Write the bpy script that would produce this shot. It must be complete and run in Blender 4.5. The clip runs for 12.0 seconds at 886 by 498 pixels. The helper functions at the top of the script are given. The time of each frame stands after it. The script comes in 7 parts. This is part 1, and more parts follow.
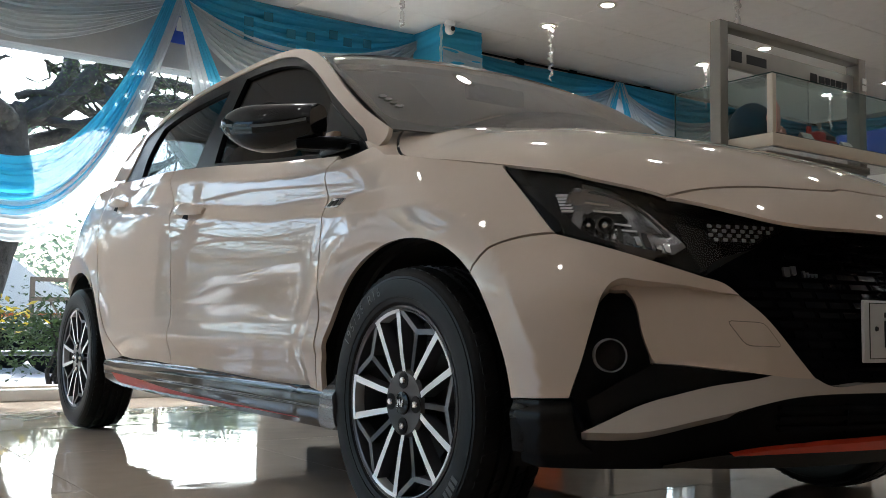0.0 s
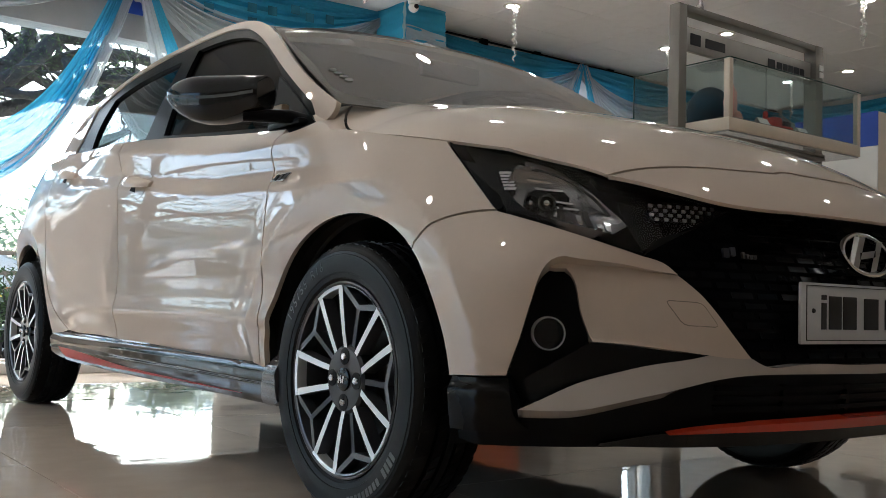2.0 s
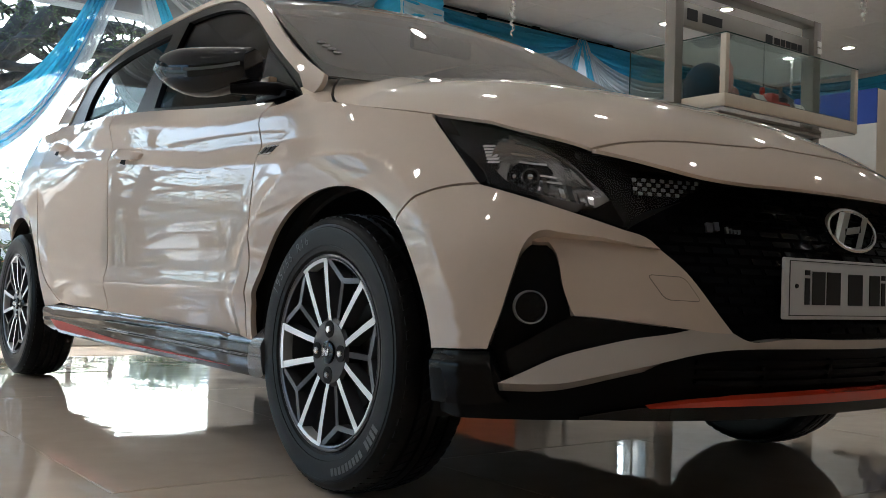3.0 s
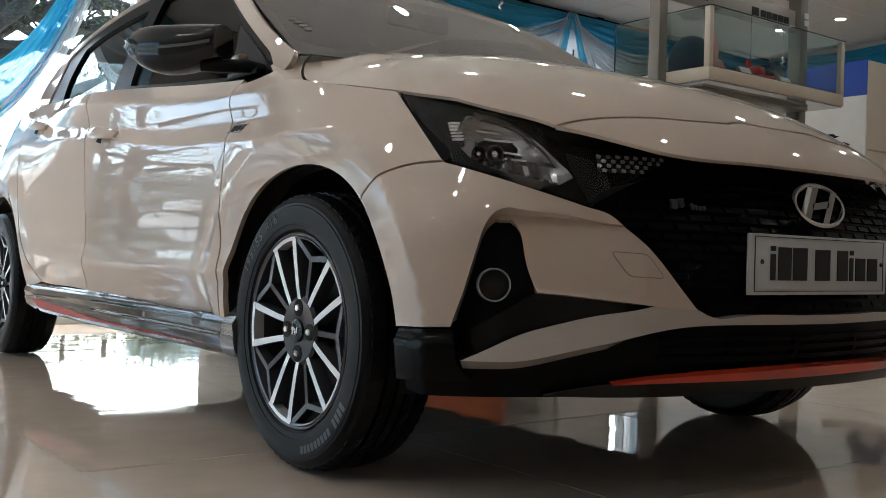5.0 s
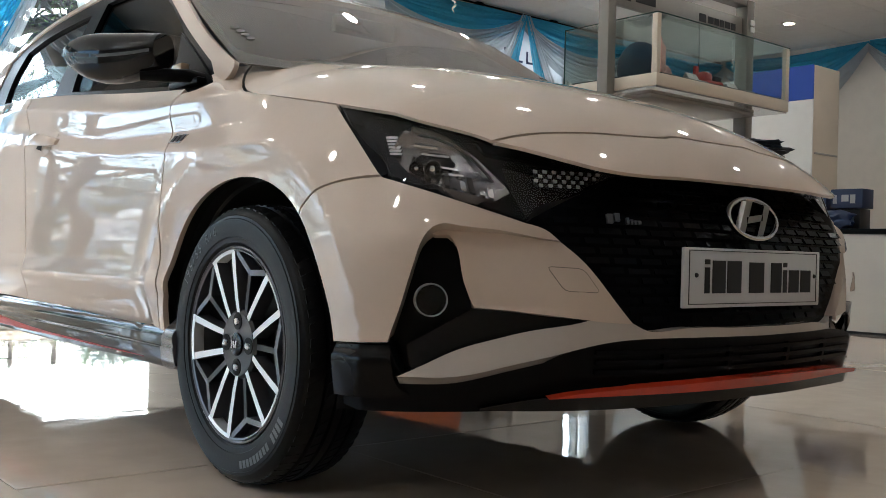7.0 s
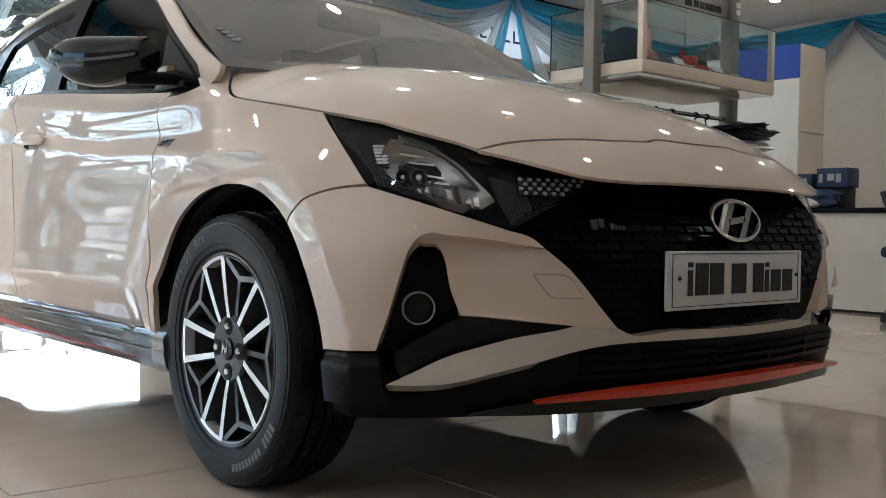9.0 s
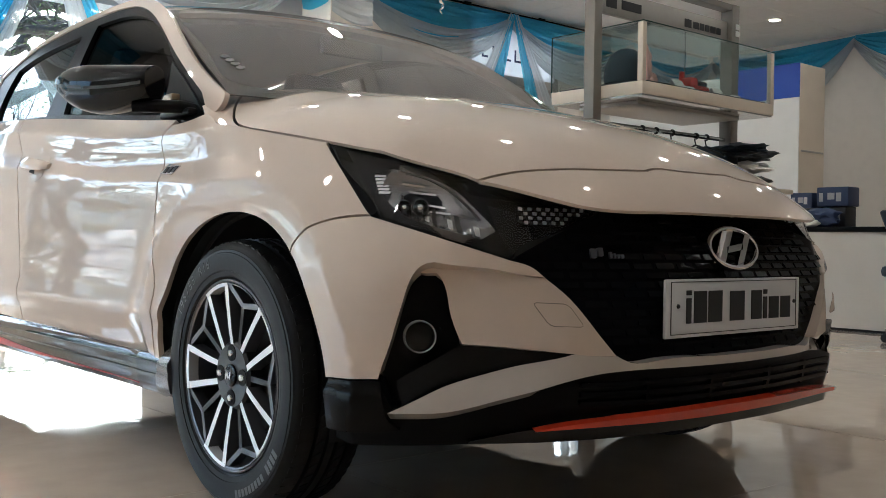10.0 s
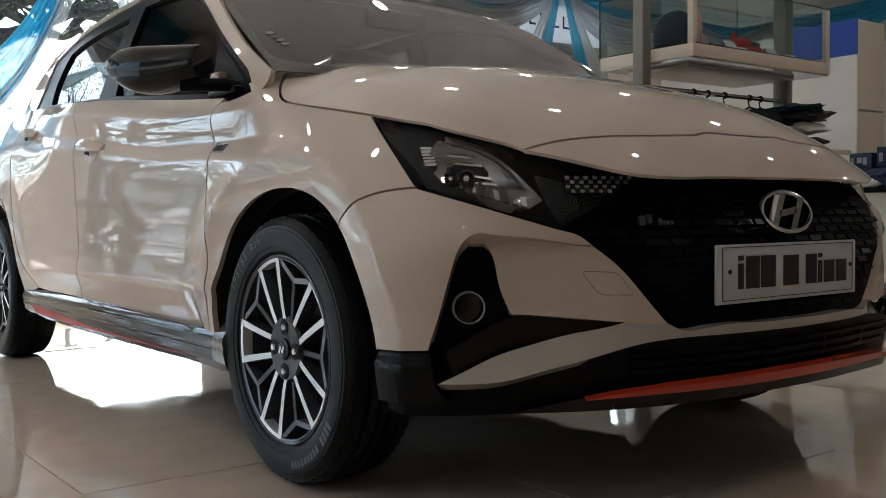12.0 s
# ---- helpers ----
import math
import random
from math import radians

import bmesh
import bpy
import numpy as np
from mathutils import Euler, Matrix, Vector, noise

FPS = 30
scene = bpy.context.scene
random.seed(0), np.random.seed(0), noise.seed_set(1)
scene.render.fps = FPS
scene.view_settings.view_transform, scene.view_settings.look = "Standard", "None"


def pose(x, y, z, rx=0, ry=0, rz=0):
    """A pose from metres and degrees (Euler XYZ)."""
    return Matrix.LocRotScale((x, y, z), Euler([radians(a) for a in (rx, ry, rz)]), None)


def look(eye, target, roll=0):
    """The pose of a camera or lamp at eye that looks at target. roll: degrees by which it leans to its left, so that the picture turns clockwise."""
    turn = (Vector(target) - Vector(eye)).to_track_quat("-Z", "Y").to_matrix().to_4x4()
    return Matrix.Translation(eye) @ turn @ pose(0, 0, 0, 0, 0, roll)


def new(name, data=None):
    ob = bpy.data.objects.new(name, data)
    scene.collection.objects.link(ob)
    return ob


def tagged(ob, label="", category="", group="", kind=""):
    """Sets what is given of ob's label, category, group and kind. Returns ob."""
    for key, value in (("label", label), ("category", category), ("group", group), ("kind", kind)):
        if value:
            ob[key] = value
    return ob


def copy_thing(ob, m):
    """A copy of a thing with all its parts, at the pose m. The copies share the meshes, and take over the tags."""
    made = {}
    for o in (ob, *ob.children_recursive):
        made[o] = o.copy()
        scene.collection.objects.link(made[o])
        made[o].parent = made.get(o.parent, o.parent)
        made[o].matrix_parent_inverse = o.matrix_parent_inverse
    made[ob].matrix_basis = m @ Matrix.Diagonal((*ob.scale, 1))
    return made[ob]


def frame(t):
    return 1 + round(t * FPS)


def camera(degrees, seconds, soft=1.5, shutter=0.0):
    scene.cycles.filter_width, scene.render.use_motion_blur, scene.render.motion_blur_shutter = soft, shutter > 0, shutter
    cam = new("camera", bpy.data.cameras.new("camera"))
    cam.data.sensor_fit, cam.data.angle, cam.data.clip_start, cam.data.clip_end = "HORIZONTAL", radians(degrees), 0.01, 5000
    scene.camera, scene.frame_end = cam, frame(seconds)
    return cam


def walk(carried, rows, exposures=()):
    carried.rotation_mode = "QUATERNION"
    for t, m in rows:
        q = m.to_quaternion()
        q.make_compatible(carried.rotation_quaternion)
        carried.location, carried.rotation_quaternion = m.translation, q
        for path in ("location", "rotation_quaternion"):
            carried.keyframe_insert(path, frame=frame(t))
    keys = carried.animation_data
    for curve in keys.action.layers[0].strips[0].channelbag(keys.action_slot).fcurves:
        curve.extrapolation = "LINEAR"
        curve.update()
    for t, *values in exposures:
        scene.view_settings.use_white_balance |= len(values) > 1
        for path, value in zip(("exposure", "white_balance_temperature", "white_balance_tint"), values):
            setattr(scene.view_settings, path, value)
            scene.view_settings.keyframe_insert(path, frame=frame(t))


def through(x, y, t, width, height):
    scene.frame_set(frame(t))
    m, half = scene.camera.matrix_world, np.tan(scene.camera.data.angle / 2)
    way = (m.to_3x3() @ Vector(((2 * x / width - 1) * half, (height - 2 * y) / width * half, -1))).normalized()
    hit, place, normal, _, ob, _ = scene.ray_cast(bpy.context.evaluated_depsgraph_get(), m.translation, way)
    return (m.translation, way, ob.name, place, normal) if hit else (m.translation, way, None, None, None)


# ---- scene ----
from mathutils import geometry

cam = camera(48.7, 12.0, soft=0.7)
PATH = [
    (0, (1.793, -1.981, 0.477), (0.164, -0.83, 0.626), 0.9),
    (0.5, (1.801, -1.974, 0.475), (0.194, -0.793, 0.627), 1.3),
    (1, (1.805, -1.965, 0.471), (0.222, -0.75, 0.607), 1.6),
    (1.5, (1.804, -1.951, 0.47), (0.23, -0.723, 0.593), 1.7),
    (2, (1.809, -1.933, 0.47), (0.22, -0.724, 0.581), 1.7),
    (2.5, (1.818, -1.921, 0.468), (0.222, -0.72, 0.555), 1.8),
    (3, (1.828, -1.904, 0.466), (0.237, -0.694, 0.528), 2.0),
    (5, (1.864, -1.853, 0.475), (0.276, -0.637, 0.485), 1.6),
    (5.5, (1.874, -1.843, 0.479), (0.306, -0.601, 0.471), 1.6),
    (6, (1.88, -1.833, 0.482), (0.331, -0.568, 0.468), 1.9),
    (6.5, (1.885, -1.825, 0.491), (0.342, -0.553, 0.494), 1.8),
    (7, (1.891, -1.825, 0.507), (0.356, -0.543, 0.516), 1.5),
    (9, (1.912, -1.838, 0.571), (0.392, -0.539, 0.528), 0.9),
    (9.5, (1.92, -1.842, 0.582), (0.391, -0.553, 0.576), 0.6),
    (10, (1.931, -1.853, 0.598), (0.408, -0.557, 0.586), 0.9),
    (10.5, (1.936, -1.859, 0.606), (0.427, -0.547, 0.559), 1.0),
    (11, (1.937, -1.854, 0.611), (0.419, -0.555, 0.534), 0.4),
    (11.5, (1.938, -1.849, 0.601), (0.385, -0.591, 0.534), -0.2),
    (12, (1.939, -1.845, 0.599), (0.349, -0.634, 0.527), -0.5),
]
walk(cam, [(t, look(eye, target, roll)) for t, eye, target, roll in PATH], [(0, 2.37, 5620, 7), (1, 2.46, 5620, 7), (2.5, 2.53, 5620, 7), (5, 2.60, 5600, 7), (5.5, 2.83, 5600, 7), (7, 3.03, 5560, 7), (9.5, 3.05, 5500, 7), (10.5, 3.14, 5640, 7), (11, 3.09, 5620, 7), (11.5, 2.82, 5650, 7), (12, 2.42, 5680, 7)])


# ---- world, sun and lamps ----
world = bpy.data.worlds.new("world")
scene.world = world
world.use_nodes = True
_sky = world.node_tree.nodes.new("ShaderNodeTexSky")
_sky.sky_type = "NISHITA"
_sky.sun_disc = False
_sky.sun_elevation, _sky.sun_rotation = radians(39), radians(-66)
_sky.air_density, _sky.dust_density = 1.0, 3.0
world.node_tree.links.new(_sky.outputs[0], world.node_tree.nodes["Background"].inputs[0])
world.node_tree.nodes["Background"].inputs[1].default_value = 0.125
_sun = new("sun", bpy.data.lights.new("sun", "SUN"))
_sun.data.energy, _sun.data.angle, _sun.data.color = 2.3, radians(0.8), (1.0, 0.95, 0.86)
_sun.matrix_world = look((-52.6, 21, 38), (-10, 2, 0))
ROOM_X0, ROOM_X1, ROOM_Y0, ROOM_Y1, ROOM_H = -5.0, 7.0, -7.5, 8.2, 2.89


# ---- materials ----
def material(name, color, rough=0.5, metal=0.0, coat=0.0, grain=0.0, scale=40.0, bump=0.0, wear=0.0, spec=0.5):
    """A principled material whose colour varies at two scales, with a fine relief."""
    m = bpy.data.materials.new(name)
    m.use_nodes = True
    nt = m.node_tree
    b = nt.nodes["Principled BSDF"]
    b.inputs["Roughness"].default_value, b.inputs["Metallic"].default_value = rough, metal
    b.inputs["Coat Weight"].default_value, b.inputs["Coat Roughness"].default_value = coat, 0.03
    b.inputs["Specular IOR Level"].default_value = spec
    b.inputs["Base Color"].default_value = (*color, 1)
    co = nt.nodes.new("ShaderNodeTexCoord")
    if grain or wear:
        fine, wide = nt.nodes.new("ShaderNodeTexNoise"), nt.nodes.new("ShaderNodeTexNoise")
        fine.inputs["Scale"].default_value, wide.inputs["Scale"].default_value = scale, scale / 14
        fine.inputs["Detail"].default_value = wide.inputs["Detail"].default_value = 5
        mix1, mix2 = nt.nodes.new("ShaderNodeMix"), nt.nodes.new("ShaderNodeMix")
        mix1.data_type = mix2.data_type = "RGBA"
        mix1.inputs[6].default_value = (*(c * (1 - grain) for c in color), 1)
        mix1.inputs[7].default_value = (*(min(1, c * (1 + grain)) for c in color), 1)
        mix2.inputs[7].default_value = (*(c * (1 - wear) for c in color), 1)
        ramp = nt.nodes.new("ShaderNodeMapRange")
        ramp.inputs[1].default_value, ramp.inputs[2].default_value = 0.45, 0.75
        for n in (fine, wide):
            nt.links.new(co.outputs["Object"], n.inputs["Vector"])
        nt.links.new(fine.outputs[0], mix1.inputs[0])
        nt.links.new(wide.outputs[0], ramp.inputs[0])
        nt.links.new(ramp.outputs[0], mix2.inputs[0])
        nt.links.new(mix1.outputs[2], mix2.inputs[6])
        nt.links.new(mix2.outputs[2], b.inputs["Base Color"])
        if bump:
            bm = nt.nodes.new("ShaderNodeBump")
            bm.inputs["Strength"].default_value, bm.inputs["Distance"].default_value = bump, 0.003
            nt.links.new(fine.outputs[0], bm.inputs["Height"])
            nt.links.new(bm.outputs[0], b.inputs["Normal"])
    return m


def glow(name, color, power):
    m = bpy.data.materials.new(name)
    m.use_nodes = True
    b = m.node_tree.nodes["Principled BSDF"]
    b.inputs["Base Color"].default_value = (*color, 1)
    b.inputs["Emission Color"].default_value = (*color, 1)
    b.inputs["Emission Strength"].default_value = power
    return m


def glass(name, color, alpha=0.04, rough=0.0, edge=0.9):
    """Thin glass: clear with a mirror's gloss that grows towards the edge of sight, tinted by its colour."""
    m = bpy.data.materials.new(name)
    m.use_nodes = True
    nt = m.node_tree
    nt.nodes.remove(nt.nodes["Principled BSDF"])
    clear, gloss, mix, rim = (nt.nodes.new("ShaderNode" + k) for k in ("BsdfTransparent", "BsdfGlossy", "MixShader", "LayerWeight"))
    clear.inputs[0].default_value = (*color, 1)
    gloss.inputs["Roughness"].default_value = rough
    rim.inputs[0].default_value = 0.5
    power, scale = nt.nodes.new("ShaderNodeMath"), nt.nodes.new("ShaderNodeMath")
    power.operation, scale.operation = "POWER", "MULTIPLY_ADD"
    power.inputs[1].default_value = 4.0
    scale.inputs[1].default_value, scale.inputs[2].default_value = edge, alpha
    nt.links.new(rim.outputs["Facing"], power.inputs[0])
    nt.links.new(power.outputs[0], scale.inputs[0])
    nt.links.new(scale.outputs[0], mix.inputs[0])
    nt.links.new(clear.outputs[0], mix.inputs[1])
    nt.links.new(gloss.outputs[0], mix.inputs[2])
    nt.links.new(mix.outputs[0], nt.nodes["Material Output"].inputs[0])
    return m


def cloth(name, color, through=0.45, sheer=0.0):
    """Thin fabric that lets some of the light behind it through, with a fine weave."""
    m = material(name, color, rough=0.75, grain=0.10, scale=260, bump=0.15, wear=0.10)
    nt = m.node_tree
    b = nt.nodes["Principled BSDF"]
    t, mix = nt.nodes.new("ShaderNodeBsdfTranslucent"), nt.nodes.new("ShaderNodeMixShader")
    t.inputs[0].default_value = (*color, 1)
    mix.inputs[0].default_value = through
    nt.links.new(b.outputs[0], mix.inputs[1])
    nt.links.new(t.outputs[0], mix.inputs[2])
    if sheer:
        clear, veil = nt.nodes.new("ShaderNodeBsdfTransparent"), nt.nodes.new("ShaderNodeMixShader")
        veil.inputs[0].default_value = sheer
        nt.links.new(mix.outputs[0], veil.inputs[1])
        nt.links.new(clear.outputs[0], veil.inputs[2])
        mix = veil
    nt.links.new(mix.outputs[0], nt.nodes["Material Output"].inputs[0])
    return m


PAINT = material("pearl_paint", (0.595, 0.48, 0.388), rough=0.45, coat=1.0, grain=0.02, scale=900, wear=0.015, spec=0.1)
PAINT.node_tree.nodes["Principled BSDF"].inputs["Coat IOR"].default_value = 1.54
PAINT.node_tree.nodes["Principled BSDF"].inputs["Coat Roughness"].default_value = 0.008
BLACK_GLOSS = material("black_gloss", (0.006, 0.006, 0.0065), rough=0.05, grain=0.2, scale=60, spec=0.3)
BLACK_TRIM = material("black_trim", (0.0045, 0.0046, 0.0052), rough=0.30, grain=0.25, scale=500, bump=0.1, spec=0.06)
PIANO = material("piano_black", (0.004, 0.004, 0.0045), rough=0.04, grain=0.2, scale=60, spec=0.65)
RED_GLOSS = material("red_gloss", (0.50, 0.042, 0.016), rough=0.12, grain=0.04, scale=300, coat=0.6)
DARK = material("dark_void", (0.008, 0.008, 0.008), rough=0.9)
RUBBER = material("tyre_rubber", (0.0050, 0.0050, 0.0054), rough=0.40, grain=0.2, scale=120, bump=0.05, wear=0.3, spec=0.16)
RED = material("red_accent", (0.46, 0.025, 0.012), rough=0.35, grain=0.04, scale=300, spec=0.25)
CHROME = material("chrome", (0.62, 0.62, 0.63), rough=0.12, metal=1.0, grain=0.05, scale=80)
ALLOY = material("machined_alloy", (0.80, 0.80, 0.81), rough=0.36, metal=0.45, grain=0.06, scale=700)
ALLOY_GREY = material("grey_alloy", (0.10, 0.10, 0.11), rough=0.34, metal=0.6, coat=0.3, grain=0.1, scale=400)
STEEL_DARK = material("dark_steel", (0.05, 0.045, 0.04), rough=0.55, metal=0.7, grain=0.3, scale=150, wear=0.3)
CLEAR = glass("lamp_glass", (0.97, 0.97, 0.98), 0.035)
TINT = glass("car_glass", (0.34, 0.38, 0.40), 0.07)
WINDSCREEN = glass("screen_glass", (0.70, 0.72, 0.70), 0.16)
PLATE = material("plate_white", (0.62, 0.62, 0.63), rough=0.4, grain=0.03, scale=400)
INK = material("ink_black", (0.01, 0.01, 0.012), rough=0.5)
FASCIA_GREY = material("fascia_grey", (0.40, 0.41, 0.42), rough=0.6, grain=0.06, scale=60, wear=0.1)
WHITE = material("white_paint", (0.78, 0.77, 0.74), rough=0.55, grain=0.03, scale=90, wear=0.05)
CEIL = material("ceiling_board", (0.91, 0.91, 0.905), rough=0.85, grain=0.03, scale=160, bump=0.1, wear=0.04)
WALL = material("wall_paint", (0.76, 0.71, 0.65), rough=0.7, grain=0.03, scale=130, bump=0.06, wear=0.05)
CREAM = material("cream_laminate", (0.72, 0.62, 0.50), rough=0.4, grain=0.04, scale=60, wear=0.06)
NAVY = material("navy_ink", (0.02, 0.03, 0.09), rough=0.5, grain=0.1, scale=80)
FRAME = material("taupe_frame", (0.22, 0.20, 0.175), rough=0.4, metal=0.3, grain=0.05, scale=200, wear=0.05)
ALU = material("brushed_aluminium", (0.42, 0.40, 0.37), rough=0.38, metal=0.75, grain=0.06, scale=220, wear=0.05)
CYAN = cloth("cyan_chiffon", (0.09, 0.50, 0.76), 0.55, 0.10)
VOILE = cloth("white_voile", (0.66, 0.70, 0.73), 0.5, 0.18)


# ---- car body surfaces ----
def spline(knots, values):
    """A natural cubic spline through the values (rows) at the knots."""
    k, v = np.array(knots, float), np.array(values, float)
    h = np.diff(k)
    n = len(k)
    a, b = np.eye(n), np.zeros_like(v)
    for i in range(1, n - 1):
        a[i, i - 1 : i + 2] = h[i - 1], 2 * (h[i - 1] + h[i]), h[i]
        b[i] = 6 * ((v[i + 1] - v[i]) / h[i] - (v[i] - v[i - 1]) / h[i - 1])
    m = np.linalg.solve(a, b)

    def f(x):
        x = np.clip(np.asarray(x, float), k[0], k[-1])
        i = np.clip(np.searchsorted(k, x, side="right") - 1, 0, n - 2)
        t, hi = x - k[i], h[i]
        u = k[i + 1] - x
        if v.ndim > 1:
            t, u, hi = t[..., None], u[..., None], hi[..., None]
        return m[i] * u**3 / (6 * hi) + m[i + 1] * t**3 / (6 * hi) + (v[i] / hi - m[i] * hi / 6) * u + (v[i + 1] / hi - m[i + 1] * hi / 6) * t

    return f


PLAN = [(0.745, 0), (0.74, 0.16), (0.71, 0.33), (0.665, 0.455), (0.605, 0.58), (0.545, 0.685), (0.47, 0.762), (0.36, 0.808), (0.22, 0.827),
        (0, 0.832), (-0.5, 0.832), (-1.2, 0.834), (-2.0, 0.83), (-2.58, 0.815), (-2.88, 0.765), (-3.06, 0.62), (-3.15, 0.35), (-3.17, 0)]
_p = np.array(PLAN)
_p = np.concatenate([_p[2:0:-1] * (1, -1), _p, _p[-2:-4:-1] * (1, -1)])
_s = np.concatenate([[0], np.cumsum(np.hypot(*np.diff(_p, axis=0).T))])
_s -= _s[2]
S_KNOT = _s[2:-2]
plan = spline(_s, _p)
S_REAR = float(S_KNOT[-1])
Z_KNOT = (0.12, 0.22, 0.30, 0.38, 0.46, 0.54, 0.62, 0.70, 0.78, 0.86, 0.94, 1.04)
# how far the skin stands out from the plan line, at twelve heights, at stations from the nose to the tail
LEAN_FRONT = [
    (-S_KNOT[2], (-.075, -.03, -.005, 0, -.003, -.016, -.038, -.07, -.12, -.19, -.28, -.40)),
    (0.0, (-.075, -.03, -.005, 0, -.004, -.018, -.04, -.072, -.12, -.19, -.28, -.40)),
    (S_KNOT[2], (-.075, -.03, -.005, 0, -.003, -.016, -.038, -.07, -.12, -.19, -.28, -.40)),
    (S_KNOT[4], (-.06, -.025, -.005, .003, .006, -.002, -.026, -.058, -.11, -.19, -.28, -.40)),
    (S_KNOT[6], (-.05, -.02, -.005, .002, .006, -.001, -.040, -.085, -.135, -.20, -.28, -.38)),
    (S_KNOT[8], (-.06, -.03, -.01, -.002, .002, -.005, -.022, -.052, -.095, -.15, -.21, -.30)),
    (S_KNOT[9], (-.07, -.04, -.02, -.006, .0, .0, -.01, -.027, -.055, -.10, -.16, -.24)),
]
LEAN_SIDE = [
    (S_KNOT[10], (-.09, -.055, -.035, -.022, -.004, .002, .0, -.01, -.036, -.070, -.105, -.15)),
    (S_KNOT[11], (-.09, -.055, -.036, -.026, -.006, .004, .003, -.004, -.022, -.052, -.09, -.135)),
    (S_KNOT[12], (-.09, -.055, -.03, -.012, .0, .004, .004, .0, -.012, -.036, -.075, -.125)),
    (S_KNOT[13], (-.09, -.05, -.02, .0, .006, .008, .008, .004, -.005, -.02, -.05, -.10)),
    (S_KNOT[15], (-.10, -.04, -.01, .0, .0, .0, .0, -.005, -.015, -.03, -.06, -.10)),
    (S_REAR, (-.12, -.04, -.01, .0, .0, .0, .0, -.005, -.015, -.03, -.06, -.10)),
]
LEAN_IN = LEAN_FRONT + LEAN_SIDE
_lean = spline([a for a, _ in LEAN_IN], [b for _, b in LEAN_IN])


MID = 0.010


def side(w):
    """Across the car: its middle line stands at MID."""
    w = np.asarray(w, float)
    return -w + MID * np.clip(1 - np.abs(w) / 0.5, 0, 1)


SHOULDER = spline((1.2, 1.7, 2.08, 2.41, 2.92, 3.4, 4.0), (0.775, 0.790, 0.804, 0.836, 0.885, 0.915, 0.93))
# slope of the door's skin above and below the shoulder line, summed into an offset
STEP_Q = np.linspace(-0.55, 0.35, 451)
STEP_D = -np.interp(STEP_Q, (-0.24, -0.055, -0.045, -0.008, 0.003, 0.068, 0.082, 0.13), (0.0, 0.105, 0.60, 0.52, 0.045, 0.10, 0.70, 0.90)).cumsum() * 0.002
FOOT_Z, FOOT_D = (0.12, 0.22, 0.30, 0.36, 0.405, 0.418, 0.43, 0.47, 0.54, 1.2), (-0.09, -0.057, -0.038, -0.020, -0.0005, 0.003, 0.002, -0.004, 0.0, 0.0)
FOOT_FINE = np.linspace(0.08, 1.24, 581)
_bell = np.exp(-((np.arange(-14, 15) / 6.0) ** 2))
FOOT_SOFT = np.convolve(np.pad(np.interp(FOOT_FINE, FOOT_Z, FOOT_D), 14, mode="edge"), _bell / _bell.sum(), "valid")


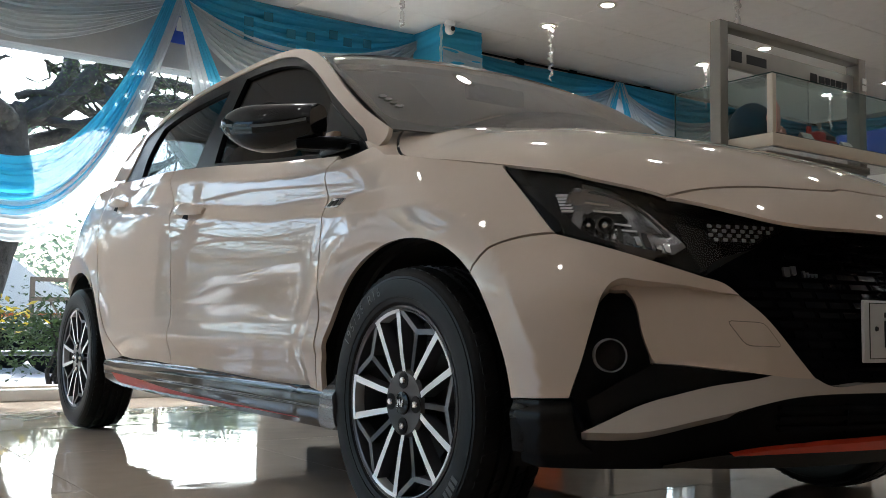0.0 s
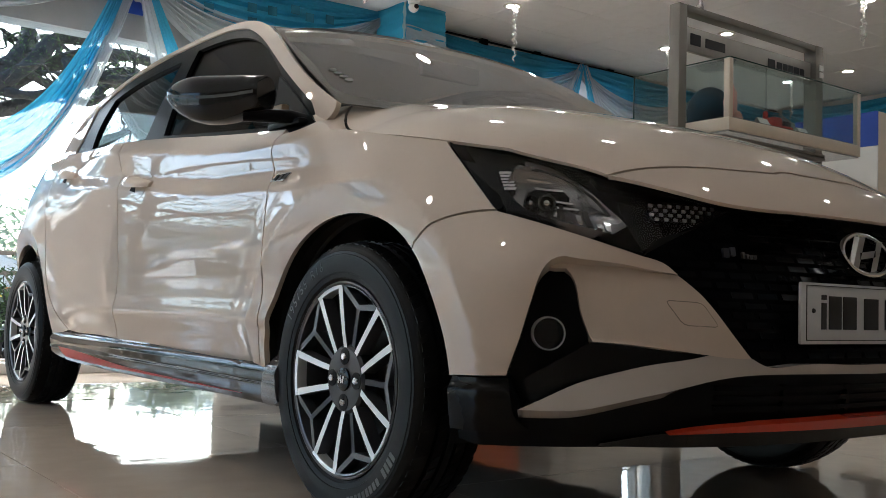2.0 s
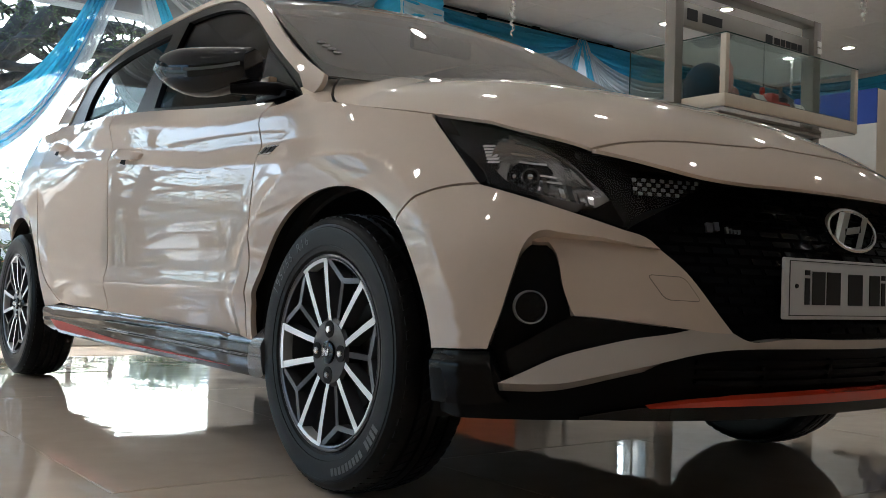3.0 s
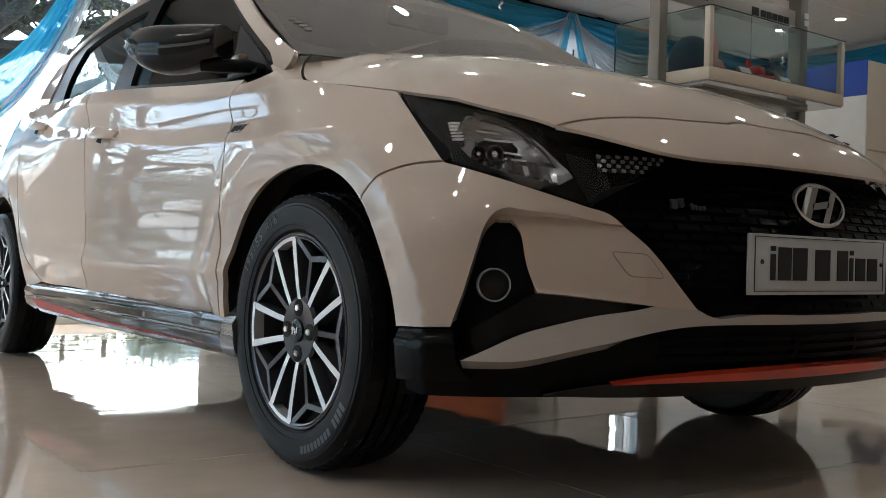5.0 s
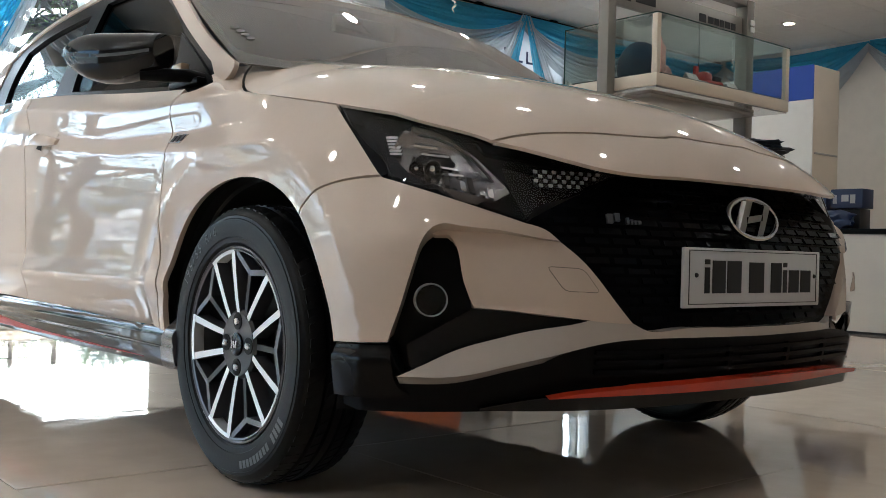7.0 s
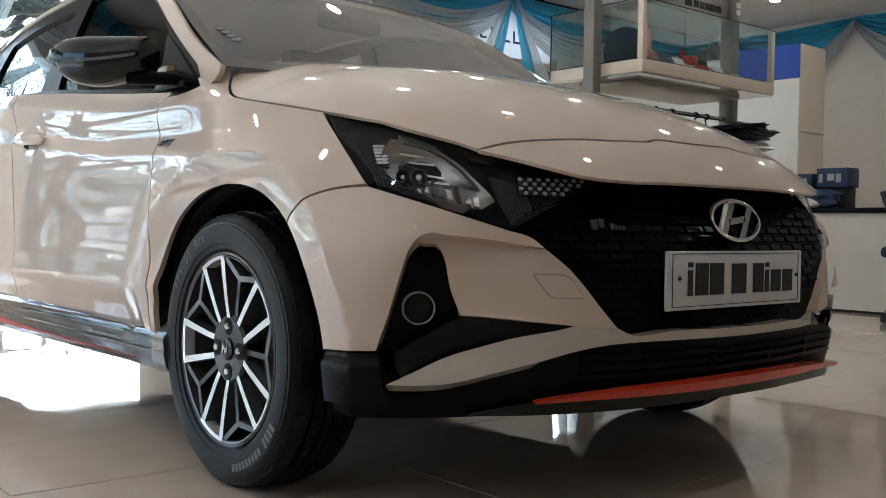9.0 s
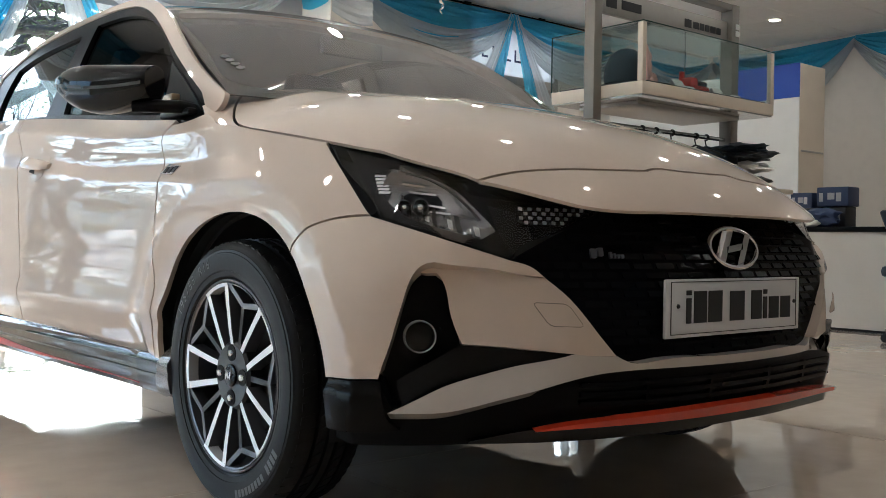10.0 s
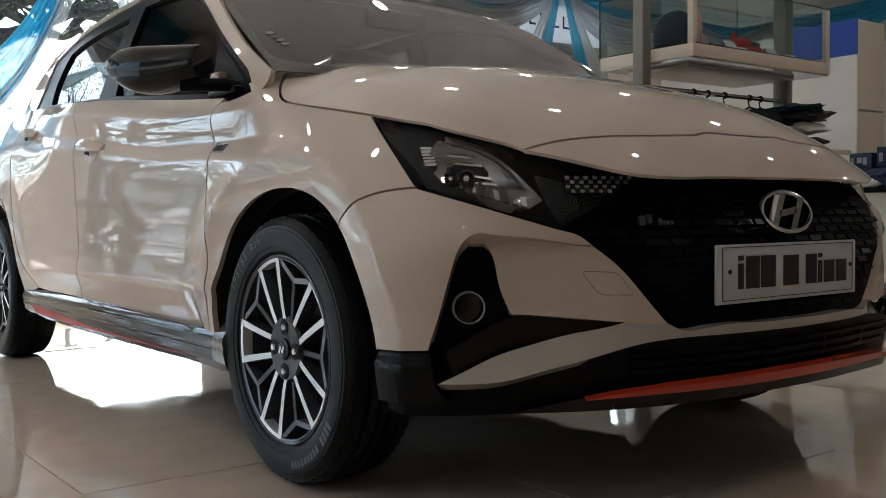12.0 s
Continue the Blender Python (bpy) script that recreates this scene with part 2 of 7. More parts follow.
def skin(s, z, out=0.0):
    """The car's lower skin, its right side: s runs from the nose's middle round the corner to the tail's middle."""
    s, z = np.asarray(s, float), np.asarray(z, float)
    p = plan(s)
    g = plan(np.clip(s + 0.004, 0, S_REAR + 0.05)) - plan(np.clip(s - 0.004, -0.05, S_REAR))
    g /= np.linalg.norm(g, axis=-1, keepdims=True)
    nx, ny = -g[..., 1], g[..., 0]
    nx, ny = -nx, -ny
    rows = _lean(s)
    d = np.empty_like(s)
    flat_r, flat_z = rows.reshape(-1, len(Z_KNOT)), np.broadcast_to(z, s.shape).ravel()
    # cubic in z through the twelve heights
    k = np.array(Z_KNOT)
    i = np.clip(np.searchsorted(k, flat_z) - 1, 0, len(k) - 2)
    r = np.arange(len(flat_z))
    slope = np.gradient(flat_r, k, axis=1)
    h = k[i + 1] - k[i]
    t = np.clip((flat_z - k[i]) / h, -0.5, 1.5)
    v0, v1, m0, m1 = flat_r[r, i], flat_r[r, i + 1], slope[r, i] * h, slope[r, i + 1] * h
    d = ((2 * t**3 - 3 * t**2 + 1) * v0 + (t**3 - 2 * t**2 + t) * m0 + (-2 * t**3 + 3 * t**2) * v1 + (t**3 - t**2) * m1).reshape(s.shape)
    # doors: flat upper band, a step under the shoulder line, a shallow scoop and a lower crease
    w = np.clip((s - 1.15) / 0.45, 0, 1) * np.clip((3.55 - s) / 0.6, 0, 1)
    w = w * w * (3 - 2 * w)
    d = d * (1 - w) + w * (np.interp(z - SHOULDER(s), STEP_Q, STEP_D) + np.interp(z, FOOT_FINE, FOOT_SOFT) - 0.006 * np.exp(-(((z - 0.525) / 0.06) ** 2) - ((s - 2.05) / 0.75) ** 2))
    # the fender behind the front wheel stands straight down to the sill
    keep = np.clip((1.78 - s) / 0.14, 0, 1) * np.clip((s - 1.25) / 0.1, 0, 1) * np.clip((0.56 - z) / 0.16, 0, 1)
    d = d + keep * np.maximum(-0.006 - 0.10 * np.clip(0.36 - z, 0, 1) - d, 0)
    # wheel flares: a crease round each opening, upright inside it
    for cx in (0.0, -2.58):
        rad = np.hypot(p[..., 0] - cx, z - 0.305)
        u = np.clip((0.57 - rad) / 0.14, 0, 1)
        up, ahead = np.clip((z - 0.305) / np.maximum(rad, 0.05), 0, 1), np.clip((p[..., 0] - cx) / np.maximum(rad, 0.05), 0, 1)
        lift = 0.016 * u * u - (0.08 + 0.19 * np.clip(np.hypot(up, ahead), 0, 1)) * np.clip(0.43 - rad, 0, 0.085)
        fade = np.where(p[..., 0] > cx, 1.0, np.clip(0.65 + (z - 0.30) / 0.3, 0.65, 1))
        d = d + lift * fade * (np.abs(p[..., 1]) > 0.6)
    d = d + out
    return np.stack([p[..., 0] + nx * d, side(p[..., 1] + ny * d), z + 0 * p[..., 0]], -1)


def cabin(x, z, out=0.0):
    """The side of the glasshouse, from the belt to the roof rail."""
    x, z = np.asarray(x, float), np.asarray(z, float)
    w = 0.742 - 0.30 * (z - 0.9) - 0.16 * np.clip(z - 0.9, 0, 1) ** 2
    w = w - 0.075 * np.clip((-1.7 - x) / 1.3, 0, 1.4) ** 2 - 0.03 * np.clip((x + 0.75) / 0.5, 0, 1.5) ** 2
    return np.stack([x + 0 * w, -(w + out), z + 0 * w], -1)


BONNET_LINE = spline((-0.75, -0.45, -0.2, 0.0, 0.2, 0.4, 0.52, 0.60, 0.67, 0.72, 0.76), (1.052, 1.030, 1.004, 0.976, 0.93, 0.868, 0.815, 0.768, 0.715, 0.66, 0.60))


def bonnet(x, w, out=0.0):
    """The bonnet's skin."""
    x, w = np.asarray(x, float), np.asarray(w, float)
    u = np.clip(np.abs(w) / 0.72, 0, 1.15)
    z = BONNET_LINE(x) + 0.004 - 0.07 * u**2 - 0.062 * u**5
    z = z - 0.45 * np.clip(np.abs(w) - 0.33, 0, 1) ** 2 * np.clip((x - 0.35) / 0.28, 0, 1)
    z = z + 0.064 * np.clip((-0.10 - x) / 0.30, 0, 1.2) ** 1.5 * u**2
    # a soft ridge that runs back from beside the badge
    r = (np.abs(w) - (0.20 + 0.36 * (0.62 - x))) / 0.05
    z = z + 0.006 / (1 + np.exp(np.clip(r, -30, 30))) - 0.003
    return np.stack([x + 0 * w, side(w) + 0 * x, z + out], -1)


def screen(x, w, out=0.0):
    """The windscreen's skin."""
    x, w = np.asarray(x, float), np.asarray(w, float)
    a = -0.265 + 0.14 * (1 - (w / 0.69) ** 2) - x
    z = 0.955 + 0.60 * a - 0.03 * a * a
    return np.stack([x + 0 * w, side(w) + 0 * x, z + out], -1)


def roof(x, w, out=0.0):
    """The roof's skin."""
    x, w = np.asarray(x, float), np.asarray(w, float)
    z = 1.425 - 0.125 * (np.clip(x + 1.5, 0, 2) / 0.78) ** 2 - 0.05 * np.clip(-1.5 - x, 0, 2) ** 2 - 0.052 * (np.abs(w) / 0.56) ** 2.5
    return np.stack([x + 0 * w, side(w) + 0 * x, z + out], -1)


# ---- mesh helpers ----
def mesh_of(bm, name, mats, smooth=True):
    me = bpy.data.meshes.new(name)
    bm.normal_update()
    bm.to_mesh(me)
    bm.free()
    for m in mats if isinstance(mats, (list, tuple)) else [mats]:
        me.materials.append(m)
    if smooth:
        me.polygons.foreach_set("use_smooth", [True] * len(me.polygons))
        me.set_sharp_from_angle(angle=radians(38))
    if "own_normal" in me.attributes:
        stored = np.zeros(len(me.vertices) * 3, np.float32)
        me.attributes["own_normal"].data.foreach_get("vector", stored)
        stored = stored.reshape(-1, 3)
        plain = np.array([tuple(v.normal) for v in me.vertices])
        turn = np.sign(np.sum(plain * stored, 1, keepdims=True))
        has = np.linalg.norm(stored, axis=1, keepdims=True) > 0.5
        me.attributes.remove(me.attributes["own_normal"])
        me.normals_split_custom_set_from_vertices(np.where(has, stored * turn, plain).tolist())
    return me


def part(name, bm, mat, parent=None, label="", smooth=True):
    """Links a bmesh as one mesh object, under a thing or a part."""
    ob = new(name, mesh_of(bm, name, mat, smooth))
    if parent is not None:
        ob.parent = parent
    if label:
        tagged(ob, label)
    return ob


def thing(name, label, category, group="", kind="", at=(0, 0, 0)):
    ob = new(name)
    ob.empty_display_size = 0.1
    ob.location = at
    return tagged(ob, label, category, group, kind)


def box(bm, x0, x1, y0, y1, z0, z1, bevel=0.0):
    """A box between two corners, with softened edges."""
    r = bmesh.ops.create_cube(bm, size=1.0)
    vs = r["verts"]
    for v in vs:
        v.co = Vector(((x0 + x1) / 2 + v.co.x * (x1 - x0), (y0 + y1) / 2 + v.co.y * (y1 - y0), (z0 + z1) / 2 + v.co.z * (z1 - z0)))
    if bevel:
        es = {e for v in vs for e in v.link_edges}
        bmesh.ops.bevel(bm, geom=list(es), offset=bevel, segments=2, profile=0.5, affect="EDGES")
    return bm


def boxes(*dims, bevel=0.0):
    bm = bmesh.new()
    for d in dims:
        box(bm, *d, bevel=bevel)
    return bm


def lathe(profile, n=48, axis="z", centre=(0, 0, 0), closed=False):
    """A turned form: (radius, height) along an axis."""
    bm = bmesh.new()
    rings = []
    for r, h in profile:
        ring = []
        for k in range(n):
            a = 2 * math.pi * k / n
            p = (r * math.cos(a), r * math.sin(a), h)
            if axis == "y":
                p = (p[0], h, p[1])
            elif axis == "x":
                p = (h, p[0], p[1])
            ring.append(bm.verts.new(Vector(p) + Vector(centre)))
        rings.append(ring)
    pairs = list(zip(rings, rings[1:])) + ([(rings[-1], rings[0])] if closed else [])
    for a, b in pairs:
        for k in range(n):
            bm.faces.new((a[k], a[(k + 1) % n], b[(k + 1) % n], b[k]))
    bmesh.ops.remove_doubles(bm, verts=bm.verts, dist=1e-5)
    bmesh.ops.recalc_face_normals(bm, faces=bm.faces)
    return bm


def tube(points, radius, n=10, closed=False, bm=None):
    """A round bar along points; radius may be a list."""
    bm = bm or bmesh.new()
    pts = [Vector(p) for p in points]
    rings = []
    for i, p in enumerate(pts):
        d = (pts[min(i + 1, len(pts) - 1)] - pts[max(i - 1, 0)]).normalized()
        side = d.cross(Vector((0, 0, 1)) if abs(d.z) < 0.9 else Vector((1, 0, 0))).normalized()
        up = side.cross(d)
        r = radius[i] if isinstance(radius, (list, tuple)) else radius
        rings.append([bm.verts.new(p + (side * math.cos(2 * math.pi * k / n) + up * math.sin(2 * math.pi * k / n)) * r) for k in range(n)])
    for a, b in zip(rings, rings[1:]):
        for k in range(n):
            bm.faces.new((a[k], a[(k + 1) % n], b[(k + 1) % n], b[k]))
    bm.faces.new(rings[0][::-1])
    bm.faces.new(rings[-1])
    return bm


def curve(points, step=0.012):
    """A smooth line through points (in two dimensions)."""
    p = np.array(points, float)
    if len(p) < 3:
        n = max(2, int(np.linalg.norm(p[-1] - p[0]) / step) + 1)
        return [tuple(p[0] + (p[-1] - p[0]) * k / (n - 1)) for k in range(n)]
    s = np.concatenate([[0], np.cumsum(np.linalg.norm(np.diff(p, axis=0), axis=1))])
    f = spline(s, p)
    return [tuple(q) for q in f(np.linspace(0, s[-1], max(3, int(s[-1] / step) + 1)))]


def outline(*runs, step=0.012):
    """A closed line of smooth runs, each a list of points; the runs meet at corners."""
    out = []
    for i, run in enumerate(runs):
        nxt = runs[(i + 1) % len(runs)][0]
        pts = curve(run, step)
        if np.hypot(pts[-1][0] - nxt[0], pts[-1][1] - nxt[1]) > 1e-6:
            pts = pts + curve([pts[-1], nxt], step)[1:]
        out += pts[:-1]
    return out


def shrink(poly, gap, hold=None):
    """The closed line drawn in by a gap; points on the axis hold=0 stay."""
    p = np.array(poly)
    area = 0.5 * np.sum(p[:, 0] * np.roll(p[:, 1], -1) - np.roll(p[:, 0], -1) * p[:, 1])
    d0 = p - np.roll(p, 1, axis=0)
    d1 = np.roll(p, -1, axis=0) - p
    n0, n1 = (np.stack([-d[:, 1], d[:, 0]], 1) / np.maximum(np.linalg.norm(d, axis=1, keepdims=True), 1e-9) for d in (d0, d1))
    n = n0 + n1
    n /= np.maximum(np.linalg.norm(n, axis=1, keepdims=True), 0.5)
    q = p + n * gap * (1 if area > 0 else -1)
    if hold is not None:
        on = np.abs(p[:, hold]) < 1e-4
        q[on, hold] = 0
    return q


def within(points, poly):
    """Which points lie inside a closed line."""
    a, b = np.asarray(poly), np.roll(np.asarray(poly), -1, axis=0)
    inside = np.zeros(len(points), bool)
    for (x0, y0), (x1, y1) in zip(a, b):
        if y0 != y1:
            cross = (y0 > points[:, 1]) != (y1 > points[:, 1])
            inside ^= cross & (points[:, 0] < (x1 - x0) * (points[:, 1] - y0) / (y1 - y0) + x0)
    return inside


def panel_mesh(surf, poly, gap=0.0026, grid=0.013, depth=0.014, out=0.0, mid=None, holes=(), both=False):
    """A sheet over a closed line in the surface's own two numbers, with its edges turned in. mid: the number that is 0 on the car's
    middle line, where both halves are joined."""
    from_poly = shrink(poly, gap, mid)
    loops = [from_poly] + [shrink(h, -gap) for h in holes]
    verts, edges = [], []
    for lp in loops:
        b = len(verts)
        verts += [Vector(q) for q in lp]
        edges += [(b + k, b + (k + 1) % len(lp)) for k in range(len(lp))]
    lo, hi = from_poly.min(0), from_poly.max(0)
    rng = np.random.RandomState(5)
    gx, gy = np.meshgrid(np.arange(lo[0] + grid / 2, hi[0], grid), np.arange(lo[1] + grid / 2, hi[1], grid))
    gx = gx + (np.arange(gx.shape[0])[:, None] % 2) * grid / 2
    allp = np.concatenate(loops)
    g = np.stack([gx.ravel(), gy.ravel()], 1)
    if len(g):
        g = g[within(g, from_poly)]
        near = np.array([np.min(np.sum((allp - q) ** 2, 1)) for q in g])
        verts += [Vector(q) for q in g[near > (grid * 0.45) ** 2]]
    v2, _, faces, *_ = geometry.delaunay_2d_cdt(verts, edges, [], 0, 1e-6)
    v2 = np.array([tuple(v) for v in v2])
    p3 = surf(v2[:, 0], v2[:, 1], out)
    bm = bmesh.new()
    own = bm.verts.layers.float_vector.new("own_normal")
    vs = [bm.verts.new(q) for q in p3]
    h = 1.2e-3
    across, along = surf(v2[:, 0] + h, v2[:, 1], out) - surf(v2[:, 0] - h, v2[:, 1], out), surf(v2[:, 0], v2[:, 1] + h, out) - surf(v2[:, 0], v2[:, 1] - h, out)
    facing = np.cross(across, along)
    facing /= np.maximum(np.linalg.norm(facing, axis=1, keepdims=True), 1e-12)
    for v, q in zip(vs, facing):
        v[own] = q
    cent = np.array([v2[list(fc)].mean(0) for fc in faces])
    keep = within(cent, loops[0])
    for lp in loops[1:]:
        keep &= ~within(cent, lp)
    for fc, ok in zip(faces, keep):
        if not ok:
            continue
        try:
            bm.faces.new([vs[i] for i in fc])
        except ValueError:
            pass
    loose = [v for v in bm.verts if not v.link_faces]
    index = {v: k for k, v in enumerate(vs)}
    if depth:
        e1, e2 = 1e-3, 1e-3
        pu, pv = surf(v2[:, 0] + e1, v2[:, 1], out), surf(v2[:, 0], v2[:, 1] + e2, out)
        nrm = np.cross(pu - p3, pv - p3)
        nrm /= np.maximum(np.linalg.norm(nrm, axis=1, keepdims=True), 1e-12)
        c = surf(np.array([v2[:, 0].mean()]), np.array([v2[:, 1].mean()]), 0.0)[0]
        outer = surf(v2[:, 0], v2[:, 1], out + 0.004) - p3
        nrm *= np.sign(np.sum(nrm * outer, 1, keepdims=True) + 1e-12)
        rim = {}
        for e in [e for e in bm.edges if len(e.link_faces) == 1]:
            ks = [index[v] for v in e.verts]
            if mid is not None and all(abs(v2[k, mid]) < 2e-4 for k in ks):
                continue
            for k in ks:
                if k not in rim:
                    q = Vector(p3[k])
                    w = Vector(nrm[k])
                    rim[k] = (bm.verts.new(q), bm.verts.new(q - w * depth))
            a, b = rim[ks[0]], rim[ks[1]]
            bm.faces.new((a[0], b[0], b[1], a[1]))
    bmesh.ops.delete(bm, geom=loose, context="VERTS")
    if both:
        r = bmesh.ops.duplicate(bm, geom=list(bm.verts) + list(bm.edges) + list(bm.faces))
        seam = [v for v in vs if v.is_valid and abs(v.co.y - MID) < 3e-4]
        seam += [r["vert_map"][v] for v in seam]
        for v in r["geom"]:
            if isinstance(v, bmesh.types.BMVert):
                v.co.y = 2 * MID - v.co.y
                v[own] = Vector((v[own].x, -v[own].y, v[own].z))
        bmesh.ops.remove_doubles(bm, verts=seam, dist=4e-4)
    bmesh.ops.recalc_face_normals(bm, faces=bm.faces)
    return bm


def panel(name, surf, poly, mat, parent, label="", mirror=True, **kw):
    """A panel of the car's right side and its twin on the left, or with both=True one panel over the whole width."""
    bm = panel_mesh(surf, poly, **kw)
    other = bm.copy() if mirror and not kw.get("both") else None
    ob = part(name, bm, mat, parent, label)
    if other is not None:
        bm = other
        own = bm.verts.layers.float_vector["own_normal"]
        for v in bm.verts:
            v.co.y = 2 * MID - v.co.y
            v[own] = Vector((v[own].x, -v[own].y, v[own].z))
        bmesh.ops.reverse_faces(bm, faces=bm.faces)
        part(name, bm, mat, parent, label)
    return ob


def twin(name, bm, mat, parent, label=""):
    """A part on the car's right side and its mirror image on the left."""
    other = bm.copy()
    ob = part(name, bm, mat, parent, label)
    for v in other.verts:
        v.co.y = 2 * MID - v.co.y
    bmesh.ops.reverse_faces(other, faces=other.faces)
    part(name, other, mat, parent, label)
    return ob


# ---- the showroom ----
FLOOR = material("polished_tile", (0.66, 0.54, 0.43), rough=0.03, grain=0.12, scale=9, wear=0.22, spec=1.0, bump=0.10)
_nt = FLOOR.node_tree
_b = _nt.nodes["Principled BSDF"]
_co, _wide, _polish = _nt.nodes.new("ShaderNodeTexCoord"), _nt.nodes.new("ShaderNodeTexNoise"), _nt.nodes.new("ShaderNodeTexNoise")
_soft, _rub = _nt.nodes.new("ShaderNodeBump"), _nt.nodes.new("ShaderNodeMapRange")
_wide.inputs["Scale"].default_value, _polish.inputs["Scale"].default_value = 5.0, 3.2
_polish.inputs["Detail"].default_value = 6
_soft.inputs["Strength"].default_value, _soft.inputs["Distance"].default_value = 0.10, 0.008
_rub.inputs[1].default_value, _rub.inputs[2].default_value, _rub.inputs[3].default_value, _rub.inputs[4].default_value = 0.40, 0.70, 0.018, 0.085
for _n in (_wide, _polish):
    _nt.links.new(_co.outputs["Object"], _n.inputs["Vector"])
_nt.links.new(_wide.outputs[0], _soft.inputs["Height"])
_nt.links.new(_b.inputs["Normal"].links[0].from_socket, _soft.inputs["Normal"])
_nt.links.new(_soft.outputs[0], _b.inputs["Normal"])
_nt.links.new(_polish.outputs[0], _rub.inputs[0])
_nt.links.new(_rub.outputs[0], _b.inputs["Roughness"])
GROUT = material("grout", (0.16, 0.13, 0.10), rough=0.6, grain=0.1, scale=200)


def setting(name, bm, mat, label, category="", smooth=False):
    return tagged(part(name, bm, mat, None, smooth=smooth), label, category or name.split("_")[0], kind="structure")


T = 0.8
floor = setting("floor", boxes((ROOM_X0 - 0.15, ROOM_X1 + 0.2, ROOM_Y0 - 0.2, ROOM_Y1 + 0.2, -0.12, -0.004)), GROUT,
                "glossy beige stone tile floor of a showroom", "floor")
# ceiling: boards on a grid, one mesh
bm = bmesh.new()
G = 0.63
x = ROOM_X0 - 0.10
while x < ROOM_X1:
    y = ROOM_Y0
    while y < ROOM_Y1:
        box(bm, x + 0.003, min(x + G, ROOM_X1 + 0.1) - 0.003, y + 0.003, min(y + G, ROOM_Y1 + 0.1) - 0.003, ROOM_H, ROOM_H + 0.03)
        y += G
    x += G
box(bm, ROOM_X0 - 0.15, ROOM_X1 + 0.2, ROOM_Y0 - 0.2, ROOM_Y1 + 0.2, ROOM_H + 0.006, ROOM_H + 0.15)
setting("ceiling", bm, CEIL, "white ceiling of square boards with fine joints", "ceiling")
# walls: the glazed west side has a solid part north of the column
W0, W1 = ROOM_X0 - 0.2, ROOM_X0
setting("wall_west", boxes((W0, W1, 2.6, 4.30, 0, ROOM_H), (W0, W1, 4.30, 5.55, 0, 1.75), (W0, W1, 4.30, 5.55, 2.76, ROOM_H), (W0, W1, 6.05, ROOM_Y1, 0, ROOM_H), (W0, W1, 5.55, 6.05, 0, 1.1), (W0, W1, 5.55, 6.05, 1.62, ROOM_H)), WALL, "beige painted wall hung with festive drapery", "wall")
setting("wall_north", boxes((ROOM_X0, ROOM_X1, ROOM_Y1, ROOM_Y1 + 0.2, 0, ROOM_H)), WALL, "beige painted wall behind the service counter", "wall")
setting("wall_east", boxes((ROOM_X1, ROOM_X1 + 0.2, ROOM_Y0, ROOM_Y1, 0, ROOM_H)), WALL, "plain beige wall that closes the showroom", "wall")
setting("wall_south", boxes((-1.5, ROOM_X1, ROOM_Y0 - 0.2, ROOM_Y0, 0, ROOM_H)), WALL, "plain beige wall beyond the parked car", "wall")
setting("wall_fascia", boxes((ROOM_X0 - 0.2, ROOM_X0, ROOM_Y0, 2.6, 2.27, ROOM_H)), FASCIA_GREY, "grey fascia over the shop window", "wall")
for y0, y1 in ((2.48, 2.86), (-1.86, -1.42), (-4.63, -4.25)):
    setting("pillar", boxes((ROOM_X0, -4.58, y0, y1, 0, ROOM_H), bevel=0.004), WALL, "square beige pillar between the shop windows", "pillar")

# shop window
GLAZE = glass("shop_glass", (0.93, 0.96, 0.95), 0.0)
win = thing("window_1", "large clear shop window with slim pale frame", "window", kind="structure", at=(0, 0, 0))
for y in (-7.45, -4.44, -1.80, 1.62, 2.42):
    part("mullion", boxes((-5.08, -5.0, y - 0.03, y + 0.03, 0.1, 2.27), bevel=0.004), CREAM, win, smooth=False)
part("sill", boxes((-5.12, -4.98, -7.5, 2.5, 0, 0.02), bevel=0.004), CREAM, win, smooth=False)
setting("threshold", boxes((-4.13, -4.05, -7.4, 2.45, 0, 0.066), bevel=0.006), WHITE, "low pale rail along the floor before the shop window", "rail")
for a, b in ((-7.42, -4.47), (-4.41, -1.83), (-1.77, 1.59), (1.65, 2.39)):
    p = part("pane", boxes((-5.045, -5.035, a, b, 0.1, 2.27)), GLAZE, win, smooth=False)
    p.visible_shadow = False
# unseen window, added for the pale reflection round the front wheel flare
win2 = thing("window_2", "clear shop window added out of view on the south side", "window", kind="structure")
for x in (-4.95, -3.3, -1.55):
    part("mullion", boxes((x - 0.03, x + 0.03, ROOM_Y0 - 0.1, ROOM_Y0 - 0.02, 0.1, ROOM_H), bevel=0.004), CREAM, win2, smooth=False)
for a, b in ((-4.92, -3.33), (-3.27, -1.58)):
    p = part("pane", boxes((a, b, ROOM_Y0 - 0.065, ROOM_Y0 - 0.055, 0.1, ROOM_H)), GLAZE, win2, smooth=False)
    p.visible_shadow = False
part("sill", boxes((-5, -1.5, ROOM_Y0 - 0.12, ROOM_Y0, 0, 0.1)), CREAM, win2, smooth=False)

win3 = thing("window_3", "smaller clear window with grey frame in the wall", "window", kind="structure")
for d in ((5.55, 5.59, 1.1, 1.62), (6.01, 6.05, 1.1, 1.62), (5.785, 5.815, 1.14, 1.58), (5.59, 6.01, 1.1, 1.14), (5.59, 6.01, 1.58, 1.62)):
    part("frame", boxes((-5.1, -4.99, *d), bevel=0.004), ALU, win3, smooth=False)
for a, b in ((5.59, 5.785), (5.815, 6.01)):
    p = part("pane", boxes((-5.055, -5.045, a, b, 1.14, 1.58)), GLAZE, win3, smooth=False)
    p.visible_shadow = False

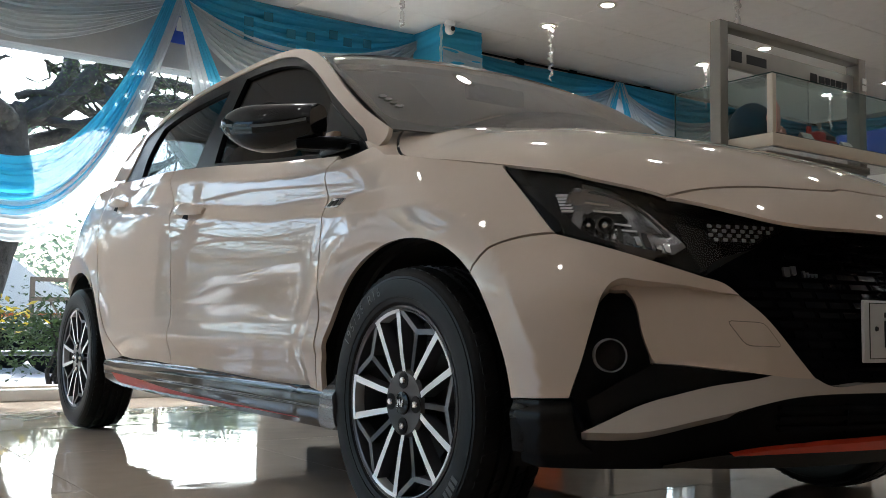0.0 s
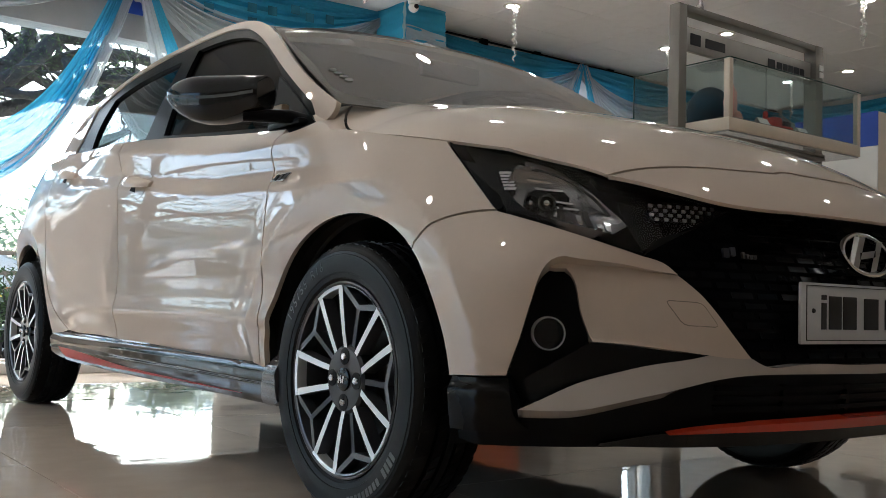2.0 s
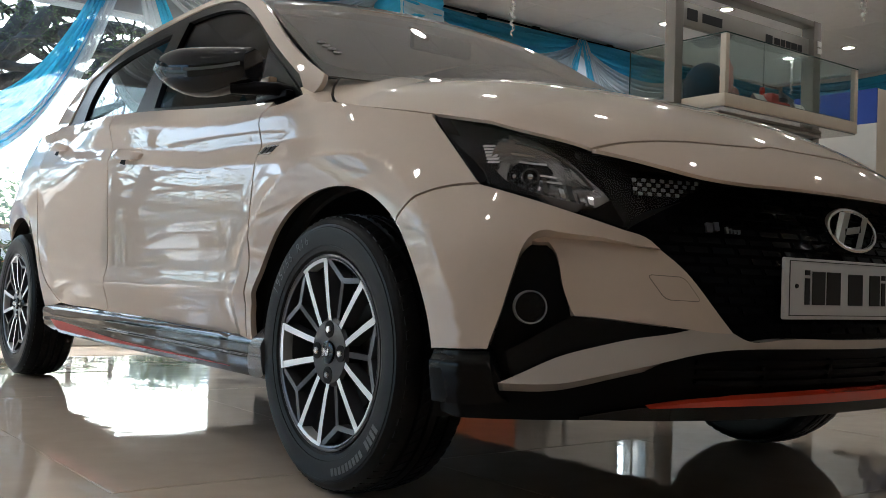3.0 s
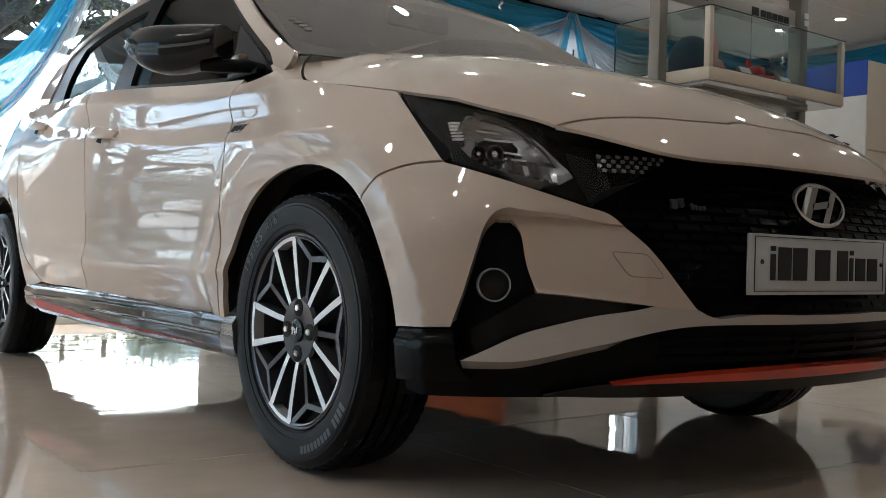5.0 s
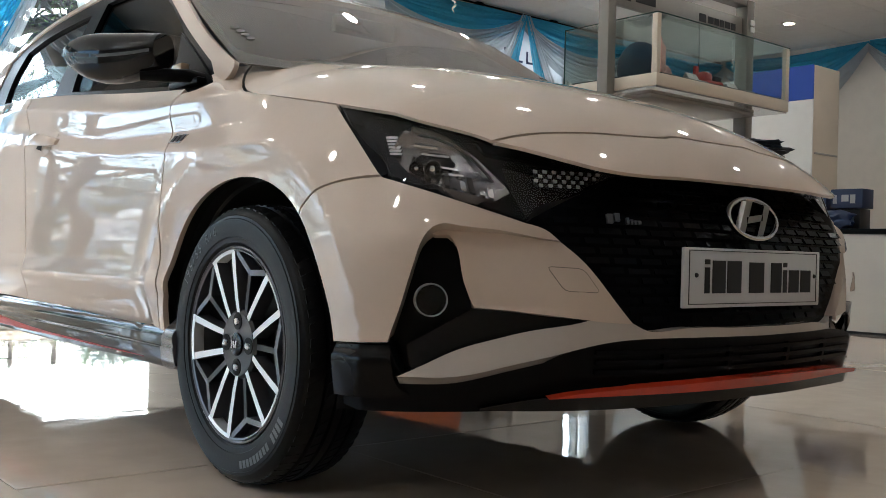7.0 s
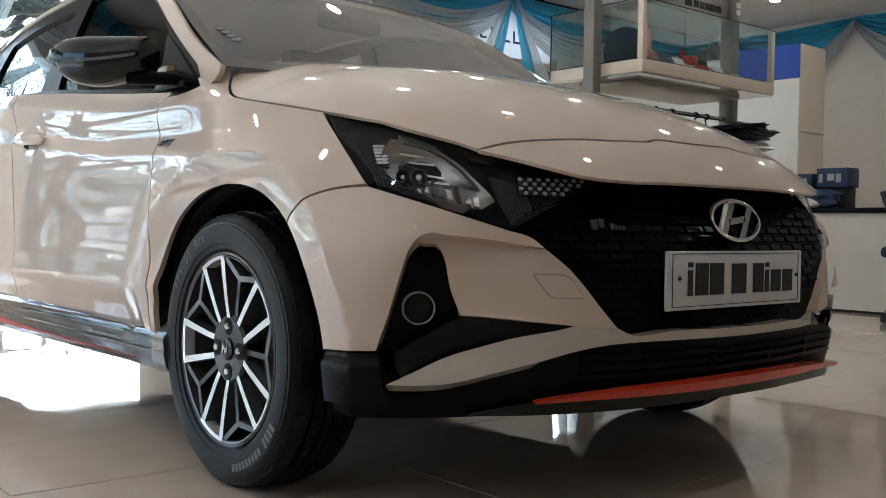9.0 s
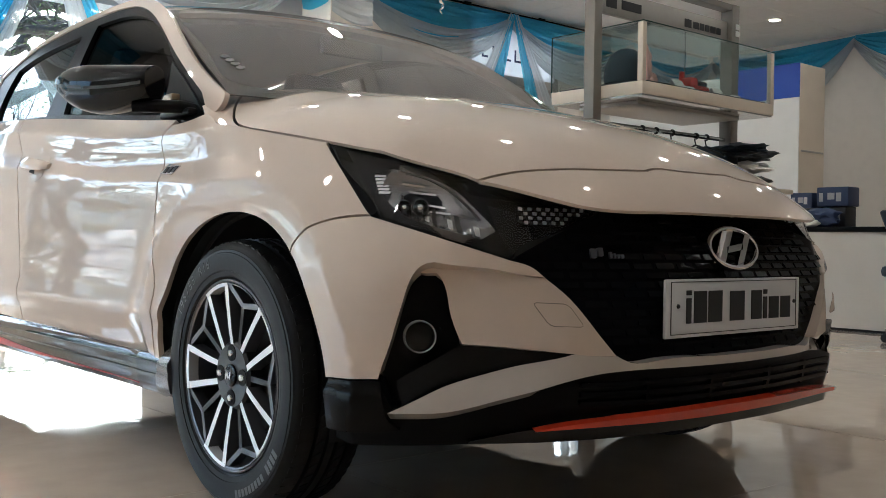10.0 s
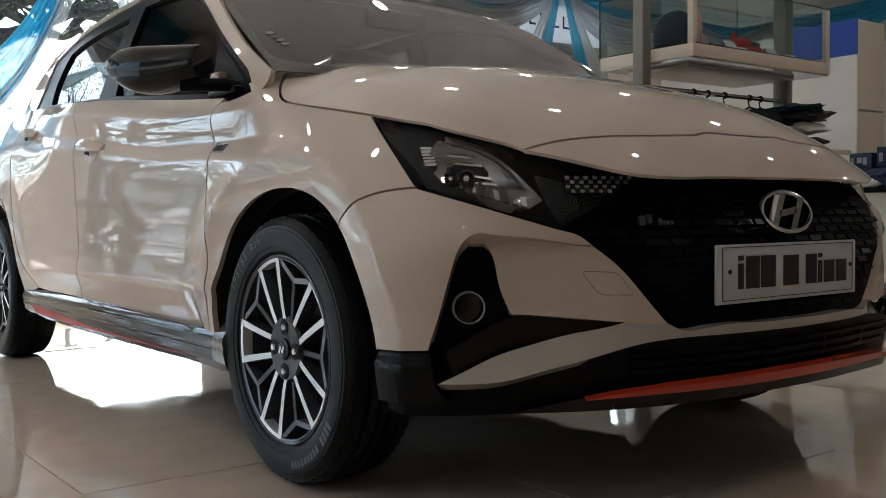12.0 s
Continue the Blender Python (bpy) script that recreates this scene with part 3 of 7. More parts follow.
win4 = thing("window_4", "grey-framed office window with a frosted upper pane", "window", kind="structure")
for d in ((4.30, 4.36, 1.75, 2.76), (5.49, 5.55, 1.75, 2.76), (4.36, 5.49, 2.17, 2.25), (4.36, 5.49, 1.75, 1.80), (4.36, 5.49, 2.72, 2.76), (4.90, 4.94, 1.80, 2.17)):
    part("frame", boxes((-5.08, -4.985, *d), bevel=0.004), ALU, win4, smooth=False)
FROST = cloth("frosted_film", (0.62, 0.65, 0.67), 0.35)
film = part("frosted_pane", boxes((-5.04, -5.03, 4.36, 5.49, 2.25, 2.72)), FROST, win4, "frosted pane with dark blue lettering bars", smooth=False)
for y0, y1 in ((4.52, 4.60), (4.66, 4.76), (4.82, 4.91), (4.96, 5.05), (5.10, 5.18), (5.23, 5.26)):
    part("lettering_bar", boxes((-5.028, -5.024, y0, y0 + 0.02, 2.40, 2.52)), NAVY, film, smooth=False)
    part("lettering_bar", boxes((-5.028, -5.024, y0 + 0.021, y1, 2.40, 2.42)), NAVY, film, smooth=False)
# lower panes: opaque grey sheets added so that no bright daylight shows there
for a, b in ((4.36, 4.90), (4.94, 5.49)):
    part("infill_panel", boxes((-5.04, -5.03, a, b, 1.80, 2.17)), ALU, win4, "opaque grey sheet in place of a lower pane", smooth=False)
rail = thing("curtain_rail", "slim dark rail under the ceiling that carries the cloth", "rail", at=(-4.95, 5.5, 2.835))
part("bar", boxes((-0.010, 0.010, -2.6, 2.6, 0.006, 0.022), bevel=0.003), BLACK_TRIM, rail)
for y in (-1.9, -1.25, -0.25, 1.0, 2.1):
    part("bracket", boxes((-0.022, 0.022, y - 0.04, y + 0.04, -0.025, 0.03), bevel=0.004), BLACK_TRIM, rail, smooth=False)

# downlights
LAMP = glow("lamp_disc", (1.0, 0.91, 0.78), 17.0)
LAMP_RIM = material("lamp_rim", (0.75, 0.72, 0.66), rough=0.4, metal=0.3)


def downlight(x, y, lit=True):
    ob = thing("ceiling_lamp", "round recessed downlight glowing in the white ceiling", "ceiling lamp", "downlights in the ceiling", at=(x, y, ROOM_H))
    part("rim", lathe([(0.0465, 0.004), (0.050, -0.008), (0.072, -0.010), (0.078, -0.004), (0.078, 0.004)], 28), LAMP_RIM, ob)
    part("disc", lathe([(0.0, -0.003), (0.046, -0.003), (0.046, 0.002)], 24), LAMP, ob)
    return ob


lamp = downlight(-4.09, 3.19)
lamp_places = [(x, y) for x in (-4.09, -3.42, -2.13, -0.85, 0.45, 1.75) for y in (-5.6, -3.9, -2.2, -0.5, 1.25, 3.19, 5.08, 7.02)]
for x, y in lamp_places[1:]:
    if (x, y) != (-4.09, 3.19):
        copy_thing(lamp, pose(x, y, ROOM_H))


# ---- the hatchback ----
car = thing("hatchback_car", "pearl-white hatchback with black and red trim on the showroom floor", "car")
WHEEL_X, WHEEL_Z, WHEEL_Y = (0.0, -2.58), 0.301, 0.815


def arch(cx, r, z0, z1=None, steps=40, drop=0.0):
    """The edge of a wheel opening in s and z, from its front foot over the top to its rear foot."""
    sc = S_KNOT[9] if cx == 0.0 else S_KNOT[13]
    a0 = math.asin((z0 - 0.305) / r)
    a1 = math.pi - math.asin(((z1 if z1 is not None else z0) - 0.305) / r)
    return [(sc - 0.005 - r * math.cos(a), 0.305 + r * math.sin(a)) for a in np.linspace(a0, a1, steps)]


ARCH_F, ARCH_R = arch(0.0, 0.352, 0.335, 0.30), arch(-2.58, 0.358, 0.28, 0.30)
HEADLIGHT_TOP = [(1.088, 0.803), (0.929, 0.771), (0.729, 0.742), (0.642, 0.721), (0.555, 0.701), (0.485, 0.686), (0.423, 0.675), (0.369, 0.667)]
HEADLIGHT_LOW = [(0.582, 0.569), (0.679, 0.598), (0.782, 0.627), (0.885, 0.650)]
SEAM_BUMPER = [(0.885, 0.650), (0.956, 0.645), (1.028, 0.622), (1.074, 0.588)]
k_seam = min(range(len(ARCH_F)), key=lambda k: abs(ARCH_F[k][0] - 1.078))
DOOR_FRONT = [(1.700, 0.300), (1.675, 0.42), (1.665, 0.55), (1.682, 0.68), (1.712, 0.80), (1.735, 0.85), (1.712, 0.887)]
BELT = [(1.60, 0.892), (1.755, 0.905), (2.09, 0.935), (2.63, 0.985), (2.95, 1.008), (3.43, 1.035), (3.70, 1.05)]
belt_z = spline([p[0] for p in BELT], [p[1] for p in BELT])
REAR_SEAM = [(2.775, 0.318), (2.73, 0.445), (2.722, 0.595), (2.752, 0.75), (2.835, 0.90), (2.93, 1.006)]
REAR_EDGE = [(3.30, 0.327), (3.40, 0.385), (3.497, 0.524), (3.562, 0.662), (3.66, 0.80), (3.74, 0.95), (3.75, 1.052)]
HOOD_SIDE = [(1.088, 0.806), (1.17, 0.820), (1.251, 0.834), (1.417, 0.864), (1.475, 0.872)]

panel("front_fender", skin, outline(
    DOOR_FRONT, [(1.712, 0.887), (1.62, 0.893), (1.56, 0.905)], [(1.56, 0.905), (1.50, 0.885), (1.475, 0.872)], HOOD_SIDE[::-1],
    [HEADLIGHT_TOP[0], (0.978, 0.723), (0.885, 0.650)], SEAM_BUMPER, ARCH_F[k_seam:], [ARCH_F[-1], (1.700, 0.300)]), PAINT, car, "pearl-white front fender")
front_door = panel("front_door", skin, outline(
    DOOR_FRONT[::-1], [(1.700, 0.300), (2.2, 0.304), (2.775, 0.318)], REAR_SEAM,
    [(float(s), float(belt_z(s))) for s in np.linspace(2.93, 1.712, 9)]), PAINT, car, "pearl-white front door")
panel("rear_door", skin, outline(
    REAR_SEAM[::-1], [(2.775, 0.318), (3.0, 0.322), (3.22, 0.322), (3.30, 0.327)], REAR_EDGE,
    [(float(s), float(belt_z(s))) for s in np.linspace(3.70, 2.93, 7)]), PAINT, car, "pearl-white rear door")
panel("rear_quarter", skin, outline(
    REAR_EDGE[::-1], [(3.30, 0.327), (3.40, 0.31), ARCH_R[0]], ARCH_R, [ARCH_R[-1], (4.26, 0.30), (4.33, 0.33)],
    [(4.33, 0.33), (4.36, 0.6), (4.33, 0.84)], [(4.33, 0.84), (4.28, 1.03)], [(4.28, 1.03), (3.75, 1.04)]), PAINT, car, "pearl-white rear quarter panel")
panel("rear_bumper", skin, outline(
    [(4.33, 0.32), (4.36, 0.55)], [(4.36, 0.55), (4.6, 0.56), (S_REAR, 0.56)], [(S_REAR, 0.56), (S_REAR, 0.37)], [(S_REAR, 0.37), (4.6, 0.36), (4.33, 0.32)]),
    PAINT, car, "pearl-white rear bumper")
panel("tailgate", skin, outline([(4.36, 0.56), (4.28, 1.03)], [(4.28, 1.03), (S_REAR, 1.03)], [(S_REAR, 1.03), (S_REAR, 0.57)], [(S_REAR, 0.57), (4.36, 0.56)]),
      PAINT, car, "pearl-white tailgate")
panel("tail_lamp", skin, outline([(4.20, 0.84), (4.18, 0.96)], [(4.18, 0.96), (4.5, 0.97)], [(4.5, 0.97), (4.45, 0.86)], [(4.45, 0.86), (4.20, 0.84)]),
      RED, car, "red tail lamp", out=0.006)


# front bumper
GRILLE_TOP = [(0.0, 0.668), (0.128, 0.668), (0.25, 0.667), (0.372, 0.664)]
GRILLE_SIDE = [(0.582, 0.569), (0.532, 0.552), (0.513, 0.534), (0.472, 0.501), (0.402, 0.423), (0.365, 0.383)]
GRILLE_LOW = [(0.365, 0.383), (0.339, 0.371), (0.267, 0.371), (0.102, 0.372), (0.0, 0.372)]
POCKET_OUT = [(0.830, 0.342), (0.820, 0.373), (0.809, 0.405), (0.796, 0.452), (0.783, 0.499), (0.775, 0.525), (0.765, 0.543), (0.750, 0.556), (0.732, 0.560)]
BROW = [(0.732, 0.560), (0.714, 0.557), (0.628, 0.549), (0.551, 0.537), (0.513, 0.534)]
POCKET_IN = [(0.724, 0.541), (0.714, 0.529), (0.698, 0.470), (0.674, 0.409)]
POCKET_LOW = [(0.674, 0.409), (0.620, 0.406), (0.517, 0.396), (0.454, 0.389)]
FLAP_TOP = [(0.806, 0.288), (0.764, 0.310), (0.714, 0.334), (0.643, 0.354), (0.567, 0.370), (0.475, 0.384), (0.454, 0.389)]
FLAP_LOW = [(0.806, 0.288), (0.77, 0.288), (0.714, 0.290), (0.64, 0.304), (0.517, 0.329), (0.424, 0.347), (0.362, 0.353), (0.267, 0.355), (0.10, 0.354), (0.0, 0.353)]

panel("bumper", skin, outline(
    SEAM_BUMPER[::-1], HEADLIGHT_LOW[::-1], [(0.582, 0.569), (0.532, 0.552), (0.513, 0.534)], BROW[::-1], POCKET_OUT[::-1],
    [(0.830, 0.342), (0.944, 0.336)], [ARCH_F[0]] + ARCH_F[3 : k_seam + 1]), PAINT, car, "pearl-white front bumper", depth=0.05)


def inset(s, z, out=0.0):
    """The bumper's hollow under its brow, deepest beside the fog lamp."""
    s = np.asarray(s, float)
    u = np.clip((s - 0.47) / 0.25, 0, 1) * np.clip((np.asarray(z) - 0.385) / 0.03, 0, 1)
    return skin(s, z, out - 0.034 * u)


panel("bumper_inset", inset, outline(
    BROW, [(0.513, 0.534), (0.472, 0.501), (0.402, 0.423), (0.365, 0.383)], [(0.365, 0.383), (0.43, 0.386), (0.454, 0.389)], POCKET_LOW[::-1], POCKET_IN[::-1],
    [(0.724, 0.541), (0.760, 0.545), (0.745, 0.557)]), PAINT, car, "pearl-white hollow of the front bumper", gap=0.0, depth=0.03)
# the blade's pearl: darker and greyer than PAINT on the other panels
PEARL_GREY = material("greyed_pearl", (0.46, 0.405, 0.355), rough=0.38, coat=1.0, grain=0.02, scale=900, wear=0.015, spec=0.3)


def blade(s, z, out=0.0):
    """The blade's wing leans back: its foot stands out most towards the corner."""
    s, z = np.asarray(s, float), np.asarray(z, float)
    return skin(s, z, out + 0.55 * np.clip(0.40 - z, 0, 0.13) * np.clip((s - 0.38) / 0.16, 0, 1) - 0.02 * np.clip((s - 0.38) / 0.16, 0, 1))


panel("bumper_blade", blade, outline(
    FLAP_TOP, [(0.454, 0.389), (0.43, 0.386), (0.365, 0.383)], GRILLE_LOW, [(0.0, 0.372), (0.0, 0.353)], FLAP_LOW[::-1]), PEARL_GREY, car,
    "greyed pearl blade under the grille", mid=0, both=True, gap=0.0, out=0.004, depth=0.05)
WEDGE = material("wedge_black", (0.007, 0.007, 0.007), rough=0.12, grain=0.2, scale=80, spec=0.15)
# fog lamp pocket: dark hollow behind the opening
panel("fog_pocket", skin, outline([(0.86, 0.27), (0.79, 0.58)], [(0.79, 0.58), (0.44, 0.56)], [(0.44, 0.56), (0.44, 0.34)], [(0.44, 0.34), (0.86, 0.27)]),
      BLACK_TRIM, car, "black fog lamp pocket", out=-0.055, depth=0.0)
panel("fog_wedge", skin, outline(
    [(0.679, 0.408), (0.624, 0.404), (0.518, 0.394), (0.458, 0.3885)], FLAP_TOP[::-1][0:6] + [(0.790, 0.292)], [(0.790, 0.292), (0.80, 0.34)],
    [(0.80, 0.34), (0.72, 0.385), (0.679, 0.408)]), WEDGE, car, "glossy black wedge under the fog lamp", out=-0.012, gap=0.0)
# lower black valance
panel("valance", skin, outline(
    [(0.948, 0.334), (0.830, 0.340)], [(0.830, 0.340), (0.815, 0.30), (0.804, 0.281)], FLAP_LOW, [(0.0, 0.353), (0.0, 0.240)],
    [(0.0, 0.240), (0.25, 0.238), (0.55, 0.220), (0.75, 0.217), (0.90, 0.214)], [(0.90, 0.214), (0.945, 0.22)]), BLACK_TRIM, car, "black lower valance",
    mid=0, both=True, out=-0.006, gap=0.0, depth=0.05)
def corner(s, z, out=0.0):
    """The corner piece has a narrow ledge that looks up."""
    return skin(s, z, out - 0.008 + 0.018 * np.clip((0.334 - np.asarray(z)) / 0.022, 0, 1))


CORNER_BLACK = material("corner_black", (0.006, 0.0055, 0.005), rough=0.16, grain=0.2, scale=80, spec=0.10)
panel("corner_cap", corner, outline(
    [(0.95, 0.336), (0.83, 0.339)], [(0.83, 0.339), (0.822, 0.31), (0.814, 0.27), (0.79, 0.250)], [(0.79, 0.250), (0.87, 0.243), (0.95, 0.240)]), CORNER_BLACK, car,
    "glossy black corner piece", out=0.004, gap=0.0)


def lip(s, z, out=0.0):
    """The splitter stands out from the valance, most at its foot."""
    return skin(s, z, out + 0.028 + 0.10 * np.clip(0.262 - np.asarray(z), 0, 0.05))


panel("red_lip", lip, outline([(0.535, 0.2455), (0.50, 0.251), (0.40, 0.260), (0.25, 0.266), (0.10, 0.269), (0.0, 0.269)], [(0.0, 0.268), (0.0, 0.250)],
                              [(0.0, 0.249), (0.25, 0.2495), (0.40, 0.2485), (0.535, 0.2448)]), RED_GLOSS, car, "red pinstripe on the splitter", mid=0, both=True, gap=0.0, depth=0.02)
panel("splitter", lip, outline([(0.66, 0.226), (0.60, 0.236), (0.535, 0.2445), (0.40, 0.2480), (0.25, 0.2490), (0.0, 0.2485)], [(0.0, 0.2485), (0.0, 0.217)],
                               [(0.0, 0.222), (0.30, 0.220), (0.60, 0.220), (0.66, 0.222)]), BLACK_GLOSS, car, "black splitter", mid=0, both=True, gap=0.0, depth=0.03, out=-0.022)

# grille
GRILLE_BLACK = material("grille_black", (0.004, 0.0044, 0.0055), rough=0.14, grain=0.2, scale=80, spec=0.04)
panel("grille_back", skin, outline(
    GRILLE_TOP, [(0.372, 0.664), (0.497, 0.614), (0.582, 0.569)], GRILLE_SIDE, GRILLE_LOW, [(0.0, 0.372), (0.0, 0.668)]), GRILLE_BLACK, car,
    "black mesh grille", mid=0, both=True, out=-0.030, gap=-0.003)

# bonnet and headlight
HOOD_EDGE = [(-0.331, 0.614), (-0.274, 0.664), (-0.222, 0.698), (-0.169, 0.720), (-0.121, 0.724), (0.0, 0.725), (0.20, 0.706), (0.349, 0.676), (0.457, 0.627), (0.521, 0.592), (0.539, 0.584)]
HOOD_FRONT = [(0.539, 0.584), (0.558, 0.513), (0.580, 0.438), (0.605, 0.301), (0.615, 0.17)]
panel("bonnet", bonnet, outline(
    HOOD_EDGE, HOOD_FRONT, [(0.615, 0.17), (0.609, 0.142), (0.613, 0.07), (0.615, 0.0)], [(0.615, 0.0), (-0.29, 0.0)], [(-0.29, 0.0), (-0.30, 0.3), (-0.331, 0.614)]), PAINT, car,
    "pearl-white bonnet", mid=1, both=True, gap=0.0040, depth=0.007)
panel("cowl_corner", bonnet, outline([(-0.342, 0.724), (-0.343, 0.69), (-0.343, 0.65), (-0.331, 0.614)], HOOD_EDGE[:5], [(-0.121, 0.724), (-0.13, 0.742), (-0.188, 0.750)], [(-0.188, 0.750), (-0.255, 0.754), (-0.289, 0.743), (-0.342, 0.724)]),
      PAINT, car, "pearl-white fender corner by the windscreen", gap=0.0025)
panel("nose_panel", bonnet, outline(
    HOOD_FRONT, [(0.615, 0.17), (0.609, 0.142), (0.613, 0.07), (0.615, 0.0)], [(0.615, 0.0), (0.720, 0.0)],
    [(0.720, 0.0), (0.719, 0.08), (0.710, 0.253), (0.692, 0.401), (0.675, 0.445), (0.644, 0.488), (0.598, 0.533), (0.539, 0.584)]), PAINT, car, "pearl-white nose strip over the grille", mid=1, both=True, gap=0.0022, depth=0.008)

lamp_poly = outline(HEADLIGHT_TOP, [(0.369, 0.667), (0.497, 0.614), (0.582, 0.569)], HEADLIGHT_LOW, [(0.885, 0.650), (0.978, 0.723), (1.088, 0.803)])
headlight = panel("headlight", skin, lamp_poly, BLACK_TRIM, car, "dark headlight housing", out=-0.05, depth=0.0, gap=-0.004)
panel("headlight_lens", skin, lamp_poly, CLEAR, car, "clear headlight lens", out=-0.004, depth=0.0, gap=0.003)

# glasshouse
panel("windscreen", screen, outline([(-0.27, 0.688), (-0.43, 0.672), (-0.60, 0.648), (-0.785, 0.615)], [(-0.785, 0.615), (-0.75, 0.40), (-0.72, 0.0)],
                                    [(-0.72, 0.0), (-0.12, 0.0)], [(-0.12, 0.0), (-0.16, 0.4), (-0.27, 0.688)]), WINDSCREEN, car, "windscreen", mid=1, both=True, depth=0.004)
FRIT = material("screen_border", (0.010, 0.010, 0.010), rough=0.35, grain=0.2, scale=200, spec=0.2)
panel("screen_border", screen, outline([(-0.275, 0.684), (-0.43, 0.668), (-0.60, 0.644), (-0.78, 0.611)], [(-0.78, 0.611), (-0.755, 0.42), (-0.735, 0.0)], [(-0.735, 0.0), (-0.765, 0.0)], [(-0.765, 0.0), (-0.79, 0.42), (-0.765, 0.585), (-0.60, 0.618), (-0.44, 0.640), (-0.345, 0.645), (-0.30, 0.60), (-0.225, 0.40), (-0.18, 0.0)],
                                       [(-0.18, 0.0), (-0.125, 0.0)], [(-0.125, 0.0), (-0.165, 0.4), (-0.275, 0.684)]), FRIT, car, "black border of the windscreen", mid=1, both=True, depth=0.0, out=-0.005, gap=0.0)
A_OUT = [(-0.30, 0.930), (-0.43, 1.008), (-0.62, 1.122), (-0.86, 1.260), (-1.0, 1.316), (-1.2, 1.350), (-1.5, 1.359), (-1.9, 1.346), (-2.2, 1.316), (-2.45, 1.262)]
RAIL = [(-0.262, 0.962), (-0.428, 1.050), (-0.614, 1.165), (-0.829, 1.288), (-1.0, 1.345), (-1.2, 1.372), (-1.5, 1.378), (-1.9, 1.366), (-2.25, 1.335), (-2.6, 1.26), (-2.75, 1.18)]
panel("roof_rail", cabin, outline(RAIL, [(-2.75, 1.18), (-2.82, 1.06)], [(-2.82, 1.06), (-2.5, 1.055), (-2.45, 1.255)], A_OUT[:0:-1] + [(-0.372, 0.9735)], [(-0.372, 0.9735), (-0.345, 0.945), (-0.315, 0.910)], [(-0.315, 0.910), (-0.285, 0.912), (-0.258, 0.945), (-0.262, 0.962)]),
      PAINT, car, "pearl-white pillar and roof rail", gap=0.0, out=0.006)
panel("window_frame", cabin, outline(
    A_OUT, [(-2.45, 1.255), (-2.5, 1.05)], [(-2.5, 1.05), (-2.1, 1.03), (-1.39, 0.99), (-0.9, 0.945), (-0.30, 0.895)]), BLACK_TRIM, car, "black window frames",
    gap=0.0, depth=0.02,
    holes=[outline([(-0.575, 0.930), (-0.585, 1.075)], [(-0.585, 1.075), (-0.66, 1.130), (-0.75, 1.188)], [(-0.75, 1.188), (-0.88, 1.250), (-1.0, 1.286), (-1.2, 1.316), (-1.40, 1.324)], [(-1.40, 1.324), (-1.40, 1.15), (-1.37, 1.005)], [(-1.37, 1.005), (-0.95, 0.964), (-0.575, 0.930)]),
           outline([(-1.52, 1.305), (-1.8, 1.30), (-2.05, 1.285), (-2.20, 1.265)], [(-2.20, 1.265), (-2.25, 1.15), (-2.22, 1.055)], [(-2.22, 1.055), (-1.9, 1.035), (-1.55, 1.015)])])
DARK_TINT = glass("dark_tint", (0.10, 0.11, 0.12), 0.012, edge=0.22)
panel("door_glass", cabin, outline([(-0.56, 0.92), (-0.575, 1.085), (-0.745, 1.20), (-1.0, 1.295), (-1.41, 1.332)], [(-1.41, 1.332), (-1.38, 0.995)], [(-1.38, 0.995), (-0.95, 0.955), (-0.56, 0.92)]), DARK_TINT, car, "dark tinted front door window", out=-0.014, depth=0.0)
panel("side_glass", cabin, outline([(-1.50, 1.31), (-2.22, 1.27)], [(-2.22, 1.27), (-2.25, 1.05)], [(-2.25, 1.05), (-1.53, 1.01)]), TINT, car, "dark side window", out=-0.012, depth=0.0)
ROOF_SIDE = [(-0.80, 0.60), (-1.0, 0.575), (-1.3, 0.562), (-1.9, 0.555), (-2.4, 0.54), (-2.7, 0.50)]
panel("roof", roof, outline(ROOF_SIDE, [(-2.7, 0.50), (-2.78, 0.0)], [(-2.78, 0.0), (-0.715, 0.0)], [(-0.715, 0.0), (-0.745, 0.40), (-0.80, 0.60)]), PAINT, car,
      "pearl-white roof", mid=1, both=True, gap=-0.004)

# inner shell behind the panel gaps, arches cut out
panel("inner_shell", skin, outline(
    [(0.90, 0.20), (0.90, 0.335)] , ARCH_F, [ARCH_F[-1], (1.72, 0.19)], [(1.72, 0.19), (3.45, 0.19)], ARCH_R, [ARCH_R[-1], (4.4, 0.37)], [(4.4, 0.37), (S_REAR, 0.38)], [(S_REAR, 0.38), (S_REAR, 1.0)],
    [(S_REAR, 1.0), (3.7, 1.03), (2.6, 0.965), (1.6, 0.875)], [(1.6, 0.875), (1.2, 0.80), (0.9, 0.72), (0.4, 0.63), (0.0, 0.62)], [(0.0, 0.62), (0.0, 0.24)], [(0.0, 0.24), (0.5, 0.23), (0.90, 0.22)]), DARK, car,
    "dark body shell", out=-0.07, depth=0.0, gap=0.0, grid=0.04)
underbody = boxes((-3.0, 0.50, -0.55, 0.55, 0.385, 0.46), (-2.1, -0.42, -0.72, 0.72, 0.36, 0.44), bevel=0.02)
part("underbody", underbody, DARK, car, "black underbody")
part("bay", boxes((-0.5, 0.45, -0.55, 0.55, 0.40, 0.75)), DARK, car, "dark engine bay")
part("cabin_floor", boxes((-2.9, -0.45, -0.70, 0.70, 0.42, 0.55)), DARK, car, "dark cabin floor")

# sill skirt
# black gloss whose reflection of the window is put in as grey colour
SKIRT_SHEEN = material("skirt_sheen", (0.07, 0.07, 0.073), rough=0.25, grain=0.1, scale=200, coat=0.6)


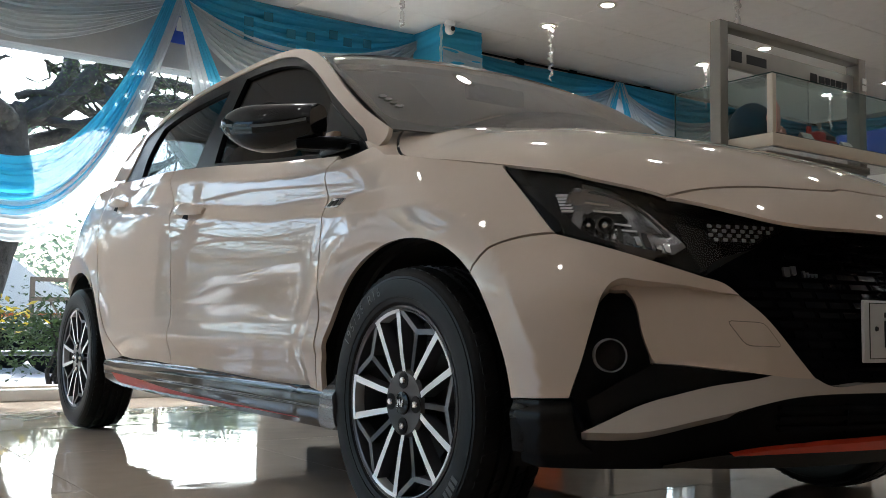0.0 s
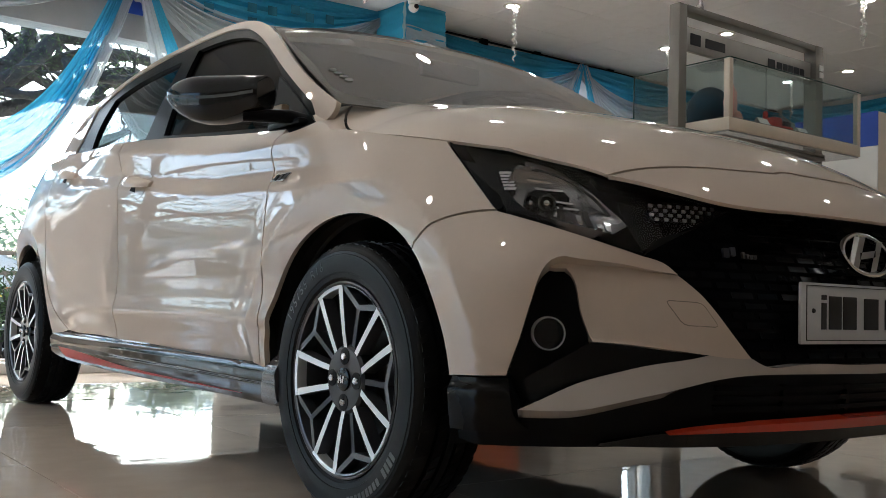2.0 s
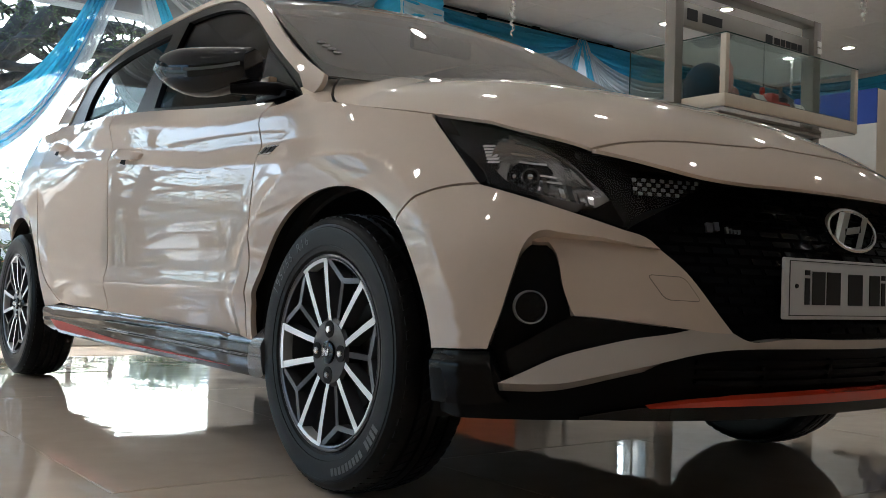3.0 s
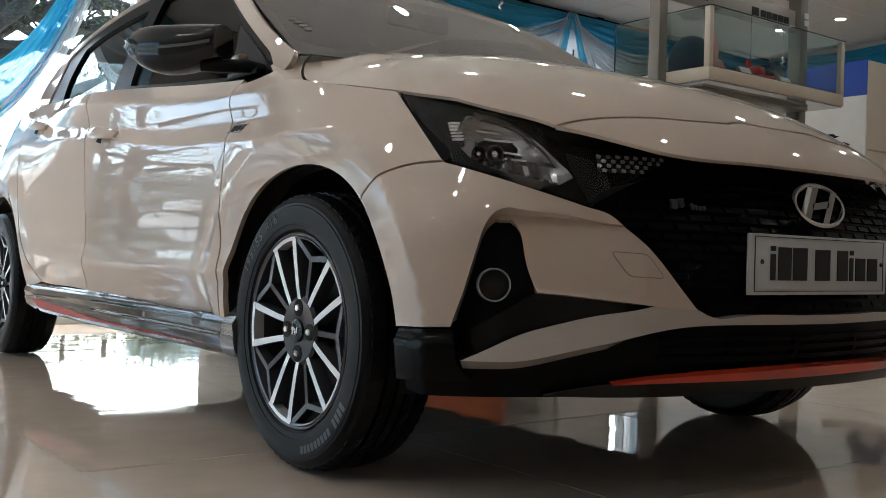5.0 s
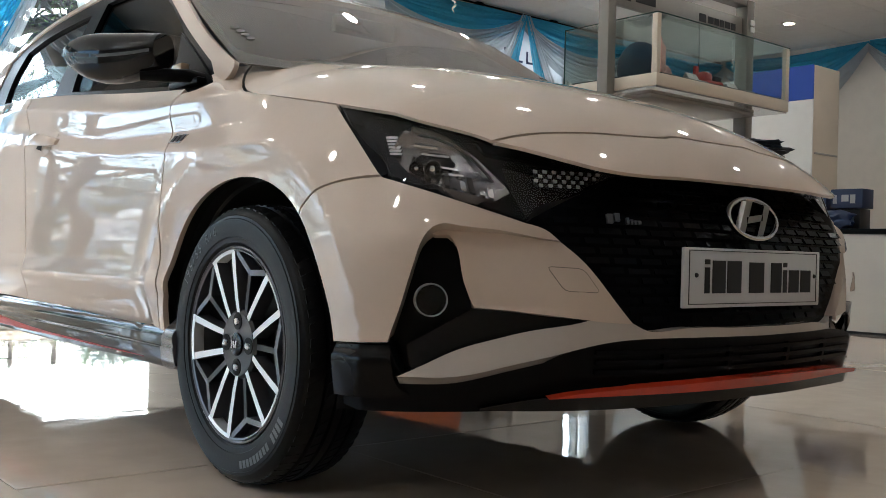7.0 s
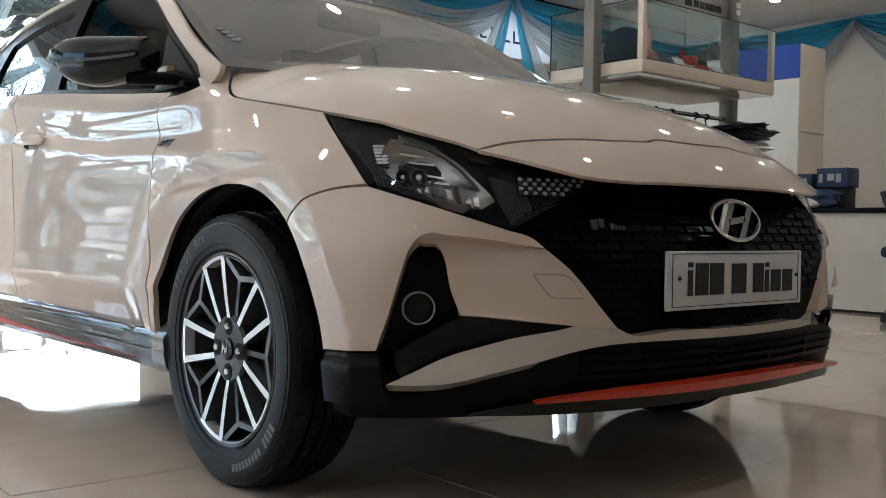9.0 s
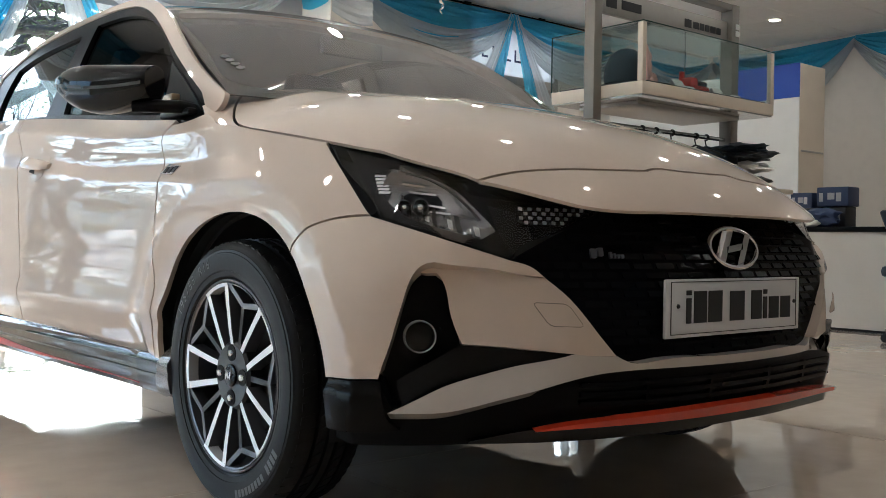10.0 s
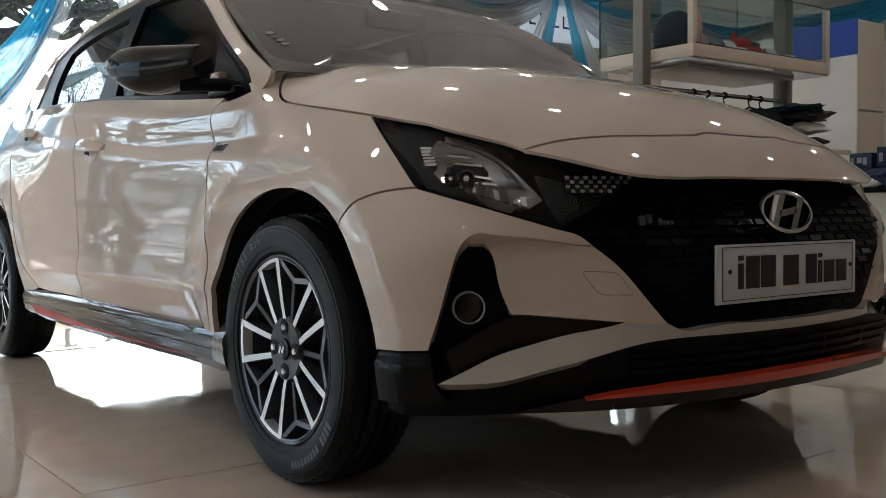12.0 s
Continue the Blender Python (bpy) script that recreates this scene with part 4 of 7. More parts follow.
def skirt(s, z, out=0.0):
    """The side skirt: rounded, widest below its upper edge, drawn in at its foot and towards the rear wheel."""
    s, z = np.asarray(s, float), np.asarray(z, float)
    o = np.interp(z, (0.20, 0.212, 0.232, 0.262, 0.275, 0.288, 0.300, 0.312, 0.335), (0.006, 0.016, 0.028, 0.034, 0.030, 0.030, 0.024, 0.010, -0.020))
    far = np.maximum(s, 1.80)
    return skin(far, np.clip(z, 0.26, 1), out + o - 0.02 * np.clip((s - 3.3) / 0.2, 0, 1) ** 2) + np.stack([far - s + 0 * z, 0 * z, np.minimum(z - 0.26, 0)], -1)


panel("sill_skirt", skirt, outline(
    [(1.60, 0.318), (1.75, 0.312), (2.3, 0.316), (2.8, 0.328), (3.3, 0.332), (3.50, 0.306)], [(3.50, 0.306), (3.515, 0.28), (3.50, 0.25)],
    [(3.50, 0.25), (3.40, 0.228), (3.2, 0.214), (2.36, 0.210), (1.75, 0.212), (1.60, 0.212)]), PIANO, car, "glossy black side skirt", out=0.0, gap=0.0, depth=0.05, grid=0.012)


def skirt_tip(s, z, out=0.0):
    """The skirt's front end flares out towards the wheel."""
    s, z = np.asarray(s, float), np.asarray(z, float)
    return skirt(s, z, out + 0.004 + 0.10 * np.clip(1.70 - s, 0, 0.2))


panel("skirt_end", skirt_tip, outline([(1.585, 0.225), (1.585, 0.30), (1.60, 0.332)], [(1.60, 0.332), (1.635, 0.345), (1.645, 0.335)], [(1.645, 0.335), (1.665, 0.27), (1.69, 0.215)], [(1.69, 0.215), (1.64, 0.212), (1.585, 0.225)]),
      SKIRT_SHEEN, car, "glossy black front end of the side skirt, greyed for its reflection", out=0.0, gap=0.0, depth=0.02)

# wheels
HUB_GREY = material("dark_hub", (0.030, 0.030, 0.032), rough=0.28, metal=0.5, coat=0.3, grain=0.1, scale=300)


def wheel_at(x, left):
    w = new("wheel")
    w.parent = car
    tagged(w, "black tyre on a two-tone ten-spoke alloy wheel")
    prof = [(0.2135, 0.080), (0.2165, 0.090), (0.221, 0.0925), (0.2225, 0.0955), (0.228, 0.0975), (0.2335, 0.0985), (0.2345, 0.1003), (0.240, 0.1008), (0.246, 0.1018), (0.262, 0.1022), (0.274, 0.1012), (0.2752, 0.0995),
            (0.281, 0.0985), (0.2825, 0.0965), (0.289, 0.093), (0.2955, 0.0865), (0.2995, 0.0775), (0.3020, 0.066), (0.3035, 0.050), (0.2965, 0.0485), (0.2965, 0.0425), (0.3048, 0.041), (0.3055, 0.018), (0.298, 0.0165), (0.298, 0.0105), (0.306, 0.009), (0.306, 0.0)]
    prof = prof + [(r, -h) for r, h in prof[-2::-1]]
    tyre = part("tyre", lathe([(r * 0.981, 0.024 - h * 0.92) for r, h in prof], 96, "y"), RUBBER, w, "black radial tyre")
    bm = bmesh.new()
    for k in range(64):
        a = 2 * math.pi * k / 64
        for sgn in (-1, 1):
            for y0, y1, r0, r1 in ((0.052, 0.084, 0.3022, 0.2965), (0.020, 0.040, 0.3052, 0.3045)):
                tw = 0.035 * sgn
                v = []
                for da, yy, rr in ((0.0, y0, r0), (0.052, y0, r0), (0.052 + tw, y1, r1), (tw, y1, r1)):
                    for lift in (0.0, 0.0035):
                        r = rr + lift - 0.001
                        v.append(bm.verts.new((0.981 * r * math.cos(a + da), sgn * yy * 0.92 + 0.024, 0.981 * r * math.sin(a + da))))
                bm.faces.new((v[1], v[3], v[5], v[7]))
                for i in range(4):
                    j = (i + 1) % 4
                    bm.faces.new((v[2 * i], v[2 * j], v[2 * j + 1], v[2 * i + 1]))
    bmesh.ops.recalc_face_normals(bm, faces=bm.faces)
    tagged(part("tread", bm, RUBBER, w, "black tread blocks"), kind="stuff")
    part("rim", lathe([(0.214, -0.052), (0.2155, -0.061), (0.212, -0.063), (0.2085, -0.060), (0.207, -0.045), (0.190, -0.01), (0.186, 0.05), (0.195, 0.09)], 64, "y"), ALLOY_GREY, w, "grey alloy barrel")
    part("brake", lathe([(0.0, -0.005), (0.135, -0.005), (0.135, 0.01), (0.0, 0.01)], 48, "y"), STEEL_DARK, w, "rusty brake disc")
    part("back_plate", lathe([(0.0, 0.04), (0.198, 0.04), (0.198, 0.05), (0.0, 0.05)], 40, "y"), DARK, w)
    for k in range(5):
        a0 = radians(108 + 72 * k)
        for side in (-1, 1):
            bm = bmesh.new()
            quad = []
            for r, half, ang, y in ((0.050, 0.0065, 0.36, -0.050), (0.10, 0.0068, 0.262, -0.055), (0.16, 0.0074, 0.232, -0.058), (0.203, 0.0082, 0.222, -0.059)):
                a = a0 + side * ang
                c, d = Vector((math.cos(a), 0, math.sin(a))), Vector((-math.sin(a), 0, math.cos(a)))
                quad.append([bm.verts.new(c * r + d * half * e + Vector((0, y + dy, 0))) for e, dy in ((-1.25, 0.03), (-1, 0.0), (1, 0.0), (1.25, 0.03))])
            for p, q in zip(quad, quad[1:]):
                for i in range(3):
                    f = bm.faces.new((p[i], p[i + 1], q[i + 1], q[i]))
                    f.material_index = 0 if i == 1 else 1
            bm.faces.new(quad[-1])
            bmesh.ops.recalc_face_normals(bm, faces=bm.faces)
            part("spoke", bm, [ALLOY, ALLOY_GREY], w)
        a = a0 + radians(36)
        bm = bmesh.new()
        c, d = Vector((math.cos(a), 0, math.sin(a))), Vector((-math.sin(a), 0, math.cos(a)))
        for sgn in (-1, 1):
            p0, p1, p2 = c * 0.05, c * 0.166, c * 0.191 + d * 0.072 * sgn
            for u, v, y0, y1 in ((p0, p1, -0.045, -0.055), (p1, p2, -0.055, -0.057)):
                t = (v - u).normalized()
                nrm = Vector((-t.z, 0, t.x)) * 0.0062
                vs = [bm.verts.new(u - nrm + Vector((0, y0, 0))), bm.verts.new(u + nrm + Vector((0, y0, 0))), bm.verts.new(v + nrm + Vector((0, y1, 0))), bm.verts.new(v - nrm + Vector((0, y1, 0)))]
                ws = [bm.verts.new(q.co + Vector((0, 0.025, 0))) for q in vs]
                bm.faces.new(vs)
                for i in range(4):
                    bm.faces.new((vs[i], vs[(i + 1) % 4], ws[(i + 1) % 4], ws[i]))
        bmesh.ops.recalc_face_normals(bm, faces=bm.faces)
        part("rib", bm, ALLOY_GREY, w)
        for a_from, a_to, r0, r1, mt in ((a0 - 0.26, a0 + 0.26, 0.200, 0.2075, ALLOY), (a0 + 0.26, a0 + 1.0, 0.203, 0.207, ALLOY_GREY)):
            bm = bmesh.new()
            prev = None
            for a in np.linspace(a_from, a_to, 12):
                row = [bm.verts.new((r * math.cos(a), y, r * math.sin(a))) for r, y in ((r0 - 0.001, -0.035), (r0, -0.0595), (r1, -0.0615), (r1 + 0.001, -0.035))]
                if prev:
                    for i in range(3):
                        bm.faces.new((prev[i], prev[i + 1], row[i + 1], row[i]))
                prev = row
            part("rim_arc", bm, mt, w)
    part("hub", lathe([(0.0, -0.053), (0.069, -0.053), (0.076, -0.047), (0.078, -0.015), (0.0, -0.015)], 40, "y"), HUB_GREY, w, "dark grey hub")
    cap_disc = part("centre_cap", lathe([(0.0, -0.060), (0.020, -0.0595), (0.025, -0.0575), (0.027, -0.045), (0.0, -0.045)], 28, "y"), BLACK_GLOSS, w)
    bm = bmesh.new()
    for quad in (((-0.013, -0.009), (-0.007, -0.009), (-0.003, 0.008), (-0.009, 0.008)), ((-0.007, 0.008), (-0.001, 0.008), (0.006, -0.008), (0.000, -0.008)), ((0.003, -0.008), (0.009, -0.008), (0.013, 0.008), (0.007, 0.008))):
        front = [bm.verts.new((x0, -0.0622, z0)) for x0, z0 in quad]
        rear = [bm.verts.new((x0, -0.0590, z0)) for x0, z0 in quad]
        bm.faces.new(front)
        for i in range(4):
            bm.faces.new((front[i], front[(i + 1) % 4], rear[(i + 1) % 4], rear[i]))
    bmesh.ops.recalc_face_normals(bm, faces=bm.faces)
    part("cap_mark", bm, CHROME, cap_disc, "slanted chrome mark", smooth=False)
    for k in range(4):
        a = radians(90 * k)
        c = (0.05 * math.cos(a), 0, 0.05 * math.sin(a))
        part("bolt_hole", lathe([(0.0, -0.0545), (0.0185, -0.0545), (0.0185, -0.045), (0.0, -0.045)], 18, "y", c), DARK, w)
        part("bolt", lathe([(0.0, -0.059), (0.007, -0.059), (0.009, -0.055), (0.009, -0.045), (0.0, -0.045)], 12, "y", c), CHROME, w)
    for o in w.children:
        if o.name.split(".")[0] not in ("tyre", "tread"):
            o.scale = (0.98, 1, 0.98)
    w.matrix_basis = pose(x, WHEEL_Y - 0.055 if left else -(WHEEL_Y - 0.055), WHEEL_Z, 0, 0, 180 if left else 0)
    return w


for wx in WHEEL_X:
    for left in (False, True):
        wheel_at(wx, left)
    for sgn in (-1, 1):
        bm = lathe([(0.36, -0.13), (0.375, 0.0), (0.36, 0.13)], 48, "y", (wx, sgn * 0.66, WHEEL_Z))
        bmesh.ops.delete(bm, geom=[f for f in bm.faces if len(f.verts) > 4 or f.calc_center_median().z < 0.2], context="FACES")
        part("arch_liner", bm, DARK, car, "black wheel arch liner")
    for sgn in (-1, 1):
        part("arch_wall", boxes((wx - 0.37, wx + 0.37, min(sgn * 0.50, sgn * 0.53), max(sgn * 0.50, sgn * 0.53), 0.2, 0.68)), DARK, car, smooth=False)

# number plate
plate = part("plate", boxes((0.722, 0.730, -0.253, 0.253, 0.412, 0.532), bevel=0.003), PLATE, car, "white display plate")

for z0, z1, y0, y1 in ((0.419, 0.4205, -0.238, 0.238), (0.5255, 0.527, -0.238, 0.238), (0.4205, 0.5255, -0.238, -0.236), (0.4205, 0.5255, 0.236, 0.238)):
    part("border", boxes((0.7305, 0.7315, y0, y1, z0, z1)), INK, plate, smooth=False)
for y0, y1, z0, z1 in ((-0.186, -0.170, 0.441, 0.493), (-0.186, -0.170, 0.499, 0.509), (-0.160, -0.116, 0.441, 0.507), (-0.109, -0.060, 0.441, 0.507), (-0.030, 0.024, 0.441, 0.505),
                       (0.052, 0.092, 0.441, 0.505), (0.100, 0.114, 0.441, 0.490), (0.100, 0.114, 0.496, 0.506), (0.123, 0.162, 0.441, 0.490), (0.171, 0.211, 0.441, 0.490)):
    part("bar", boxes((0.7305, 0.7325, y0, y1, z0, z1)), INK, plate, smooth=False)
for y in (-0.213, 0.228):
    part("rivet", lathe([(0.0, 0.733), (0.004, 0.733), (0.005, 0.730)], 12, "x", (0, y, 0.477)), INK, plate)

plate.location.y = MID

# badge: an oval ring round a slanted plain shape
bm = bmesh.new()
ring = []
for k in range(48):
    a = 2 * math.pi * k / 48
    c = Vector((0.716 - 0.012 * math.sin(a), 0.088 * math.cos(a), 0.597 + 0.042 * math.sin(a)))
    o = Vector((0, math.cos(a) * 0.7, math.sin(a)))
    ring.append([bm.verts.new(c + o * 0.006 * math.cos(b) + Vector((1, 0, 0)) * 0.007 * math.sin(b)) for b in np.linspace(0, 2 * math.pi, 9)[:-1]])
for p, q in zip(ring, ring[1:] + ring[:1]):
    for i in range(8):
        bm.faces.new((p[i], p[(i + 1) % 8], q[(i + 1) % 8], q[i]))
bmesh.ops.recalc_face_normals(bm, faces=bm.faces)
badge = part("badge", bm, CHROME, car, "chrome oval badge")
for pts in ([(-0.046, -0.030), (-0.022, 0.036)], [(0.022, -0.036), (0.046, 0.030)], [(-0.030, -0.004), (0.030, 0.004)]):
    (y0, z0), (y1, z1) = pts
    bm = bmesh.new()
    wide = 0.011 if z1 - z0 > 0.03 else 0.007
    dy, dz = (wide, 0.0) if z1 - z0 > 0.03 else (0.0, wide)
    quad = [(y0 - dy, z0 - dz), (y0 + dy, z0 - dz), (y1 + dy, z1 + dz), (y1 - dy, z1 + dz)] if dz == 0 else [(y0, z0 - dz), (y1, z1 - dz), (y1, z1 + dz), (y0, z0 + dz)]
    f0 = [bm.verts.new((0.722, y, 0.597 + z)) for y, z in quad]
    f1 = [bm.verts.new((0.712, y * 1.08, 0.597 + z * 1.05)) for y, z in quad]
    bm.faces.new(f0)
    for i in range(4):
        bm.faces.new((f0[i], f0[(i + 1) % 4], f1[(i + 1) % 4], f1[i]))
    bmesh.ops.recalc_face_normals(bm, faces=bm.faces)
    part("bar", bm, CHROME, badge)
badge.location.y = MID
# small grille and fender emblems
for s0, s1, z0, z1 in ((0.402, 0.388, 0.574, 0.592), (0.384, 0.372, 0.578, 0.594), (0.356, 0.350, 0.574, 0.586), (0.346, 0.341, 0.574, 0.583), (0.338, 0.331, 0.574, 0.581), (0.328, 0.320, 0.574, 0.581)):
    panel("emblem", skin, outline([(s0, z0), (s0, z1)], [(s0, z1), (s1, z1)], [(s1, z1), (s1, z0)], [(s1, z0), (s0, z0)]), ALLOY_GREY, car, mirror=False, out=-0.018, gap=0.0, grid=0.05, depth=0.006)
panel("emblem", skin, outline([(1.697, 0.760), (1.672, 0.783)], [(1.672, 0.783), (1.605, 0.776)], [(1.605, 0.776), (1.628, 0.755)], [(1.628, 0.755), (1.697, 0.760)]),
      CHROME, car, "dark chrome fender emblem", out=0.003, gap=0.0, depth=0.004)
for s0, s1 in ((1.682, 1.668), (1.660, 1.645), (1.638, 1.620)):
    panel("emblem_bar", skin, outline([(s0, 0.762), (s0 - 0.010, 0.776)], [(s0 - 0.010, 0.776), (s1 - 0.010, 0.775)], [(s1 - 0.010, 0.775), (s1, 0.761)]), INK, car, out=0.0045, gap=0.0, depth=0.002)


# grille bars: short dashes in staggered rows
def dash(bm, surf, s0, s1, z0, z1, o0, o1):
    v = []
    for o in (o0, o1):
        v.append([bm.verts.new(surf(s, z, o - (0.005 if o == o1 and z == z1 else 0.0))) for s, z in ((s0, z0), (s1, z0), (s1, z1), (s0, z1))])
    bm.faces.new(v[1])
    for i in range(4):
        bm.faces.new((v[0][i], v[0][(i + 1) % 4], v[1][(i + 1) % 4], v[1][i]))


def inside_grille(s, z):
    side = 0.372 + (0.664 - z) / (0.664 - 0.569) * 0.206 if z > 0.569 else 0.355 + (z - 0.378) / (0.569 - 0.378) * 0.215
    return s < side - 0.012 and 0.378 < z < 0.660


rng = random.Random(9)
bm = bmesh.new()
rows = 15
for r in range(rows):
    z = 0.383 + r * 0.0188
    s = -0.56 + (r % 2) * 0.032
    while s < 0.56:
        s2 = s + 0.052
        if inside_grille(abs(s), z) and inside_grille(abs(s2), z + 0.012):
            fn = lambda q, zz, o: np.array(skin(np.array(abs(q)), np.array(zz), o)) * ((1, 1, 1) if q >= 0 else (1, -1, 1)) + (0, 0 if q >= 0 else 2 * MID, 0)
            dash(bm, fn, s, s2, z, z + 0.012, -0.029, -0.0235 - rng.uniform(0, 0.002))
        s += 0.064
bmesh.ops.recalc_face_normals(bm, faces=bm.faces)
tagged(part("grille_mesh", bm, GRILLE_BLACK, car, "black dashed grille mesh"), kind="stuff")
for z in (0.286, 0.305, 0.324):
    panel("grille_slat", skin, outline([(0.0, z), (0.44, z)], [(0.44, z), (0.44, z + 0.009)], [(0.44, z + 0.009), (0.0, z + 0.009)], [(0.0, z + 0.009), (0.0, z)]),
          GRILLE_BLACK, car, mid=0, both=True, out=0.004, gap=0.0, depth=0.012)
for s in (0.10, 0.28):
    panel("grille_strut", skin, outline([(s, 0.28), (s + 0.012, 0.28)], [(s + 0.012, 0.28), (s + 0.012, 0.335)], [(s + 0.012, 0.335), (s, 0.335)]), GRILLE_BLACK, car, out=0.003, gap=0.0, depth=0.01)

# tow cover: a fine groove, its shade given as a darker brown outline
TOW = [(0.542, 0.489), (0.47, 0.486), (0.434, 0.440), (0.506, 0.442)]
tow_in = []
for p, q, r in zip(TOW[-1:] + TOW[:-1], TOW, TOW[1:] + TOW[:1]):
    a, b, c = (np.array(v) for v in (p, q, r))
    u, v = (a - b) / np.linalg.norm(a - b), (c - b) / np.linalg.norm(c - b)
    tow_in += [tuple(b + u * 0.010), tuple(b + u * 0.003 + v * 0.003), tuple(b + v * 0.010)]
GROOVE = material("groove_shadow", (0.24, 0.20, 0.165), rough=0.8)
panel("tow_groove", inset, tow_in, GROOVE, car, out=0.0014, gap=0.0, depth=0.0)
panel("tow_cover", inset, tow_in, PAINT, car, "pearl-white tow eye cover", out=0.0026, gap=0.0018, depth=0.002)

# fog lamps
RING = material("satin_ring", (0.50, 0.50, 0.50), rough=0.35, metal=0.2, grain=0.05, scale=200)
for sgn in (1, -1):
    c = skin(np.array(0.757), np.array(0.421), -0.040)
    n = Vector(skin(np.array(0.757), np.array(0.421), 0.01)) - Vector(skin(np.array(0.757), np.array(0.421), 0.0))
    n = (n.normalized() + Vector((0.35, 0, 0))).normalized()
    m = Matrix.Translation(Vector(c)) @ n.to_track_quat("Z", "Y").to_matrix().to_4x4()
    for nm, prof, mat in (("fog_ring", [(0.0275, 0.0), (0.029, 0.006), (0.030, 0.007), (0.031, 0.005), (0.031, -0.01)], RING),
                          ("fog_bowl", [(0.0, -0.02), (0.015, -0.018), (0.028, 0.004)], BLACK_GLOSS), ("fog_lens", [(0.0, 0.010), (0.015, 0.008), (0.028, 0.003)], CLEAR)):
        bm = lathe(prof, 32)
        bm.transform(m)
        if sgn < 0:
            for v in bm.verts:
                v.co.y = 2 * MID - v.co.y
            bmesh.ops.reverse_faces(bm, faces=bm.faces)
        part(nm, bm, mat, car, {"fog_ring": "bright fog lamp ring", "fog_bowl": "dark fog lamp bowl", "fog_lens": "clear fog lamp lens"}[nm])


# headlight inside
def bowl(s, z, out=0.0):
    """The reflector: hollow round its own middle."""
    s, z = np.asarray(s, float), np.asarray(z, float)
    u = np.clip(np.hypot((s - 0.77) / 0.17, (z - 0.675) / 0.065), 0, 1.2)
    return skin(s, z, out - 0.012 - 0.045 * np.clip(1 - u * u, -0.2, 1))


REFLECT = material("lamp_reflector", (0.42, 0.42, 0.43), rough=0.14, metal=0.95, grain=0.5, scale=45, bump=0.9, wear=0.5)
panel("reflector", bowl, outline([(0.86, 0.742), (0.74, 0.726), (0.67, 0.698), (0.63, 0.655), (0.608, 0.622)], [(0.608, 0.622), (0.637, 0.606)],
                                 [(0.637, 0.606), (0.70, 0.622), (0.77, 0.640), (0.853, 0.666), (0.895, 0.70), (0.86, 0.742)]), REFLECT, car, "faceted headlight reflector", gap=0.0, depth=0.02)
for s, z, r, mat in ((0.815, 0.668, 0.013, BLACK_GLOSS), (0.765, 0.668, 0.016, STEEL_DARK)):
    c, c2 = (Vector(bowl(np.array(s), np.array(z), o)) for o in (0.002, 0.03))
    d = (c2 - c).normalized()
    for nm, prof, mt in (("shroud", [(r, 0.0), (r * 1.05, 0.02), (r * 0.9, 0.022), (r * 0.85, 0.004)], mat), ("bulb", [(r * 0.84, 0.006), (r * 0.5, 0.014), (0.0, 0.017)], CHROME)):
        bm = lathe(prof, 24)
        bm.transform(Matrix.Translation(c) @ (d + Vector((0.5, -0.2, 0))).normalized().to_track_quat("Z", "Y").to_matrix().to_4x4())
        twin(nm, bm, mt, car)
for k in range(12):
    s0 = 0.640 + k * 0.0165
    z0 = 0.610 + k * 0.0046
    hh = 0.018 + 0.006 * (k % 3)
    panel("reflector_facet", bowl, outline([(s0, z0), (s0, z0 + hh)], [(s0, z0 + hh), (s0 + 0.010, z0 + hh + 0.003)], [(s0 + 0.010, z0 + hh + 0.003), (s0 + 0.010, z0 + 0.003)]), (CHROME, REFLECT, STEEL_DARK)[k % 3], car,
          out=0.005 + 0.003 * (k % 2), gap=0.0, depth=0.006, grid=0.05)
for z0, a0, a1 in ((0.664, 0.70, 0.745), (0.652, 0.69, 0.75), (0.690, 0.72, 0.80), (0.706, 0.75, 0.83)):
    panel("lamp_blade", bowl, outline([(a0, z0), (a1, z0 + 0.006)], [(a1, z0 + 0.006), (a1, z0 + 0.010)], [(a1, z0 + 0.010), (a0, z0 + 0.004)]), CHROME, car, out=0.008, gap=0.0, depth=0.008, grid=0.05)
for k in range(6):
    z0 = 0.694 + k * 0.0068
    s0 = 0.900 + k * 0.006
    panel("running_lamp", skin, outline([(s0, z0), (s0, z0 + 0.005)], [(s0, z0 + 0.005), (s0 - 0.040, z0 + 0.004)], [(s0 - 0.040, z0 + 0.004), (s0 - 0.036, z0 - 0.001)]), CHROME, car, out=-0.022, gap=0.0, depth=0.004, grid=0.05)
for r in range(4):
    for k in range(15):
        s0 = 0.553 - k * 0.0098
        z0 = 0.6705 - r * 0.0088
        if s0 > 0.398 + 0.022 * r and z0 - 0.007 > 0.6635 - (s0 - 0.380) * 0.40 + 0.006:
            panel("signal_cell", skin, outline([(s0, z0 - 0.006), (s0, z0)], [(s0, z0), (s0 - 0.0075, z0 - 0.001)], [(s0 - 0.0075, z0 - 0.001), (s0 - 0.0075, z0 - 0.006)]), (RING, STEEL_DARK)[(k + r) % 2], car, out=-0.016, gap=0.0, depth=0.004, grid=0.05)
for pts in [[(0.868, 0.738), (0.775, 0.732), (0.705, 0.710), (0.655, 0.672), (0.622, 0.630)]]:
    panel("reflector_rim", skin, outline(pts, [(pts[-1]), (pts[-1][0] + 0.004, pts[-1][1] - 0.001)], [(p + 0.004, q - 0.0025) for p, q in pts[::-1]]), STEEL_DARK, car, out=-0.016, gap=0.0, depth=0.004)
